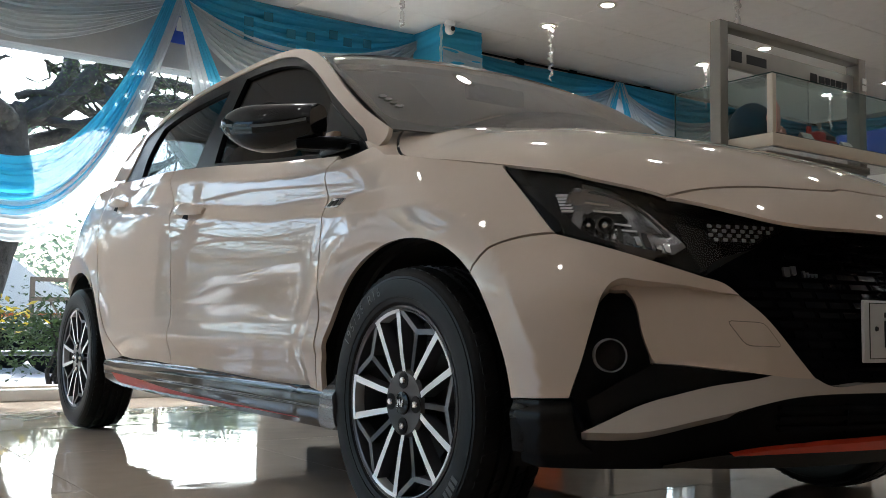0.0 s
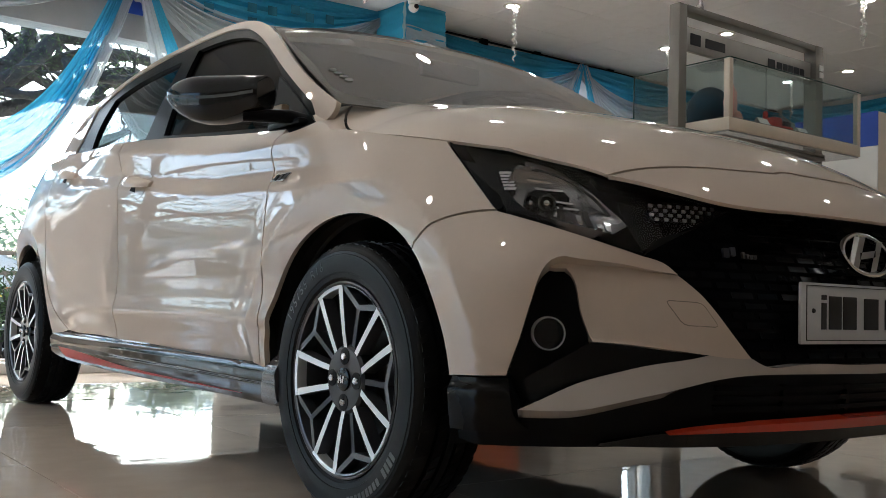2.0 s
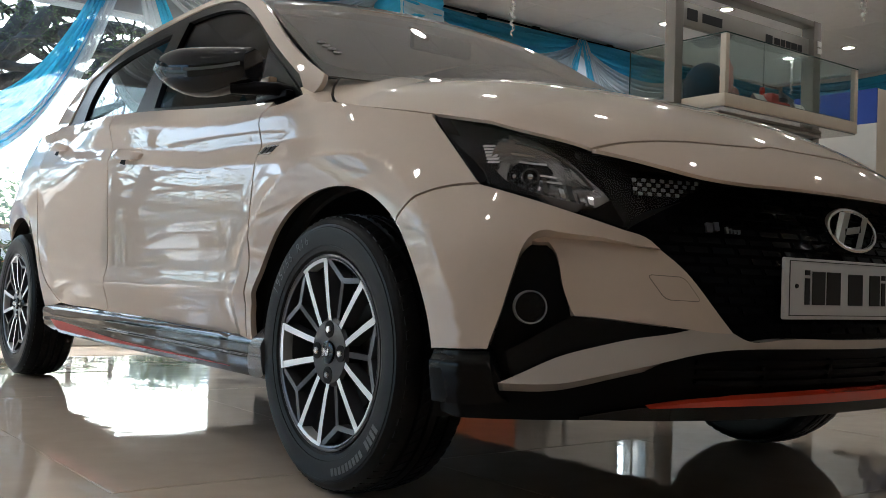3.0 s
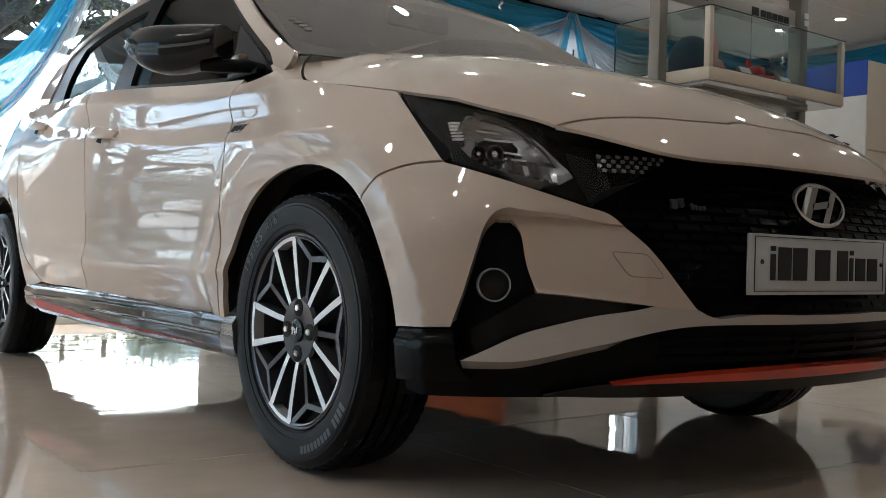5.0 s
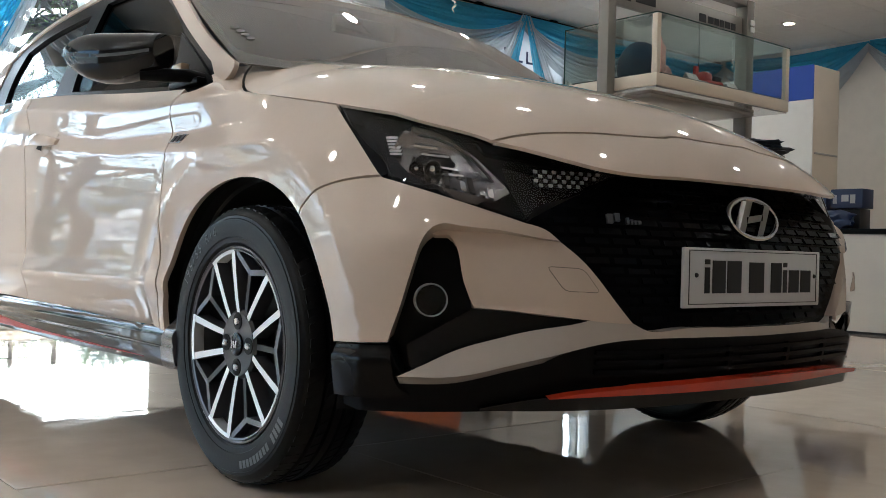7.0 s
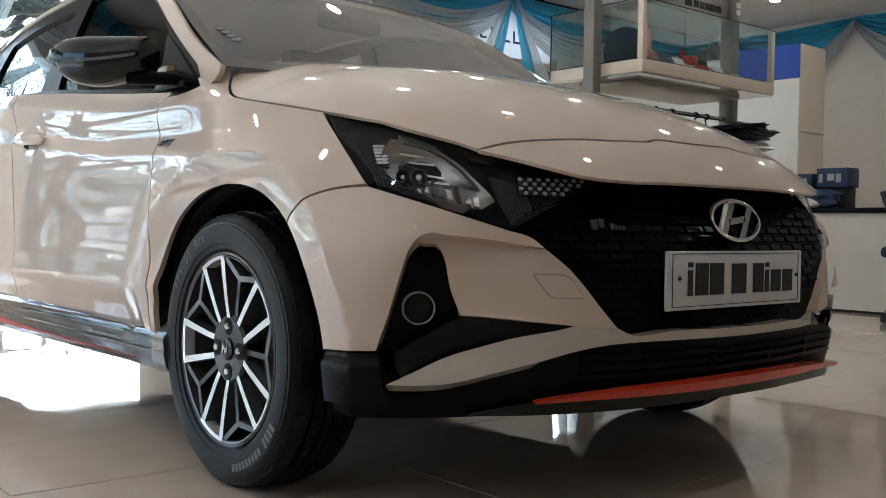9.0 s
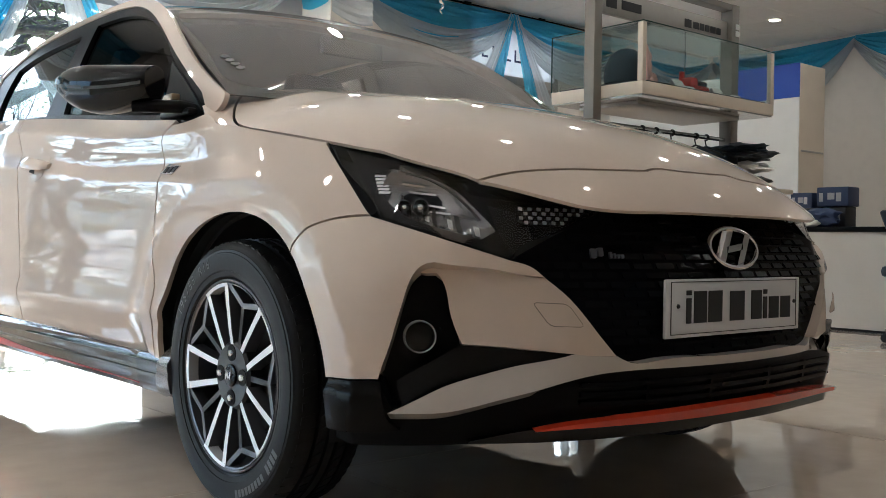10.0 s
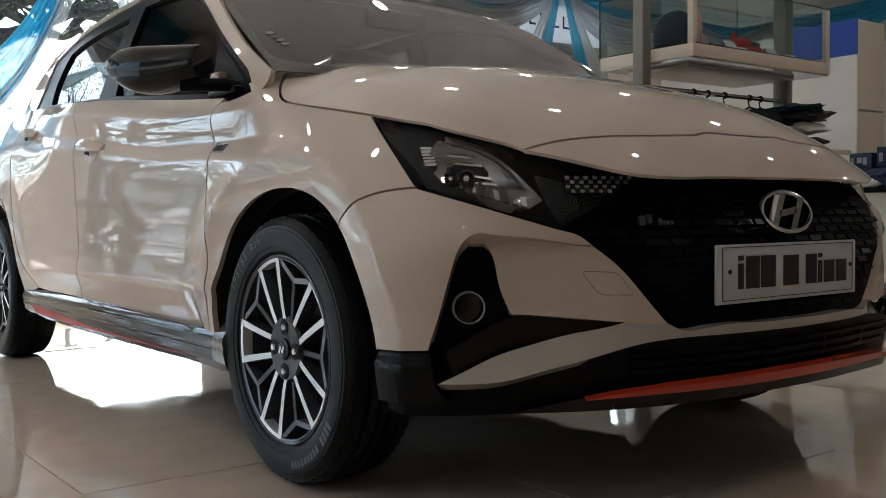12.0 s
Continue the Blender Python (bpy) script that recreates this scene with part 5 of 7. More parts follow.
panel("lamp_fin", skin, outline([(0.66, 0.718), (0.50, 0.694), (0.40, 0.671)], [(0.40, 0.671), (0.50, 0.682), (0.60, 0.692), (0.645, 0.70)]), BLACK_TRIM, car, out=-0.018, gap=0.0)
panel("lamp_fin", skin, outline([(0.612, 0.672), (0.598, 0.625), (0.572, 0.578)], [(0.572, 0.578), (0.53, 0.60), (0.545, 0.655)], [(0.545, 0.655), (0.612, 0.672)]), BLACK_GLOSS, car, out=-0.026, gap=0.0)
panel("lamp_edge", skin, outline([(0.378, 0.662), (0.497, 0.612), (0.578, 0.571)], [(0.578, 0.571), (0.576, 0.576), (0.497, 0.6165), (0.385, 0.664)]), BLACK_GLOSS, car, out=-0.001, gap=0.0, depth=0.01)
panel("lamp_seal", skin, outline([(1.090, 0.805), (0.980, 0.725), (0.889, 0.650)], [(0.889, 0.650), (0.882, 0.651), (0.973, 0.726), (1.076, 0.799)]), BLACK_TRIM, car, out=-0.002, gap=0.0, depth=0.02)

# door handles
for s0, s1, z, tilt in ((2.50, 2.735, 0.818, 0.028), (3.42, 3.64, 0.925, 0.030)):
    bm = bmesh.new()
    rings = []
    for i in range(17):
        t = i / 16
        s = s0 + (s1 - s0) * t
        zz = z + tilt * t
        h = 0.010 + 0.009 * math.sin(math.pi * min(1, t * 1.15)) ** 0.6
        o = 0.003 + 0.030 * math.sin(math.pi * t) ** 0.5
        ring = []
        for a in np.linspace(0, 2 * math.pi, 11)[:-1]:
            ring.append(bm.verts.new(skin(np.array(s), np.array(zz + h * math.sin(a)), o + 0.008 * math.cos(a))))
        rings.append(ring)
    for p, q in zip(rings, rings[1:]):
        for i in range(10):
            bm.faces.new((p[i], p[(i + 1) % 10], q[(i + 1) % 10], q[i]))
    bm.faces.new(rings[0])
    bm.faces.new(rings[-1])
    bmesh.ops.recalc_face_normals(bm, faces=bm.faces)
    twin("door_handle", bm, PAINT, car, "pearl-white pull handle")
    panel("handle_cup", skin, outline([(s0 + 0.03, z - 0.03), (s0 + 0.10, z - 0.045), (s0 + 0.17, z - 0.02)], [(s0 + 0.17, z - 0.02), (s0 + 0.17, z + 0.045)], [(s0 + 0.17, z + 0.045), (s0 + 0.10, z + 0.055), (s0 + 0.03, z + 0.03)]), PAINT, car, "pearl-white handle recess", out=0.0012, gap=0.0, depth=0.002)
    # flat dark patch low on the recess
    panel("handle_slot", skin, outline([(s0 + 0.155, z - 0.012), (s0 + 0.10, z - 0.022)], [(s0 + 0.10, z - 0.022), (s0 + 0.11, z - 0.006), (s0 + 0.155, z + 0.004)]), DARK, car, out=0.0025, gap=0.0, depth=0.0)

# door mirrors
def mirror_ring(u, half, top, low, thick):
    a, b = Vector((-0.448, -0.795, 0)), Vector((-0.700, -0.955, 0))
    c = a.lerp(b, u)
    face = Vector((b.y - a.y, -(b.x - a.x), 0)).normalized()
    face = face if face.x > 0 else -face
    mid = (top + low) / 2
    out = []
    for k in range(24):
        t = 2 * math.pi * k / 24
        cs, sn = math.cos(t), math.sin(t)
        e = 0.75
        px = math.copysign(abs(cs) ** e, cs) * thick
        pz = math.copysign(abs(sn) ** e, sn) * (top - low) / 2
        out.append(c + face * (px * (1.0 if px > 0 else 0.55)) + Vector((0, 0, mid + pz)))
    return out


secs = [(-0.01, 0, 1.036, 0.950, 0.058), (0.03, 0, 1.038, 0.944, 0.062), (0.22, 0, 1.041, 0.928, 0.064), (0.48, 0, 1.044, 0.918, 0.066), (0.70, 0, 1.045, 0.927, 0.060),
        (0.86, 0, 1.036, 0.950, 0.045), (0.95, 0, 1.022, 0.972, 0.030), (1.0, 0, 1.008, 0.990, 0.012)]
bm = bmesh.new()
rings = [[bm.verts.new(p) for p in mirror_ring(*q)] for q in secs]
for p, q in zip(rings, rings[1:]):
    for i in range(24):
        bm.faces.new((p[i], p[(i + 1) % 24], q[(i + 1) % 24], q[i]))
bm.faces.new(rings[0])
bm.faces.new(rings[-1])
bmesh.ops.recalc_face_normals(bm, faces=bm.faces)
bmesh.ops.subdivide_edges(bm, edges=[e for e in bm.edges if not all(v in rings[0] for v in e.verts)], cuts=1, use_grid_fill=True, smooth=0.6)
twin("door_mirror", bm, BLACK_GLOSS, car, "glossy black door mirror")
bm = tube([(-0.47, -0.85, 0.930), (-0.44, -0.80, 0.934), (-0.40, -0.755, 0.934), (-0.385, -0.71, 0.926)], [0.013, 0.017, 0.017, 0.016], 14)
twin("mirror_arm", bm, BLACK_TRIM, car)
AMBER_CAP = material("bronze_cap", (0.42, 0.30, 0.20), rough=0.25, metal=0.4, coat=0.5, grain=0.05, scale=60)
bm = boxes((-0.515, -0.452, -0.752, -0.728, 0.958, 0.976), bevel=0.005)
twin("arm_cap", bm, AMBER_CAP, car)
bm = boxes((-0.53, -0.36, -0.752, -0.722, 0.912, 0.930), bevel=0.007)
twin("mirror_foot", bm, BLACK_TRIM, car)
STRIPE = material("mirror_band", (0.07, 0.068, 0.065), rough=0.42, grain=0.1, scale=100, spec=0.3)
bm = bmesh.new()
for u0 in np.linspace(0.02, 0.93, 12):
    u1 = u0 + 0.0833
    pts = []
    for u in (u0, u1):
        q = [float(np.interp(u, [s[0] for s in secs], [s[i] for s in secs])) for i in (2, 3, 4)]
        a, b = Vector((-0.448, -0.795, 0)), Vector((-0.700, -0.955, 0))
        face = Vector((b.y - a.y, -(b.x - a.x), 0)).normalized()
        face = face if face.x > 0 else -face
        m = (q[0] + q[1]) / 2 - 0.004
        for dz in (0.004, -0.004):
            pts.append(bm.verts.new(a.lerp(b, u) + face * (q[2] + 0.0015) + Vector((0, 0, m + dz))))
    bm.faces.new((pts[0], pts[1], pts[3], pts[2]))
bmesh.ops.remove_doubles(bm, verts=bm.verts, dist=1e-4)
twin("mirror_stripe", bm, STRIPE, car)

# belt trim
bm = bmesh.new()
prev = None
for x in np.linspace(-0.30, -2.52, 60):
    z = float(np.interp(-x, (0.30, 0.9, 1.39, 2.1, 2.5), (0.897, 0.946, 0.992, 1.032, 1.052)))
    row = [bm.verts.new(cabin(np.array(x), np.array(z + dz), o)) for dz, o in ((0.010, 0.0), (0.009, 0.010), (-0.012, 0.014), (-0.016, 0.002))]
    if prev:
        for i in range(3):
            bm.faces.new((prev[i], prev[i + 1], row[i + 1], row[i]))
    prev = row
twin("belt_trim", bm, BLACK_TRIM, car, "black belt trim")
panel("sail_plate", cabin, outline([(-0.315, 0.905), (-0.43, 0.985), (-0.60, 1.085)], [(-0.60, 1.085), (-0.56, 0.99), (-0.535, 0.925)], [(-0.535, 0.925), (-0.42, 0.912), (-0.315, 0.905)]), BLACK_TRIM, car, "black sail plate", out=0.006, gap=0.0)

# red stripe of the sill
panel("sill_stripe", skirt, outline([(3.37, 0.264), (3.20, 0.260), (3.0, 0.251), (2.8, 0.241), (2.6, 0.234), (2.2, 0.2295), (1.80, 0.227)], [(1.80, 0.227), (2.2, 0.2255), (2.6, 0.224), (3.0, 0.223), (3.22, 0.227), (3.33, 0.242), (3.37, 0.264)]),
      RED, car, "red stripe on the side skirt", out=0.0015, gap=0.0, depth=0.004, grid=0.012)

# cabin: dashboard, seats, mirror, wheel
CABIN = material("cabin_trim", (0.035, 0.034, 0.033), rough=0.7, grain=0.2, scale=200)
LINER = material("headliner_cloth", (0.36, 0.35, 0.33), rough=0.9, grain=0.05, scale=300)
part("dashboard", boxes((-0.78, -0.30, -0.60, 0.60, 0.55, 0.955), bevel=0.05), CABIN, car, "black dashboard")
for y in (-0.36, 0.36):
    bk = boxes((-1.52, -1.38, y - 0.25, y + 0.25, 0.55, 1.10), bevel=0.05)
    box(bk, -1.56, -1.46, y - 0.13, y + 0.13, 1.12, 1.28, bevel=0.04)
    part("front_seat", bk, CABIN, car, "black front seat")
    part("seat_cushion", boxes((-1.42, -0.9, y - 0.25, y + 0.25, 0.45, 0.62), bevel=0.05), CABIN, car)
part("rear_seat", boxes((-2.45, -2.25, -0.6, 0.6, 0.6, 1.12), bevel=0.05), CABIN, car, "black rear seat")
part("rear_view_mirror", boxes((-0.74, -0.71, -0.12, 0.12, 1.20, 1.26), bevel=0.012), BLACK_TRIM, car)
bm = lathe([(0.175 + 0.014 * math.cos(a), 0.014 * math.sin(a)) for a in np.linspace(0, 2 * math.pi, 9)[:-1]], 32, closed=True)
bm.transform(Matrix.Translation((-0.82, -0.36, 0.88)) @ Matrix.Rotation(radians(-65), 4, "Y"))
part("steering_wheel", bm, CABIN, car, "black steering wheel")
part("headliner", panel_mesh(roof, outline([(-0.80, 0.52), (-2.6, 0.48)], [(-2.6, 0.48), (-2.6, 0.0)], [(-2.6, 0.0), (-0.78, 0.0)], [(-0.78, 0.0), (-0.80, 0.52)]), out=-0.04, mid=1, both=True, depth=0.0, grid=0.1), LINER, car, "pale grey headliner")
# light grey dots on the windscreen: spots of reflection drawn as small discs
SCREEN_SPOT = material("painted_reflection", (0.20, 0.20, 0.19), rough=0.4)
for k in range(4):
    x0, w0 = -0.455 + 0.022 * k, 0.622 - 0.004 * k
    panel("sticker", screen, [(x0 + 0.009 * math.cos(a), w0 - 0.02 + 0.013 * math.sin(a)) for a in np.linspace(0, 2 * math.pi, 13)[:-1]], SCREEN_SPOT, car, mirror=False, out=0.003, gap=0.0, depth=0.0, grid=0.05)
part("rear_glass", boxes((-2.80, -2.78, -0.5, 0.5, 1.04, 1.34)), TINT, car, "rear window", smooth=False)
# tyre lettering
CHALK = material("raised_rubber", (0.10, 0.10, 0.10), rough=0.5)


def letters_on_tyre(w, text, start, step, r, size, up=1):
    """Raised letters round the sidewall; a space leaves a gap, a bar stands for writing that is left plain."""
    for i, ch in enumerate(text):
        if ch == " ":
            continue
        a = radians(start + up * -step * i)
        cu = bpy.data.curves.new("letter", "FONT")
        cu.body, cu.size, cu.extrude, cu.align_x, cu.align_y = ch, size, 0.0004, "CENTER", "CENTER"
        tmp = bpy.data.objects.new("tmp", cu)
        scene.collection.objects.link(tmp)
        me = bpy.data.meshes.new_from_object(tmp.evaluated_get(bpy.context.evaluated_depsgraph_get()))
        bpy.data.objects.remove(tmp)
        me.materials.append(CHALK)
        ob = new("letter", me)
        ob.parent = w
        tilt = math.pi / 2 - a if up > 0 else -math.pi / 2 - a
        ob.matrix_basis = Matrix.Translation((r * math.cos(a), -0.0702, r * math.sin(a))) @ Matrix.Rotation(tilt, 4, "Y") @ Matrix.Rotation(radians(90), 4, "X")


front_wheel = [o for o in car.children if o.name.startswith("wheel")][0]
letters_on_tyre(front_wheel, "195/55 R16", 150, 4.5, 0.254, 0.030)
for k in range(14):
    if k == 4:
        continue
    a = radians(-32 - 3.4 * k)
    s = 0.011 if k < 4 else 0.008
    bm = boxes((-0.0052, 0.0052, -0.0706, -0.0698, -s, s))
    bm.transform(Matrix.Translation((0.253 * math.cos(a), 0, 0.253 * math.sin(a))) @ Matrix.Rotation(math.pi / 2 - a, 4, "Y"))
    part("sidewall_bar", bm, CHALK, front_wheel, smooth=False)

STRAIGHT = ("windscreen", "roof", "cowl_corner", "front_fender", "dashboard", "headlight", "headlight_lens", "reflector", "shroud", "bulb", "reflector_facet",
            "lamp_blade", "running_lamp", "signal_cell", "lamp_fin", "lamp_edge", "lamp_seal", "reflector_rim")
# the nose's left half stands a little further forward, its bonnet tip further back
for o in car.children:
    if o.type == "MESH" and o.data.users == 1:
        kind = o.name.split(".")[0]
        for v in o.data.vertices if kind not in STRAIGHT else ():
            u = min(1, max(0, (v.co.y - 0.22) / 0.26)) ** 2 * min(1, max(0, (v.co.x - 0.25) / 0.25))
            v.co.x += u * {"bonnet": -0.02, "nose_panel": -0.02, "bumper_blade": -0.03, "bumper": 0.016, "bumper_inset": 0.016}.get(kind, 0.036)
# the skirt beyond the car is shallower
for o in car.children:
    if o.name.startswith(("sill_skirt", "sill_stripe")):
        for v in o.data.vertices:
            if v.co.y > 0:
                v.co.z = 0.30 + (v.co.z - 0.21) * 0.3

# smaller pieces belong to the lamp, door or mirror that carries them
OWNERS = {"headlight": ("headlight_lens", "reflector", "shroud", "bulb", "reflector_facet", "lamp_blade", "running_lamp", "signal_cell", "lamp_fin", "lamp_edge", "lamp_seal", "reflector_rim"),
          "fog_ring": ("fog_bowl", "fog_lens"), "door_mirror": ("mirror_arm", "mirror_stripe", "arm_cap", "mirror_foot"), "bumper": ("tow_cover", "tow_groove"), "grille_back": ("grille_mesh", "emblem"),
          "front_door": ("door_handle", "handle_cup", "handle_slot"), "rear_door": ("door_handle", "handle_cup", "handle_slot"), "sill_skirt": ("sill_stripe",)}


def middle(ob):
    return sum((v.co for v in ob.data.vertices), Vector()) / len(ob.data.vertices)


pieces = [(o, o.name.split(".")[0], middle(o)) for o in car.children if o.type == "MESH"]
for o, kind, c in pieces:
    near = [(h, (hc - c).length) for h, hk, hc in pieces if kind in OWNERS.get(hk, ())]
    if near and (kind != "emblem" or c.x > 0.3):
        o.parent = min(near, key=lambda n: n[1])[0]



# ---- drapery ----
def sheet(a0, a1, b0, b1, sag0, sag1, normal, folds=6, amp=0.02, p=2.0, nu=44, nv=30, seed=1, gather=0.0):
    """A pleated cloth: a0, a1 its top and foot at one end, b0, b1 at the other; it sags by sag0 at the top and sag1 at the foot."""
    rng = random.Random(seed)
    ph = [rng.uniform(0, 6.28) for _ in range(4)]
    a0, a1, b0, b1, normal = (Vector(v) for v in (a0, a1, b0, b1, normal))
    bm = bmesh.new()
    rows = []
    for j in range(nv + 1):
        v = j / nv
        row = []
        for i in range(nu + 1):
            u = i / nu
            q = a0.lerp(a1, v).lerp(b0.lerp(b1, v), u)
            q = q - Vector((0, 0, 1)) * (1 - abs(2 * u - 1) ** p) * (sag0 + (sag1 - sag0) * v)
            w = math.sin(2 * math.pi * folds * v + ph[0] + 0.8 * math.sin(3 * u + ph[1])) + 0.45 * math.sin(2 * math.pi * folds * 2.3 * v + ph[2] + 2 * u)
            env = 0.55 + 0.45 * math.sin(math.pi * u) if not gather else 0.35 + 0.65 * u
            q = q + normal * (amp * w * env) + Vector((0, 0, 0.25 * amp * math.sin(9 * u + 7 * v + ph[3])))
            row.append(bm.verts.new(q))
        rows.append(row)
    for r0, r1 in zip(rows, rows[1:]):
        for k in range(nu):
            bm.faces.new((r0[k], r0[k + 1], r1[k + 1], r1[k]))
    return bm


def drape(name, label, mat, *args, **kw):
    ob = part(name, sheet(*args, **kw), mat)
    return tagged(ob, label, "drapery", "festive drapery")


XW = -4.92
N = (1, 0, 0)
gL, gR, gO, gM = -1.68, 0.385, 2.44, 4.79
LBL_C, LBL_W = "sheer cyan festive cloth hung in folds over the shop window", "sheer white festive cloth hung in folds over the shop window"
for y0, y1, sd in ((gL, gR, 3), (-4.25, -1.86, 4), (-6.9, -4.63, 5)):
    drape("valance_cloth", LBL_C, CYAN, (XW, y0, 2.87), (XW, y0, 2.70), (XW, y1, 2.87), (XW, y1, 2.70), 0.02, 0.22, N, folds=4, seed=sd)
    drape("swag", LBL_W, VOILE, (XW + 0.03, y0, 2.78), (XW + 0.03, y0, 2.68), (XW + 0.03, y1, 2.78), (XW + 0.03, y1, 2.68), 0.14, 0.41, N, folds=12, amp=0.018, seed=sd + 10, p=1.6)
    if sd != 4:
        drape("swag", "long sheer cyan festive cloth sweeping low across the shop window", CYAN, (XW + 0.05, y0, 2.80), (XW + 0.05, y0, 2.74), (XW + 0.05, y1 - 0.06, 2.80), (XW + 0.05, y1 + 0.0, 2.74), 1.30, 1.62, N, folds=6, amp=0.02, p=2.17, seed=sd + 20, nu=70)
    if sd == 4:
        continue
    drape("swag", "long sheer white festive cloth sweeping low across the shop window", VOILE, (XW + 0.06, y0, 2.76), (XW + 0.06, y0, 2.70), (XW + 0.06, y1, 2.76), (XW + 0.06, y1 + 0.04, 2.70), 1.54, 1.76, N, folds=6, amp=0.02, p=2.07, seed=sd + 30, nu=70)
drape("valance_cloth", LBL_C, CYAN, (XW, gR, 2.87), (XW, gR, 2.72), (XW, gO, 2.87), (XW, gO, 2.78), 0.01, 0.26, N, folds=4, seed=5)
drape("swag", LBL_W, VOILE, (XW + 0.03, gR, 2.80), (XW + 0.03, gR, 2.70), (XW + 0.03, gO, 2.82), (XW + 0.03, gO, 2.74), 0.25, 0.56, N, folds=7, seed=6, p=2.2)
for w0, w1, e0, e1, mat, sd in ((0.37, 0.41, 0.70, 0.98, VOILE, 7), (0.40, 0.44, 0.96, 1.18, CYAN, 8)):
    drape("tail_cloth", "sheer cloth tail hanging from a knot above the shop window", mat, (XW + 0.05, w0, 2.80), (XW + 0.05, w1, 2.80), (XW + 0.05, e0, 1.25), (XW + 0.05, e1, 1.25), 0, 0, N, folds=3, amp=0.012, seed=sd, gather=1, nv=16)
# wrap of the pillar
LBL_P = "cyan and white cloth wound round the top of the pillar"
drape("pillar_cloth", LBL_P, CYAN, (-4.56, 2.47, 2.88), (-4.56, 2.47, 2.55), (-4.56, 2.87, 2.88), (-4.56, 2.87, 2.60), 0.0, 0.02, N, folds=3, amp=0.008, seed=40)
drape("pillar_cloth", LBL_P, VOILE, (-4.55, 2.47, 2.70), (-4.55, 2.47, 2.42), (-4.55, 2.87, 2.66), (-4.55, 2.87, 2.36), 0.0, 0.04, N, folds=4, amp=0.008, seed=41)
drape("pillar_cloth", LBL_P, CYAN, (-4.95, 2.45, 2.88), (-4.95, 2.45, 2.5), (-4.57, 2.45, 2.88), (-4.57, 2.45, 2.5), 0.0, 0.03, (0, -1, 0), folds=3, amp=0.008, seed=42)
# west wall beyond the pillar
for y0, y1, sd in ((2.9, gM, 50), (gM, 6.6, 51), (6.6, 8.1, 52)):
    drape("valance_cloth", "cyan festive cloth along the top of the wall", CYAN, (XW, y0, 2.83), (XW, y0, 2.70), (XW, y1, 2.83), (XW, y1, 2.70), 0.01, 0.24, N, folds=4, seed=sd)
    drape("swag", "white festive swag along the top of the wall", VOILE, (XW + 0.03, y0, 2.80), (XW + 0.03, y0, 2.70), (XW + 0.03, y1, 2.80), (XW + 0.03, y1, 2.70), 0.24, 0.46, N, folds=7, seed=sd + 5)
for e0, e1, mat, sd in ((4.05, 4.26, VOILE, 60), (4.30, 4.52, CYAN, 61), (5.02, 5.25, CYAN, 62), (5.25, 5.50, VOILE, 63)):
    s0 = gM + (e0 - gM) * 0.05
    drape("tail_cloth", "cloth tail hanging from a knot on the wall", mat, (XW + 0.06, s0 - 0.03, 2.82), (XW + 0.06, s0 + 0.03, 2.82), (XW + 0.08, e0, 1.7), (XW + 0.08, e1, 1.7), 0, 0, N, folds=3, amp=0.012, seed=sd, gather=1, nv=16)
# north wall
for x0, x1, sd in ((-4.9, -3.15, 70), (-3.15, -1.2, 71), (-1.2, 0.8, 72)):
    drape("valance_cloth", "cyan festive cloth along the top of the wall", CYAN, (x0, 8.14, 2.86), (x0, 8.14, 2.80), (x1, 8.14, 2.86), (x1, 8.14, 2.80), 0.03, 0.36, (0, -1, 0), folds=4, seed=sd)
    drape("swag", "white festive swag along the top of the wall", VOILE, (x0, 8.11, 2.82), (x0, 8.11, 2.74), (x1, 8.11, 2.82), (x1, 8.11, 2.74), 0.40, 0.66, (0, -1, 0), folds=6, seed=sd + 5)

# ---- security camera, ribbons ----
cctv = thing("security_camera", "small white dome security camera on the ceiling edge", "camera", at=(-4.50, 2.50, 2.86))
part("base", lathe([(0.0, 0.03), (0.045, 0.03), (0.048, 0.0), (0.04, -0.01), (0.0, -0.01)], 24), WHITE, cctv)
part("ball", lathe([(0.0, -0.075)] + [(0.042 * math.sin(a), -0.035 - 0.042 * math.cos(a)) for a in np.linspace(0.2, 2.9, 12)] + [(0.0, 0.005)], 24), WHITE, cctv)
part("lens", lathe([(0.0, 0.046), (0.018, 0.046), (0.020, 0.036), (0.0, 0.036)], 18, "x", (0, 0, -0.035)), INK, cctv, "black lens")
RIBBON = material("silver_ribbon", (0.85, 0.84, 0.81), rough=0.22, metal=0.35, grain=0.1, scale=50)


def ribbon(x, y, length, seed):
    rng = random.Random(seed)
    ob = thing("paper_streamer", "curled silver ribbon streamer hanging under a ceiling lamp", "streamer", "streamers under the ceiling", at=(x, y, ROOM_H))
    for k in range(3):
        bm = bmesh.new()
        prev, ph, r = None, rng.uniform(0, 6.3), rng.uniform(0.012, 0.026)
        n = 90
        ln = length * rng.uniform(0.7, 1.0)
        for i in range(n + 1):
            a = ph + i * 0.42
            z = -0.01 - ln * i / n
            rr = r * (0.6 + 0.6 * math.sin(i * 0.11 + k))
            c = Vector((rr * math.cos(a), rr * math.sin(a), z))
            row = [bm.verts.new(c + Vector((0, 0, 0.009))), bm.verts.new(c - Vector((0, 0, 0.009)))]
            if prev:
                bm.faces.new((prev[0], prev[1], row[1], row[0]))
            prev = row
        part("strand", bm, RIBBON, ob)
    return ob


for k, (x, y, ln) in enumerate(((-4.06, 3.19, 0.50), (-4.06, 5.08, 0.42), (-2.14, 5.04, 0.45), (-4.28, 1.90, 0.22), (-2.75, 3.86, 0.22), (-4.05, 7.02, 0.4), (-3.42, -0.5, 0.4))):
    ribbon(x, y, ln, 100 + k)

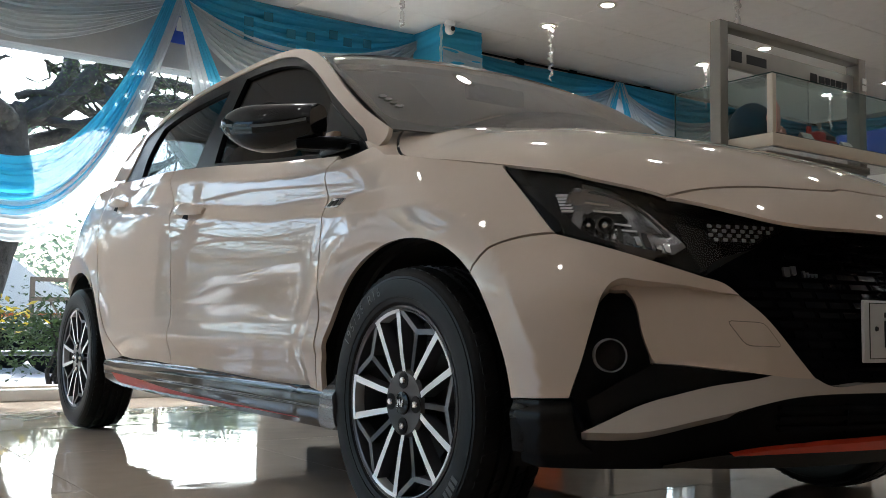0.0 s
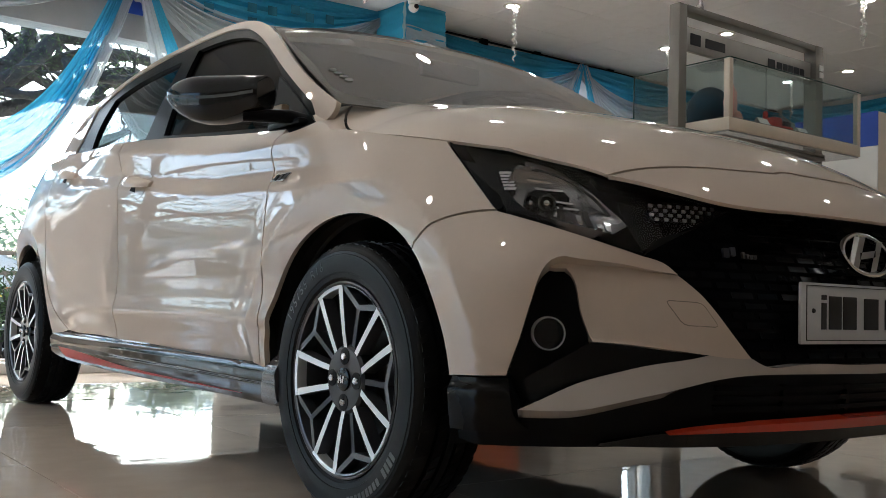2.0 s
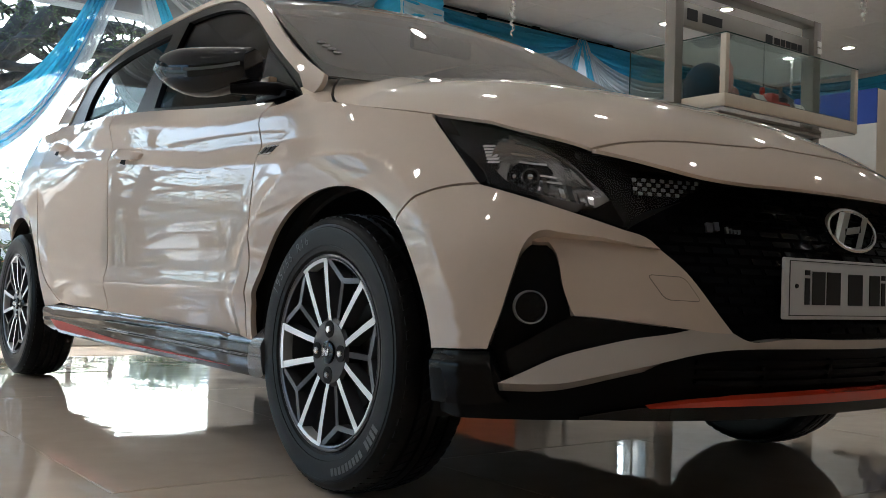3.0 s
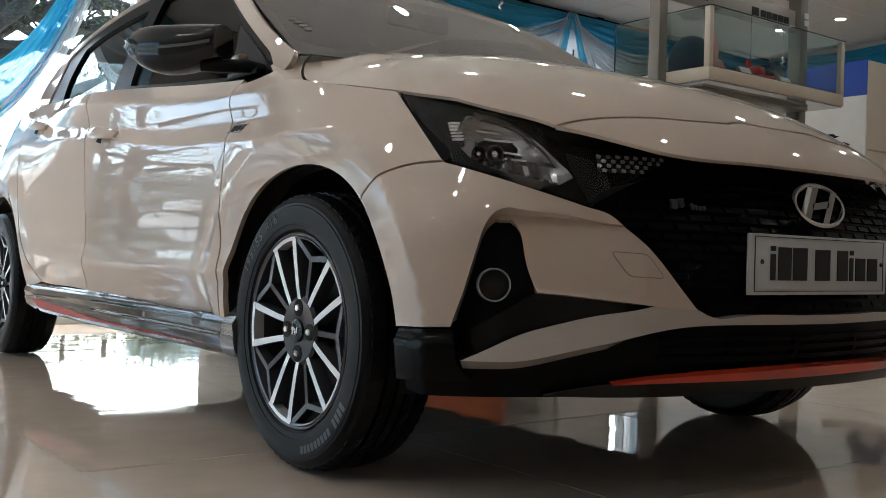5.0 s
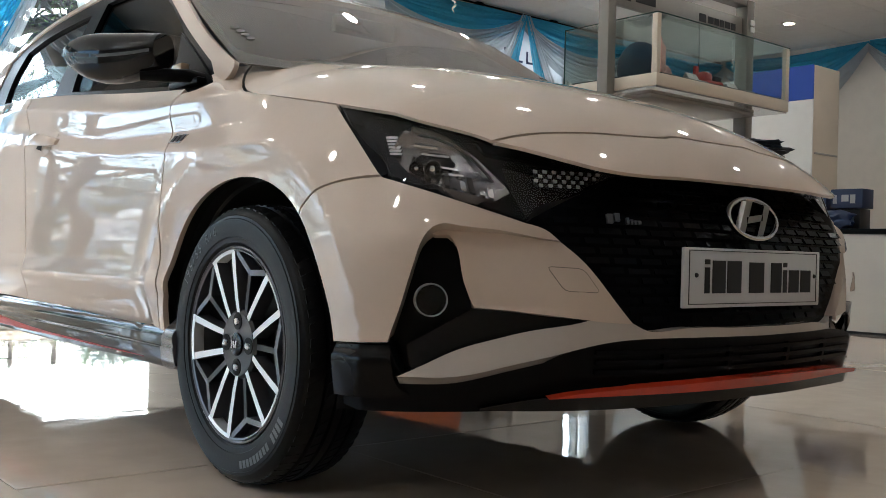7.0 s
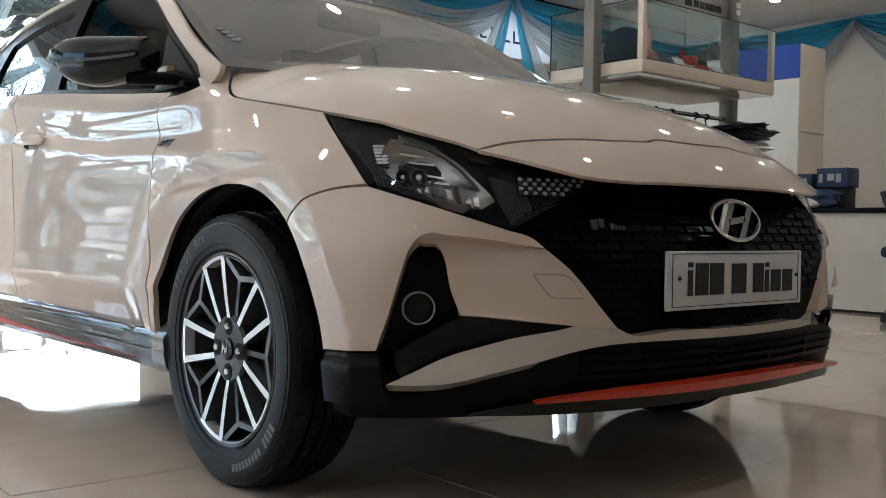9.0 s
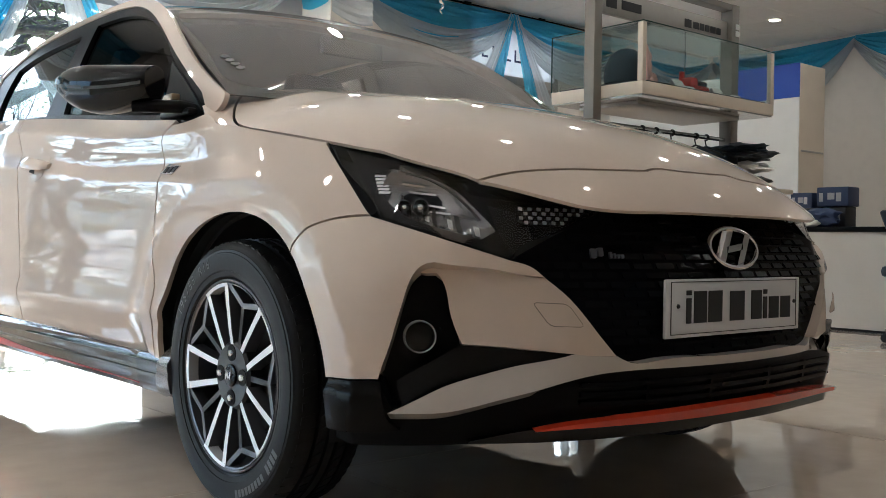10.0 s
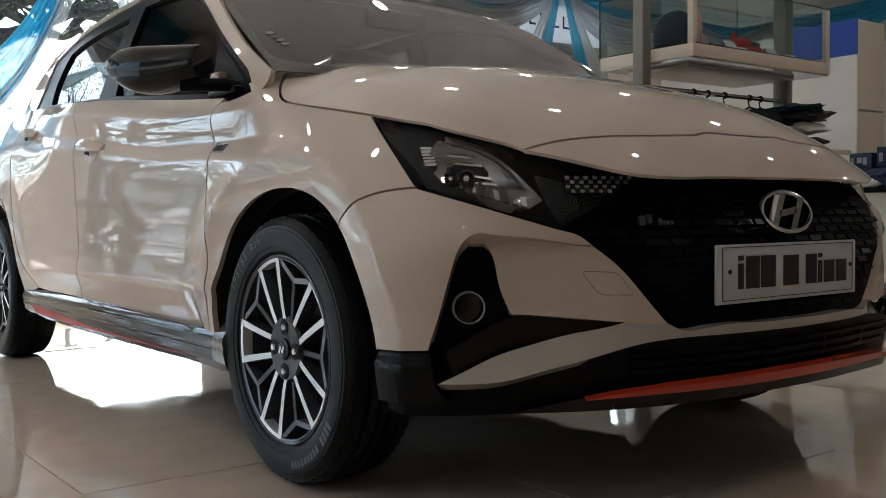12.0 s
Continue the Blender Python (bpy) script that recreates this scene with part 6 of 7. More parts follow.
# ---- display rack with a glass case ----
rack = thing("display_rack", "grey metal display frame with sign board and hanging rail", "display rack", at=(-1.34, 2.5, 0))
part("post", boxes((-0.033, 0.033, -0.63, -0.57, 0, 2.0), bevel=0.004), FRAME, rack)
part("post", boxes((-0.04, 0.04, 0.56, 0.63, 0, 2.0), bevel=0.004), FRAME, rack)
part("top_beam", boxes((-0.035, 0.035, -0.57, 0.56, 1.965, 2.0), bevel=0.003), FRAME, rack)
sign = part("sign_board", boxes((-0.012, 0.012, -0.549, 0.549, 1.775, 1.90), bevel=0.002), ALU, rack, "grey sign board with dark lettering bars")
part("base_plate", boxes((-0.25, 0.25, -0.64, 0.64, 0, 0.03), bevel=0.004), ALU, rack)
part("rail", tube([(0.0, -0.55, 1.22), (0.0, 0.55, 1.22)], 0.012), CHROME, rack, "round hanging rail")
part("mid_shelf", boxes((-0.2, 0.2, -0.55, 0.55, 0.55, 0.58), bevel=0.003), CREAM, rack)
for y0, y1, z0, z1 in ((-0.52, -0.44, 1.81, 1.868), (-0.40, -0.24, 1.815, 1.862), (0.14, 0.20, 1.81, 1.855), (0.22, 0.27, 1.813, 1.85), (0.28, 0.32, 1.813, 1.85), (0.33, 0.37, 1.813, 1.85), (0.38, 0.43, 1.813, 1.85), (0.44, 0.48, 1.813, 1.85)):
    part("sign_bar", boxes((0.0125, 0.015, y0, y1, z0, z1)), INK, sign, smooth=False)
for z in (1.87, 1.83):
    part("socket", boxes((0.05, 0.056, 0.575, 0.61, z - 0.015, z + 0.015)), WHITE, rack, smooth=False)
CASE_GLASS = glass("case_glass", (0.92, 0.96, 0.955), 0.02)
EDGE = material("glass_edge", (0.02, 0.06, 0.055), rough=0.15, grain=0.1, scale=40)
SHEEN = material("glossy_panel", (0.60, 0.59, 0.57), rough=0.08, metal=0.55, grain=0.04, scale=60)
case = thing("glass_case", "glass display case with cream frame on the display rack", "display case", at=(-1.05, 1.93, 1.30))
part("base", boxes((-0.60, 0.0, 0.0, 1.165, 0.038, 0.10), bevel=0.004), CREAM, case)
# added mirror-like plate, for the bright reflections in the glass below the base
part("light_box", boxes((-0.592, -0.008, 0.008, 1.157, 0.030, 0.0375)), SHEEN, case, "added glossy pale plate under the case", smooth=False)
part("rail", boxes((-0.52, -0.13, 0.13, 1.03, 0.012, 0.0295), bevel=0.003), ALU, case, "aluminium rail under the case")
part("liner", boxes((-0.57, -0.03, 0.03, 1.13, 0.1, 0.112)), INK, case, smooth=False)
part("corner_post", boxes((-0.034, 0.0, 0.0, 0.028, 0.1, 0.385), bevel=0.003), CREAM, case)
part("corner_post", boxes((-0.03, 0.0, 1.137, 1.165, 0.1, 0.385), bevel=0.003), CREAM, case)
for d in ((-0.006, -0.001, 0.04, 1.13, 0.1, 0.38), (-0.60, -0.05, 0.001, 0.006, 0.1, 0.38), (-0.60, -0.04, 1.159, 1.164, 0.1, 0.38), (-0.60, -0.595, 0.006, 1.159, 0.1, 0.38), (-0.60, 0.0, 0.0, 1.165, 0.381, 0.387)):
    part("pane", boxes(d), CASE_GLASS, case, smooth=False)
for d in ((-0.60, 0.0, -0.002, 0.003, 0.3875, 0.3915), (-0.003, 0.002, 0.0031, 1.165, 0.3875, 0.3915), (-0.603, -0.598, 0.003, 1.165, 0.3875, 0.3915), (-0.603, -0.598, -0.002, 0.003, 0.1, 0.3915), (-0.603, -0.598, 1.162, 1.167, 0.1, 0.3915)):
    part("glass_edge", boxes(d), EDGE, case, smooth=False)
BLUE_CAP = material("navy_fabric", (0.018, 0.03, 0.045), rough=0.8, grain=0.2, scale=300, bump=0.2)
TOY_RED = material("glossy_red", (0.45, 0.03, 0.02), rough=0.25, coat=0.5, grain=0.1, scale=30)
PINK = material("pink_plastic", (0.75, 0.42, 0.36), rough=0.4, grain=0.1, scale=50)
PAPER = material("card_paper", (0.72, 0.70, 0.65), rough=0.7, grain=0.04, scale=150)


def blob(name, label, cat, at, size, mat, seed, lump=0.25, n=2):
    """A soft irregular form."""
    rng = random.Random(seed)
    bm = bmesh.new()
    bmesh.ops.create_icosphere(bm, subdivisions=n + 1, radius=1.0)
    off = Vector((rng.random() * 9, rng.random() * 9, rng.random() * 9))
    for v in bm.verts:
        k = 1 + lump * noise.noise(v.co * 1.7 + off) + lump * 0.5 * noise.noise(v.co * 4 + off)
        v.co = Vector((v.co.x * size[0] * k, v.co.y * size[1] * k, max(v.co.z * k, -0.97) * size[2] + size[2] * 0.97))
    ob = part(name, bm, mat)
    ob.location = at
    return tagged(ob, label, cat)


def cap(at, r):
    ob = thing("baseball_cap", "navy fabric cap on show in the glass case", "cap", at=at)
    part("crown", lathe([(0.0, r * 1.95)] + [(r * math.sin(a), r * 0.75 + r * 1.2 * math.cos(a)) for a in np.linspace(0.15, 1.9, 12)], 28), BLUE_CAP, ob)
    bm = lathe([(r * 0.6, r * 0.28), (r * 1.45, r * 0.2), (r * 1.45, r * 0.17), (r * 0.6, r * 0.22)], 28, closed=True)
    bmesh.ops.delete(bm, geom=[f for f in bm.faces if f.calc_center_median().x < 0.2 * r], context="FACES")
    part("visor", bm, BLUE_CAP, ob)
    return ob


cap((-1.40, 2.235, 1.412), 0.118)
cap((-1.50, 2.46, 1.412), 0.085)
red = thing("red_model", "shiny red model figure on show in the glass case", "model", at=(-1.30, 2.70, 1.412))
part("body", boxes((-0.05, 0.05, -0.085, 0.085, 0.02, 0.075), bevel=0.02), TOY_RED, red)
part("head", boxes((-0.045, 0.045, -0.095, -0.015, 0.055, 0.115), bevel=0.02), TOY_RED, red)
part("ear", boxes((-0.04, -0.02, -0.09, -0.06, 0.10, 0.15), bevel=0.006), TOY_RED, red)
part("roof", boxes((-0.04, 0.04, 0.0, 0.07, 0.07, 0.10), bevel=0.012), INK, red)
for y in (-0.05, 0.05):
    part("wheel", lathe([(0.0, 0.045), (0.022, 0.045), (0.024, 0.052), (0.0, 0.054)], 16, "x", (0, y, 0.024)), INK, red)
# folded cards, more of them added to brighten the inside of the case
for k, (x, y) in enumerate(((-1.26, 2.29), (-1.20, 2.46), (-1.22, 2.88), (-1.20, 3.0), (-1.20, 2.56), (-1.36, 2.50), (-1.44, 2.90), (-1.12, 2.34), (-1.14, 2.72))):
    ob = thing("price_card", "small folded white card in the glass case", "card", "cards in the glass case", at=(x, y, 1.412))
    bm = bmesh.new()
    vs = [bm.verts.new(c) for c in ((0.0, -0.045, 0), (0, 0.045, 0), (-0.035, 0.045, 0.05), (-0.035, -0.045, 0.05), (-0.07, 0.045, 0), (-0.07, -0.045, 0))]
    bm.faces.new(vs[:4])
    bm.faces.new((vs[3], vs[2], vs[4], vs[5]))
    part("leaf", bm, PAPER, ob, smooth=False)
blob("pink_ornament", "pale pink ornament in the glass case", "ornament", (-1.22, 2.20, 1.412), (0.035, 0.045, 0.045), PINK, 5, 0.35)
blob("pink_ornament", "pale pink ornament in the glass case", "ornament", (-1.16, 2.09, 1.412), (0.028, 0.034, 0.095), PINK, 6, 0.45)
blob("dark_keycase", "small dark leather key case in the glass case", "key case", (-1.24, 2.37, 1.412), (0.03, 0.035, 0.022), INK, 7, 0.2)
blob("dark_keycase", "small dark leather key case in the glass case", "key case", (-1.24, 2.93, 1.412), (0.03, 0.035, 0.022), INK, 8, 0.2)
# hangers and shirts
for k, y in enumerate((2.30, 2.42, 2.56, 2.78, 2.88)):
    ob = thing("coat_hanger", "black hanger with a dark shirt on the rail", "hanger", "hangers on the rail", at=(-1.34, y, 1.22))
    part("hook", tube([(0.016 * math.cos(a), 0.0, 0.016 * math.sin(a)) for a in np.linspace(-2.2, 3.2, 16)][::-1] + [(0.0, 0, -0.05)], 0.004, 6), INK, ob)
    part("arms", tube([(-0.19, 0, -0.12), (0.0, 0, -0.05), (0.19, 0, -0.12)], 0.006, 6), INK, ob)
    bm = sheet((-0.20, 0.0, -0.12), (-0.2, 0.02, -0.62), (0.20, 0.0, -0.12), (0.2, 0.02, -0.62), -0.06, 0.01, (0, 1, 0), folds=1, amp=0.02, seed=200 + k, nu=14, nv=14)
    part("shirt", bm, (BLUE_CAP, INK, WHITE, BLUE_CAP, INK)[k], ob)
for k, (z, w) in enumerate(((1.10, 0.20), (1.14, 0.17), (1.03, 0.2), (0.96, 0.19))):
    blob("folded_garment", "crumpled dark garment stacked on the display rack", "garment", (-1.20, 3.0, z - 0.02), (0.17, w * 0.7, 0.034), (INK, BLUE_CAP, WHITE, INK)[k], 300 + k, 0.5)
part("garment_shelf", boxes((-0.12, 0.38, 0.36, 0.66, 0.90, 0.925), bevel=0.003), CREAM, rack)

# ---- desk, cabinet, screen, chair ----
DESK_WHITE = material("white_laminate", (0.66, 0.62, 0.56), rough=0.45, grain=0.03, scale=40, wear=0.05)
desk = thing("service_desk", "long pale service desk with a black top", "desk", at=(0, 0, 0))
part("front", boxes((-2.28, 2.6, 5.05, 5.08, 0.02, 0.725)), DESK_WHITE, desk, smooth=False)
part("side", boxes((-2.28, -2.24, 5.081, 5.55, 0.02, 0.725)), DESK_WHITE, desk, smooth=False)
part("plinth", boxes((-2.24, 2.6, 5.09, 5.2, 0.0, 0.02)), INK, desk, smooth=False)
part("top", boxes((-2.30, 2.65, 5.02, 5.58, 0.727, 0.765), bevel=0.004), BLACK_TRIM, desk, "black desk top")
part("ledge", boxes((-1.55, 2.6, 5.45, 5.75, 0.767, 0.86), bevel=0.006), CREAM, desk)
BLUE = material("blue_board", (0.02, 0.07, 0.42), rough=0.45, grain=0.05, scale=60)
cab = thing("tall_cabinet", "tall white and blue storage cabinet with grey side", "cabinet", at=(-2.32, 5.6, 0))
part("body", boxes((-0.75, 0.0, 0.0, 0.40, 0.0, 2.13), bevel=0.004), CREAM, cab)
part("front_panel", boxes((-0.75, -0.002, -0.012, -0.002, 0.02, 1.847)), WHITE, cab, smooth=False)
part("blue_panel", boxes((-0.75, -0.002, -0.012, -0.002, 1.85, 2.13)), BLUE, cab, smooth=False)
part("shelf_strip", boxes((0.001, 0.006, 0.02, 0.38, 1.40, 1.415)), ALU, cab, smooth=False)
setting("partition", boxes((-4.80, -3.12, 6.15, 6.21, 0.0, 2.2), bevel=0.004), WHITE, "pale grey office partition behind the display rack", "partition")
tv = thing("wall_screen", "black flat screen mounted on the wall", "screen", at=(-2.3, 8.1, 1.68))
part("case", boxes((-0.45, 0.45, 0.02, 0.09, -0.52, 0.52), bevel=0.01), BLACK_TRIM, tv)
part("panel", boxes((-0.43, 0.43, 0.012, 0.0195, -0.50, 0.50)), BLACK_GLOSS, tv, smooth=False)
chair = thing("office_chair", "dark blue office chair with chrome swivel base", "chair", at=(-0.80, 4.62, 0))
LEATHER = material("dark_blue_vinyl", (0.016, 0.028, 0.042), rough=0.4, grain=0.15, scale=200, bump=0.1)
part("seat", boxes((-0.25, 0.25, -0.25, 0.25, 0.42, 0.50), bevel=0.035), LEATHER, chair)
bk = boxes((-0.38, 0.10, -0.03, 0.03, 0.45, 0.865), bevel=0.028)
for v in bk.verts:
    v.co = Vector((v.co.x + (0.865 - v.co.z) * (0.34 if v.co.x < -0.1 else -0.1), v.co.y - 0.02 + (0.865 - v.co.z) * 0.12 + 0.6 * (v.co.x + 0.14) ** 2, v.co.z))
part("backrest", bk, LEATHER, chair)
part("column", lathe([(0.0, 0.09), (0.03, 0.09), (0.025, 0.42), (0.0, 0.42)], 16), CHROME, chair)
for k in range(5):
    a = radians(72 * k + 217)
    part("leg", tube([(0, 0, 0.10), (0.29 * math.cos(a), 0.29 * math.sin(a), 0.075)], [0.022, 0.014], 8), CHROME, chair)
    part("castor", lathe([(0.0, -0.015), (0.028, -0.015), (0.028, 0.015), (0.0, 0.015)], 14, "y", (0.29 * math.cos(a), 0.29 * math.sin(a), 0.028)), INK, chair)
BOXBLUE = material("blue_carton", (0.012, 0.028, 0.085), rough=0.5, grain=0.15, scale=60)
GREYTAG = material("grey_label", (0.35, 0.35, 0.36), rough=0.6, grain=0.1, scale=90)
for k, (x, y, z, sx, sy, sz, m) in enumerate(((-2.04, 5.25, 0.766, 0.26, 0.18, 0.145, INK), (-1.80, 5.27, 0.766, 0.20, 0.16, 0.155, INK), (-2.045, 5.24, 0.912, 0.18, 0.16, 0.118, BOXBLUE), (-1.79, 5.24, 0.922, 0.25, 0.17, 0.145, BOXBLUE))):
    ob = thing("carton", "dark blue accessory carton stacked on the desk", "carton", "cartons on the desk", at=(x, y, z))
    part("box", boxes((-sx / 2, sx / 2, -sy / 2, sy / 2, 0, sz), bevel=0.006), m, ob)
    for j in range(3):
        part("label_bar", boxes((-sx * 0.42 + j * sx * 0.27, -sx * 0.42 + j * sx * 0.27 + sx * (0.12, 0.22, 0.16)[j], -sy / 2 - 0.003, -sy / 2 - 0.0005, sz * (0.25 + 0.1 * (j % 2)), sz * 0.7)), GREYTAG, ob, smooth=False)
blob("blue_pouch", "crumpled blue plastic pouch on the desk", "pouch", (-1.86, 5.12, 0.766), (0.16, 0.06, 0.070), BOXBLUE, 401, 0.5)
blob("white_paper", "crumpled white paper on the desk", "paper", (-1.93, 5.06, 0.766), (0.09, 0.03, 0.035), PAPER, 402, 0.5)

# poster board by the window, seen mirrored in the floor
board = thing("poster_board", "white information board with grey text bars by the window", "poster board", at=(-4.72, 1.03, 0))
part("panel", boxes((-0.02, 0.0, 0.0, 1.3, 0.02, 1.25), bevel=0.003), WHITE, board)
part("foot", boxes((-0.15, 0.12, 0.3, 0.36, 0.0, 0.02)), ALU, board, smooth=False)
part("foot", boxes((-0.15, 0.12, 0.95, 1.01, 0.0, 0.02)), ALU, board, smooth=False)
GREY_INK = material("grey_ink", (0.22, 0.22, 0.24), rough=0.6)
rng = random.Random(77)
for k in range(20):
    z = 0.08 + k * 0.056
    thick = 0.030 if k % 6 == 4 else 0.015
    for y0 in (0.06, 0.70):
        part("text_bar", boxes((0.0005, 0.002, y0, y0 + (0.52 if k % 6 == 4 else rng.uniform(0.2, 0.5)), z, z + thick)), GREY_INK, board, smooth=False)
ORANGE = material("orange_board", (0.45, 0.10, 0.02), rough=0.5, grain=0.05, scale=60)
ob = tagged(part("orange_partition", boxes((-4.86, -4.78, 2.95, 4.0, 0, 1.25), bevel=0.004), ORANGE), "orange partition board by the wall", "partition")

shelf = thing("steel_shelf", "grey steel shelf with dark boxes by the wall", "shelf", at=(-4.9, 4.3, 0))
for z in (0.15, 0.55, 0.95):
    part("board", boxes((-0.05, 0.25, -0.22, 0.22, z, z + 0.03)), ALU, shelf, smooth=False)
for x in (-0.05, 0.22):
    for y in (-0.22, 0.19):
        part("upright", boxes((x, x + 0.03, y, y + 0.03, 0, 1.3)), ALU, shelf, smooth=False)
part("bin", boxes((-0.02, 0.22, -0.15, 0.15, 0.59, 0.80), bevel=0.01), INK, shelf)

PATCH = material("dark_cutout", (0.02, 0.16, 0.25), rough=0.8)
cut = [o for o in bpy.data.objects if o.name.startswith("valance_cloth")][2]
for y, z in ((0.933, 2.684), (0.936, 2.582), (1.281, 2.655), (1.285, 2.545), (1.45, 2.664), (1.776, 2.678), (1.957, 2.697), (1.091, 2.749), (1.647, 2.714)):
    part("cut_out", boxes((XW + 0.036, XW + 0.038, y - 0.035, y + 0.04, z - 0.035, z + 0.035)), PATCH, cut, smooth=False)

sign_b = thing("hanging_sign", "dark blue sign board hanging behind the cloth knot", "sign", at=(-4.985, 0.44, 2.40))
part("board", boxes((-0.01, 0.01, -0.065, 0.075, 0.050, 0.40), bevel=0.009), BLUE, sign_b)
part("mark", boxes((0.0105, 0.012, -0.02, 0.04, 0.14, 0.24)), WHITE, sign_b, "plain white mark", smooth=False)


# ---- the street outside ----
GROUND = material("street_ground", (0.44, 0.43, 0.41), rough=0.9, grain=0.2, scale=6, wear=0.2)
bm = bmesh.new()
bmesh.ops.create_grid(bm, x_segments=1, y_segments=1, size=400)
for v in bm.verts:
    v.co.z = -0.16
g = part("ground", bm, GROUND, None, smooth=False)
tagged(g, "dusty pale street ground outside the showroom", "ground", kind="structure")
BARK = material("tree_bark", (0.050, 0.042, 0.036), rough=0.95, grain=0.6, scale=11, bump=0.9, wear=0.4)
for n in BARK.node_tree.nodes:  # coarse ridges
    if n.type == "BUMP":
        n.inputs["Distance"].default_value = 0.06
LEAF = cloth("leaf_green", (0.06, 0.09, 0.03), 0.35)
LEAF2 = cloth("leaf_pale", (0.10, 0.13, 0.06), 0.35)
YELLOW = cloth("leaf_yellow", (0.62, 0.45, 0.05), 0.4)


def leaves(bm, centre, spread, n, size, rng):
    for _ in range(n):
        d = Vector((rng.gauss(0, 1), rng.gauss(0, 1), rng.gauss(0, 0.8)))
        c = Vector(centre) + Vector((d.x * spread[0], d.y * spread[1], d.z * spread[2]))
        a, b = rng.uniform(0, 6.28), rng.uniform(-0.9, 0.9)
        u = Vector((math.cos(a), math.sin(a), b)).normalized()
        v = u.cross(Vector((rng.uniform(-1, 1), rng.uniform(-1, 1), 1))).normalized()
        s = size * rng.uniform(0.6, 1.3)
        q = [c - u * s, c + v * s * 0.38 - u * 0.2 * s, c + u * s, c - v * s * 0.38 - u * 0.2 * s]
        bm.faces.new([bm.verts.new(p) for p in q])


def limb(bm, a, b, r0, r1, rng, kink=0.15, n=8):
    a, b = Vector(a), Vector(b)
    pts, ph = [], [rng.uniform(0, 6.28) for _ in range(3)]
    for i in range(n + 1):
        t = i / n
        w = Vector((math.sin(7 * t + ph[0]), math.sin(6 * t + ph[1]), 0.7 * math.sin(8 * t + ph[2]))) * kink * math.sin(math.pi * t) * 0.35
        pts.append(a.lerp(b, t) + w)
    tube(pts, [(r0 + (r1 - r0) * i / n) * (1 + 0.14 * math.sin(i * 1.9 + ph[0])) for i in range(n + 1)], 12, bm=bm)
    return pts


def tree(at, height, r, limbs, crown_n, seed, leaf=0.05, mat=None, lean=0.0):
    rng = random.Random(seed)
    ob = thing("street_tree", "old street tree with dark gnarled trunk and sparse green leaves", "tree", "street trees", at=at)
    bm, cr = bmesh.new(), bmesh.new()
    limb(bm, (0, 0, -0.2), (0.1, lean * height * 0.66, height * 0.66), r, r * 0.85, rng, 0.3)
    for a, e, ln, z, fat in limbs:
        p0 = Vector((0.05, 0.02 + lean * z, z))
        p1 = p0 + Vector((math.cos(a) * math.cos(e), math.sin(a) * math.cos(e), math.sin(e))) * ln
        pts = limb(bm, p0, p1, r * fat, r * 0.2, rng, 0.8, 12)
        for k in range(7):
            q = pts[rng.randint(4, 12)]
            tip = q + Vector((rng.uniform(-1, 1), rng.uniform(-1, 1), rng.uniform(-0.4, 1))) * ln * 0.35
            tp = limb(bm, q, tip, r * 0.12, r * 0.03, rng, 0.6, 6)
            for m in range(3):
                leaves(cr, tp[rng.randint(2, 6)], (0.35, 0.35, 0.25), crown_n, leaf, rng)
    bmesh.ops.subdivide_edges(bm, edges=bm.edges[:], cuts=1, use_grid_fill=True)
    bm.normal_update()
    for v in bm.verts:
        q = v.co * 3.2
        k = noise.noise(Vector((q.x, q.y, q.z * 0.45))) + 0.6 * noise.noise(Vector((q.x, q.y, q.z * 0.4)) * 3.1) + 0.35 * noise.noise(v.co * 22)
        v.co += v.normal * k * 0.13 * r
    part("trunk", bm, BARK, ob, "dark gnarled bark")
    part("crown", cr, mat or LEAF, ob, "sparse small leaves")
    return ob


tree((-9.0, -0.12, -0.16), 4.2, 0.21, [(1.57, 0.22, 2.6, 2.75, 0.55), (1.2, 0.55, 2.8, 2.6, 0.45), (1.45, 0.9, 2.2, 2.7, 0.4), (-1.2, 0.5, 3.2, 2.5, 0.6), (2.2, 0.8, 3.0, 2.6, 0.5), (-0.4, 0.7, 2.6, 2.5, 0.5), (1.75, 0.35, 3.2, 2.4, 0.4),
      (1.0, 0.1, 1.8, 2.7, 0.25), (1.9, 0.05, 2.2, 2.9, 0.22)], 70, 11, 0.018, LEAF, 0.09)
BRANCHES = [(0.3, 0.6, 4.2, 2.6, 0.5), (1.7, 0.5, 4.2, 3.0, 0.5), (-1.5, 0.5, 4.0, 2.4, 0.5), (3.4, 0.6, 4.0, 3.2, 0.5), (1.0, 0.2, 3.4, 2.2, 0.4), (-0.8, 0.15, 3.4, 2.0, 0.4)]
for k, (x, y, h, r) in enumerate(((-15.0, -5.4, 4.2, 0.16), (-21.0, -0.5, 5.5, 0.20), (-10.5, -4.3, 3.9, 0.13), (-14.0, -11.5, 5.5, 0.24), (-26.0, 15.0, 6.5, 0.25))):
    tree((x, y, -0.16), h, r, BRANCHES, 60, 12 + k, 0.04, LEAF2)


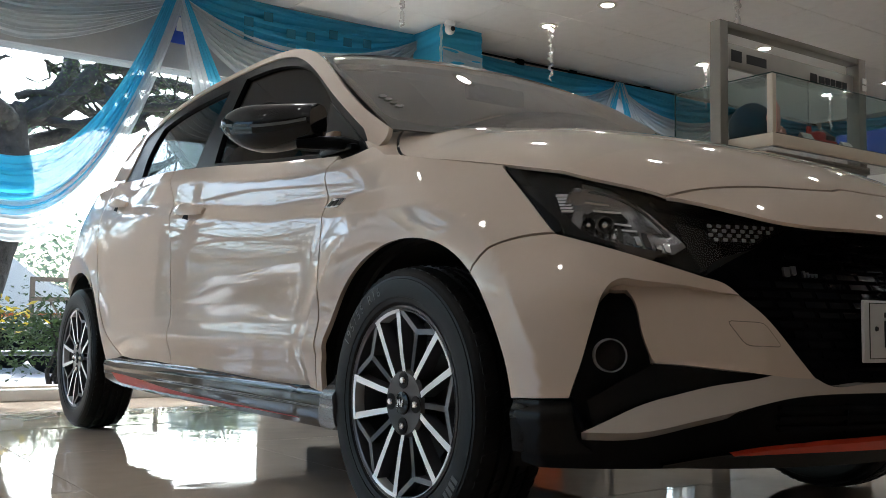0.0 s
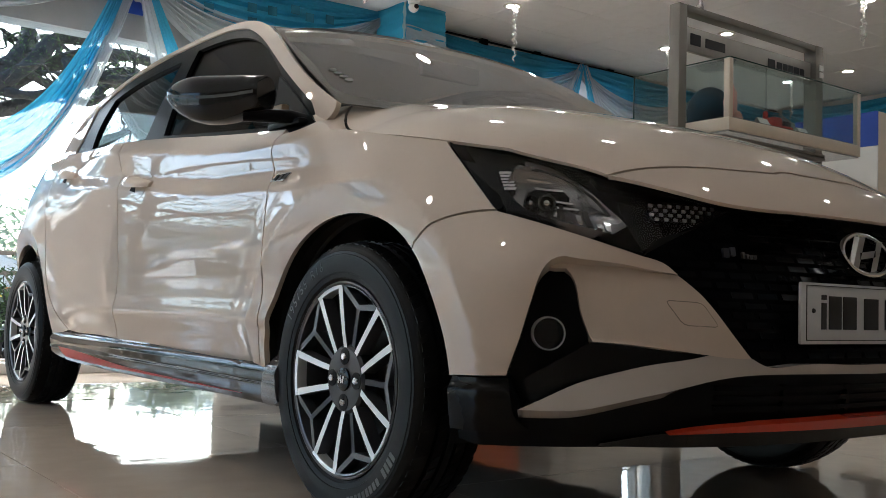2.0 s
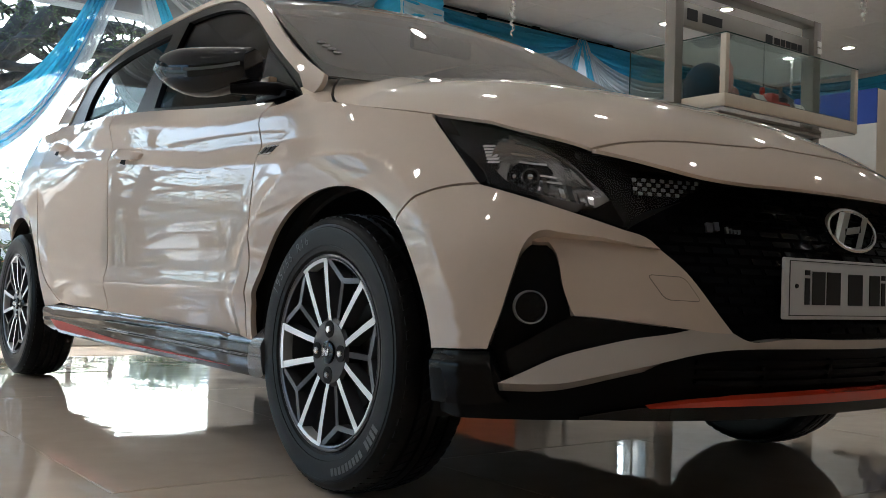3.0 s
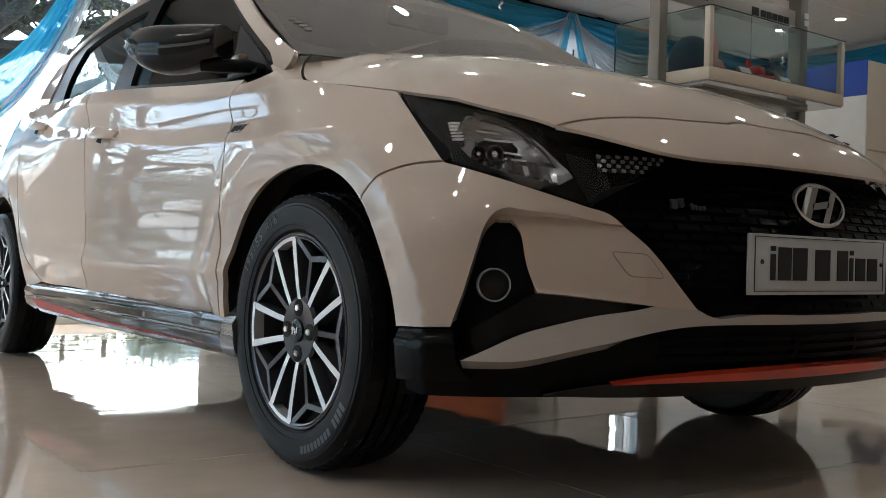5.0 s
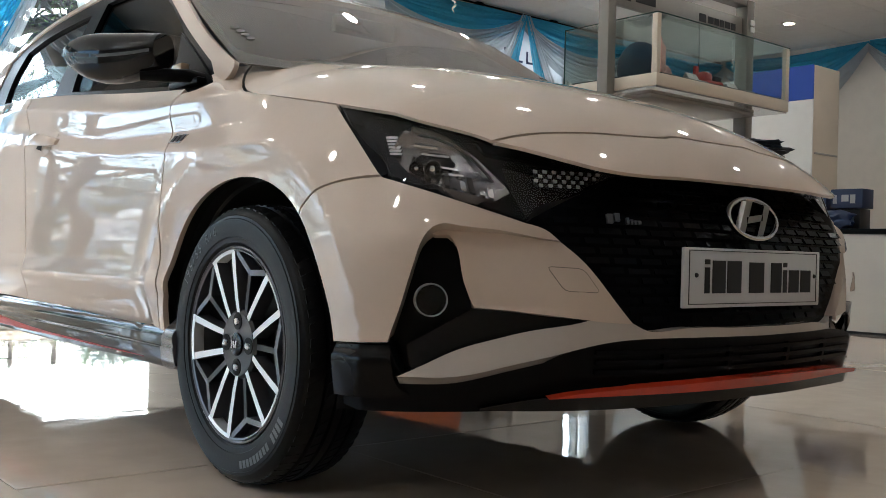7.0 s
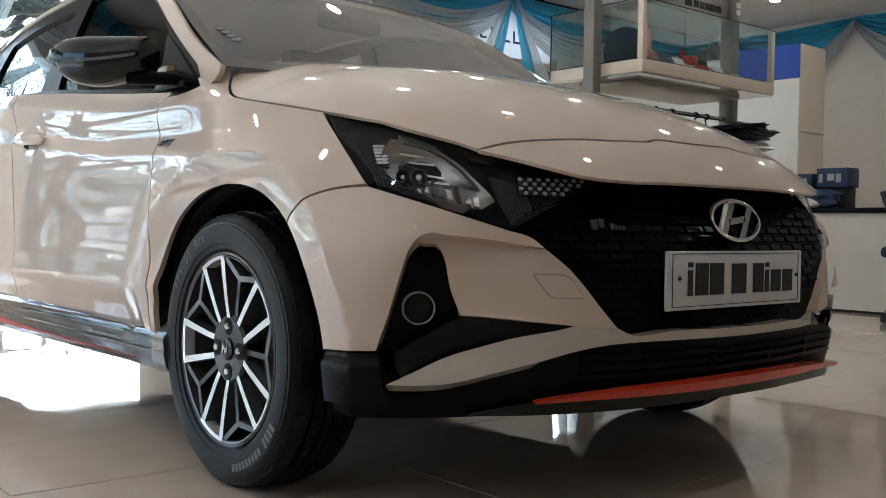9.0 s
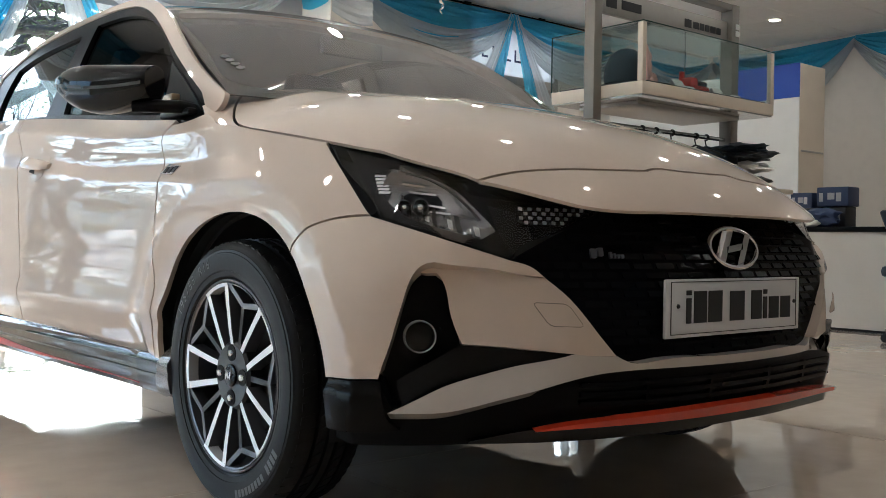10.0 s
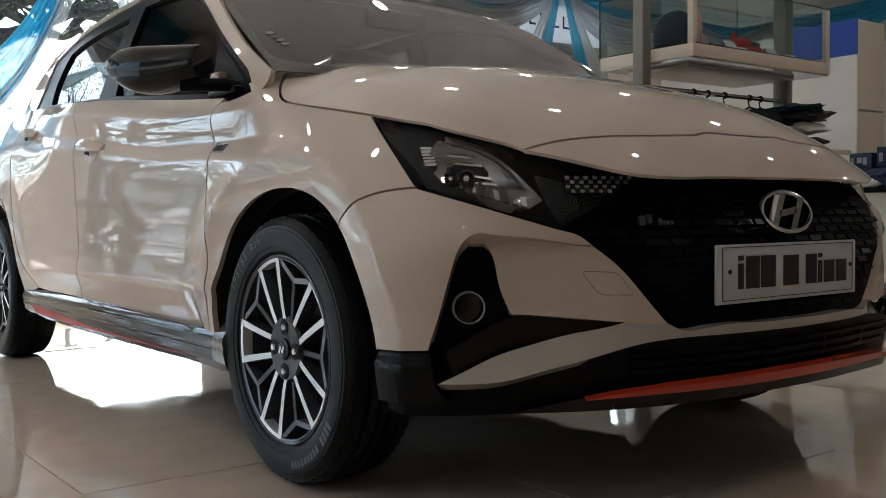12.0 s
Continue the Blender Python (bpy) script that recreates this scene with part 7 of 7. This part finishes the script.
def shrub(at, size, seed, mat, label):
    rng = random.Random(seed)
    ob = thing("potted_shrub", label, "shrub", "plants outside the window", at=at)
    bm = bmesh.new()
    for k in range(5):
        limb(bm, (rng.uniform(-0.05, 0.05), rng.uniform(-0.05, 0.05), 0), (rng.uniform(-0.3, 0.3) * size, rng.uniform(-0.3, 0.3) * size, size * rng.uniform(0.7, 1.0)), 0.02, 0.006, rng, 0.2, 5)
    part("stems", bm, BARK, ob)
    bm = bmesh.new()
    leaves(bm, (0, 0, size * 0.6), (0.2 * size, 0.24 * size, 0.22 * size), 1500, 0.032, rng)
    part("leaves", bm, LEAF, ob)
    if mat:
        bm = bmesh.new()
        leaves(bm, (0, 0, size * 0.85), (0.2 * size, 0.24 * size, 0.12 * size), 130, 0.045, rng)
        part("blossom", bm, mat, ob, "yellow leaves")
    return ob


shrub((-6.2, -0.60, -0.16), 0.80, 21, YELLOW, "leafy shrub with yellow blossom outside the window")
shrub((-6.9, 0.14, -0.16), 0.85, 22, None, "leafy green shrub outside the window")
shrub((-6.7, 0.95, -0.16), 0.55, 26, None, "leafy green shrub outside the window")
shrub((-6.3, 1.35, -0.16), 0.75, 27, None, "leafy green shrub outside the window")
shrub((-7.1, 0.60, -0.16), 0.42, 28, None, "leafy green shrub outside the window")
shrub((-6.4, -2.4, -0.16), 1.0, 23, None, "leafy green shrub outside the window")
shrub((-6.5, -3.9, -0.16), 1.1, 24, YELLOW, "leafy shrub with yellow blossom outside the window")
# low rail
RAIL_M = material("painted_rail", (0.10, 0.10, 0.11), rough=0.5, metal=0.4, grain=0.1, scale=60)
fence = thing("street_railing", "low dark metal railing outside the window", "railing", at=(-7.6, 0, -0.16))
for z in (0.30, 0.55):
    part("bar", tube([(0, -9, z), (0, 4, z)], 0.025, 8), RAIL_M, fence)
for k in range(9):
    part("post", tube([(0, -9 + k * 1.6, 0), (0, -9 + k * 1.6, 0.62)], 0.03, 8), RAIL_M, fence)


def van(at, yaw, label):
    VAN = material("van_white", (0.72, 0.72, 0.72), rough=0.35, coat=0.5, grain=0.03, scale=20)
    ob = thing("parked_van", label, "van", at=at)
    ob.rotation_euler.z = radians(yaw)
    bm = bmesh.new()
    prof = [(-2.2, 0.35), (-2.2, 1.6), (-1.9, 1.85), (0.9, 1.85), (1.6, 1.1), (2.1, 0.95), (2.2, 0.35)]
    a = [bm.verts.new((x, -0.8, z)) for x, z in prof]
    b = [bm.verts.new((x, 0.8, z)) for x, z in prof]
    bm.faces.new(a)
    bm.faces.new(b[::-1])
    for i in range(len(prof)):
        j = (i + 1) % len(prof)
        bm.faces.new((a[i], b[i], b[j], a[j]))
    bmesh.ops.bevel(bm, geom=bm.edges[:], offset=0.06, segments=2, affect="EDGES")
    part("body", bm, VAN, ob)
    for s in (-1, 1):
        part("window", boxes((-1.8, 0.85, s * 0.805 - 0.004, s * 0.805 + 0.004, 1.15, 1.65), bevel=0.003), BLACK_GLOSS, ob)
        for x in (-1.4, 1.4):
            part("wheel", lathe([(0.0, -0.1), (0.24, -0.1), (0.3, -0.07), (0.3, 0.07), (0.24, 0.1), (0.0, 0.1)], 24, "y", (x, s * 0.75, 0.3)), RUBBER, ob)
    part("stripe", boxes((-2.15, 2.0, -0.83, -0.822, 0.62, 0.67)), ORANGE, ob, smooth=False)
    return ob


van((-12.0, -0.6, -0.16), 78, "white van with an orange stripe parked in the street")
van((-12.5, -8.0, -0.16), 85, "white van with an orange stripe parked in the street")
cart = thing("hand_cart", "brown wooden cart frame with slatted sides in the street", "cart", at=(-9.7, 0.55, -0.16))
WOOD = material("weathered_wood", (0.20, 0.15, 0.11), rough=0.8, grain=0.25, scale=25, bump=0.3, wear=0.3)
for z in (0.60, 0.80, 1.02):
    part("rail", boxes((-0.02, 0.02, 0.0, 1.5, z, z + 0.05), bevel=0.005), WOOD, cart, smooth=False)
for y in (0.0, 0.48, 0.96, 1.44):
    part("post", boxes((-0.022, 0.022, y, y + 0.05, 0.30, 1.07), bevel=0.005), WOOD, cart, smooth=False)
for k in range(8):
    bm = boxes((-0.012, 0.012, -0.012, 0.012, -0.13, 0.13))
    bm.transform(Matrix.Translation((0.025, 0.10 + k * 0.17, 0.72)) @ Matrix.Rotation(radians(32 if k % 2 else -32), 4, "X"))
    part("slat", bm, WOOD, cart, smooth=False)
part("bed", boxes((-0.8, 0.0, 0.02, 1.46, 0.42, 0.47)), WOOD, cart, smooth=False)
for y in (0.25, 1.2):
    part("wheel", lathe([(0.0, -0.03), (0.26, -0.03), (0.30, 0.0), (0.26, 0.03), (0.0, 0.03)], 24, "x", (0.06, y, 0.30)), RUBBER, cart)
# canopy outside
RENDER_GREY = material("weathered_grey", (0.30, 0.29, 0.27), rough=0.9, grain=0.15, scale=20, wear=0.2)
setting("awning", boxes((-6.4, -5.25, -7.6, 2.6, 2.84, 2.92), (-6.45, -6.401, -7.6, 2.6, 2.68, 2.92)), RENDER_GREY, "pale canopy beam outside over the shop window", "awning")
HOUSE = material("pale_render", (0.62, 0.60, 0.56), rough=0.9, grain=0.06, scale=4, wear=0.12)
for k, (x, y, w, h) in enumerate(((-44, -18, 12, 6), (-46, -2, 14, 6), (-44, 22, 12, 5))):
    ob = thing("street_building", "pale rendered building across the street with window rows", "building", "buildings across the street", at=(x, y, -0.16))
    part("wall", boxes((-4, 0, -w / 2, w / 2, 0, h)), HOUSE, ob, smooth=False)
    part("roof", boxes((-4.2, 0.2, -w / 2 - 0.2, w / 2 + 0.2, h, h + 0.3)), WHITE, ob, smooth=False)
    for i in range(int(w / 2.4)):
        for j in range(int(h / 3)):
            y0 = -w / 2 + 0.7 + i * 2.4
            part("window", boxes((0.0, 0.03, y0, y0 + 1.2, 1.0 + j * 3, 2.3 + j * 3)), BLACK_GLOSS, ob, smooth=False)

# far leaves: the haze of distance is put into their paler green
HAZE = cloth("hazed_foliage", (0.17, 0.21, 0.14), 0.35)
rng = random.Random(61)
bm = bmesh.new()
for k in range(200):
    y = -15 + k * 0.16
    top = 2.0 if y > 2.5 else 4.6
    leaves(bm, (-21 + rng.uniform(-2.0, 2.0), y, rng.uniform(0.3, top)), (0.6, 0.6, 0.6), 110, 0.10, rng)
tagged(part("far_hedge", bm, HAZE), "green row of bushes across the street, haze put into its pale colour", "hedge", kind="stuff")


# ---- floor tiles ----
TILE = 0.8
me = mesh_of(boxes((0.0008, TILE - 0.0008, 0.0008, TILE - 0.0008, -0.012, 0.0)), "tile", FLOOR, smooth=False)
lay = random.Random(31)
for i in range(15):
    for j in range(20):
        x, y = ROOM_X0 + i * TILE, ROOM_Y0 - 0.1 + j * TILE
        ob = new("tile", me)
        ob.parent = floor
        ob.matrix_basis = pose(x, y, 0, lay.uniform(-0.09, 0.09), lay.uniform(-0.09, 0.09), 0)
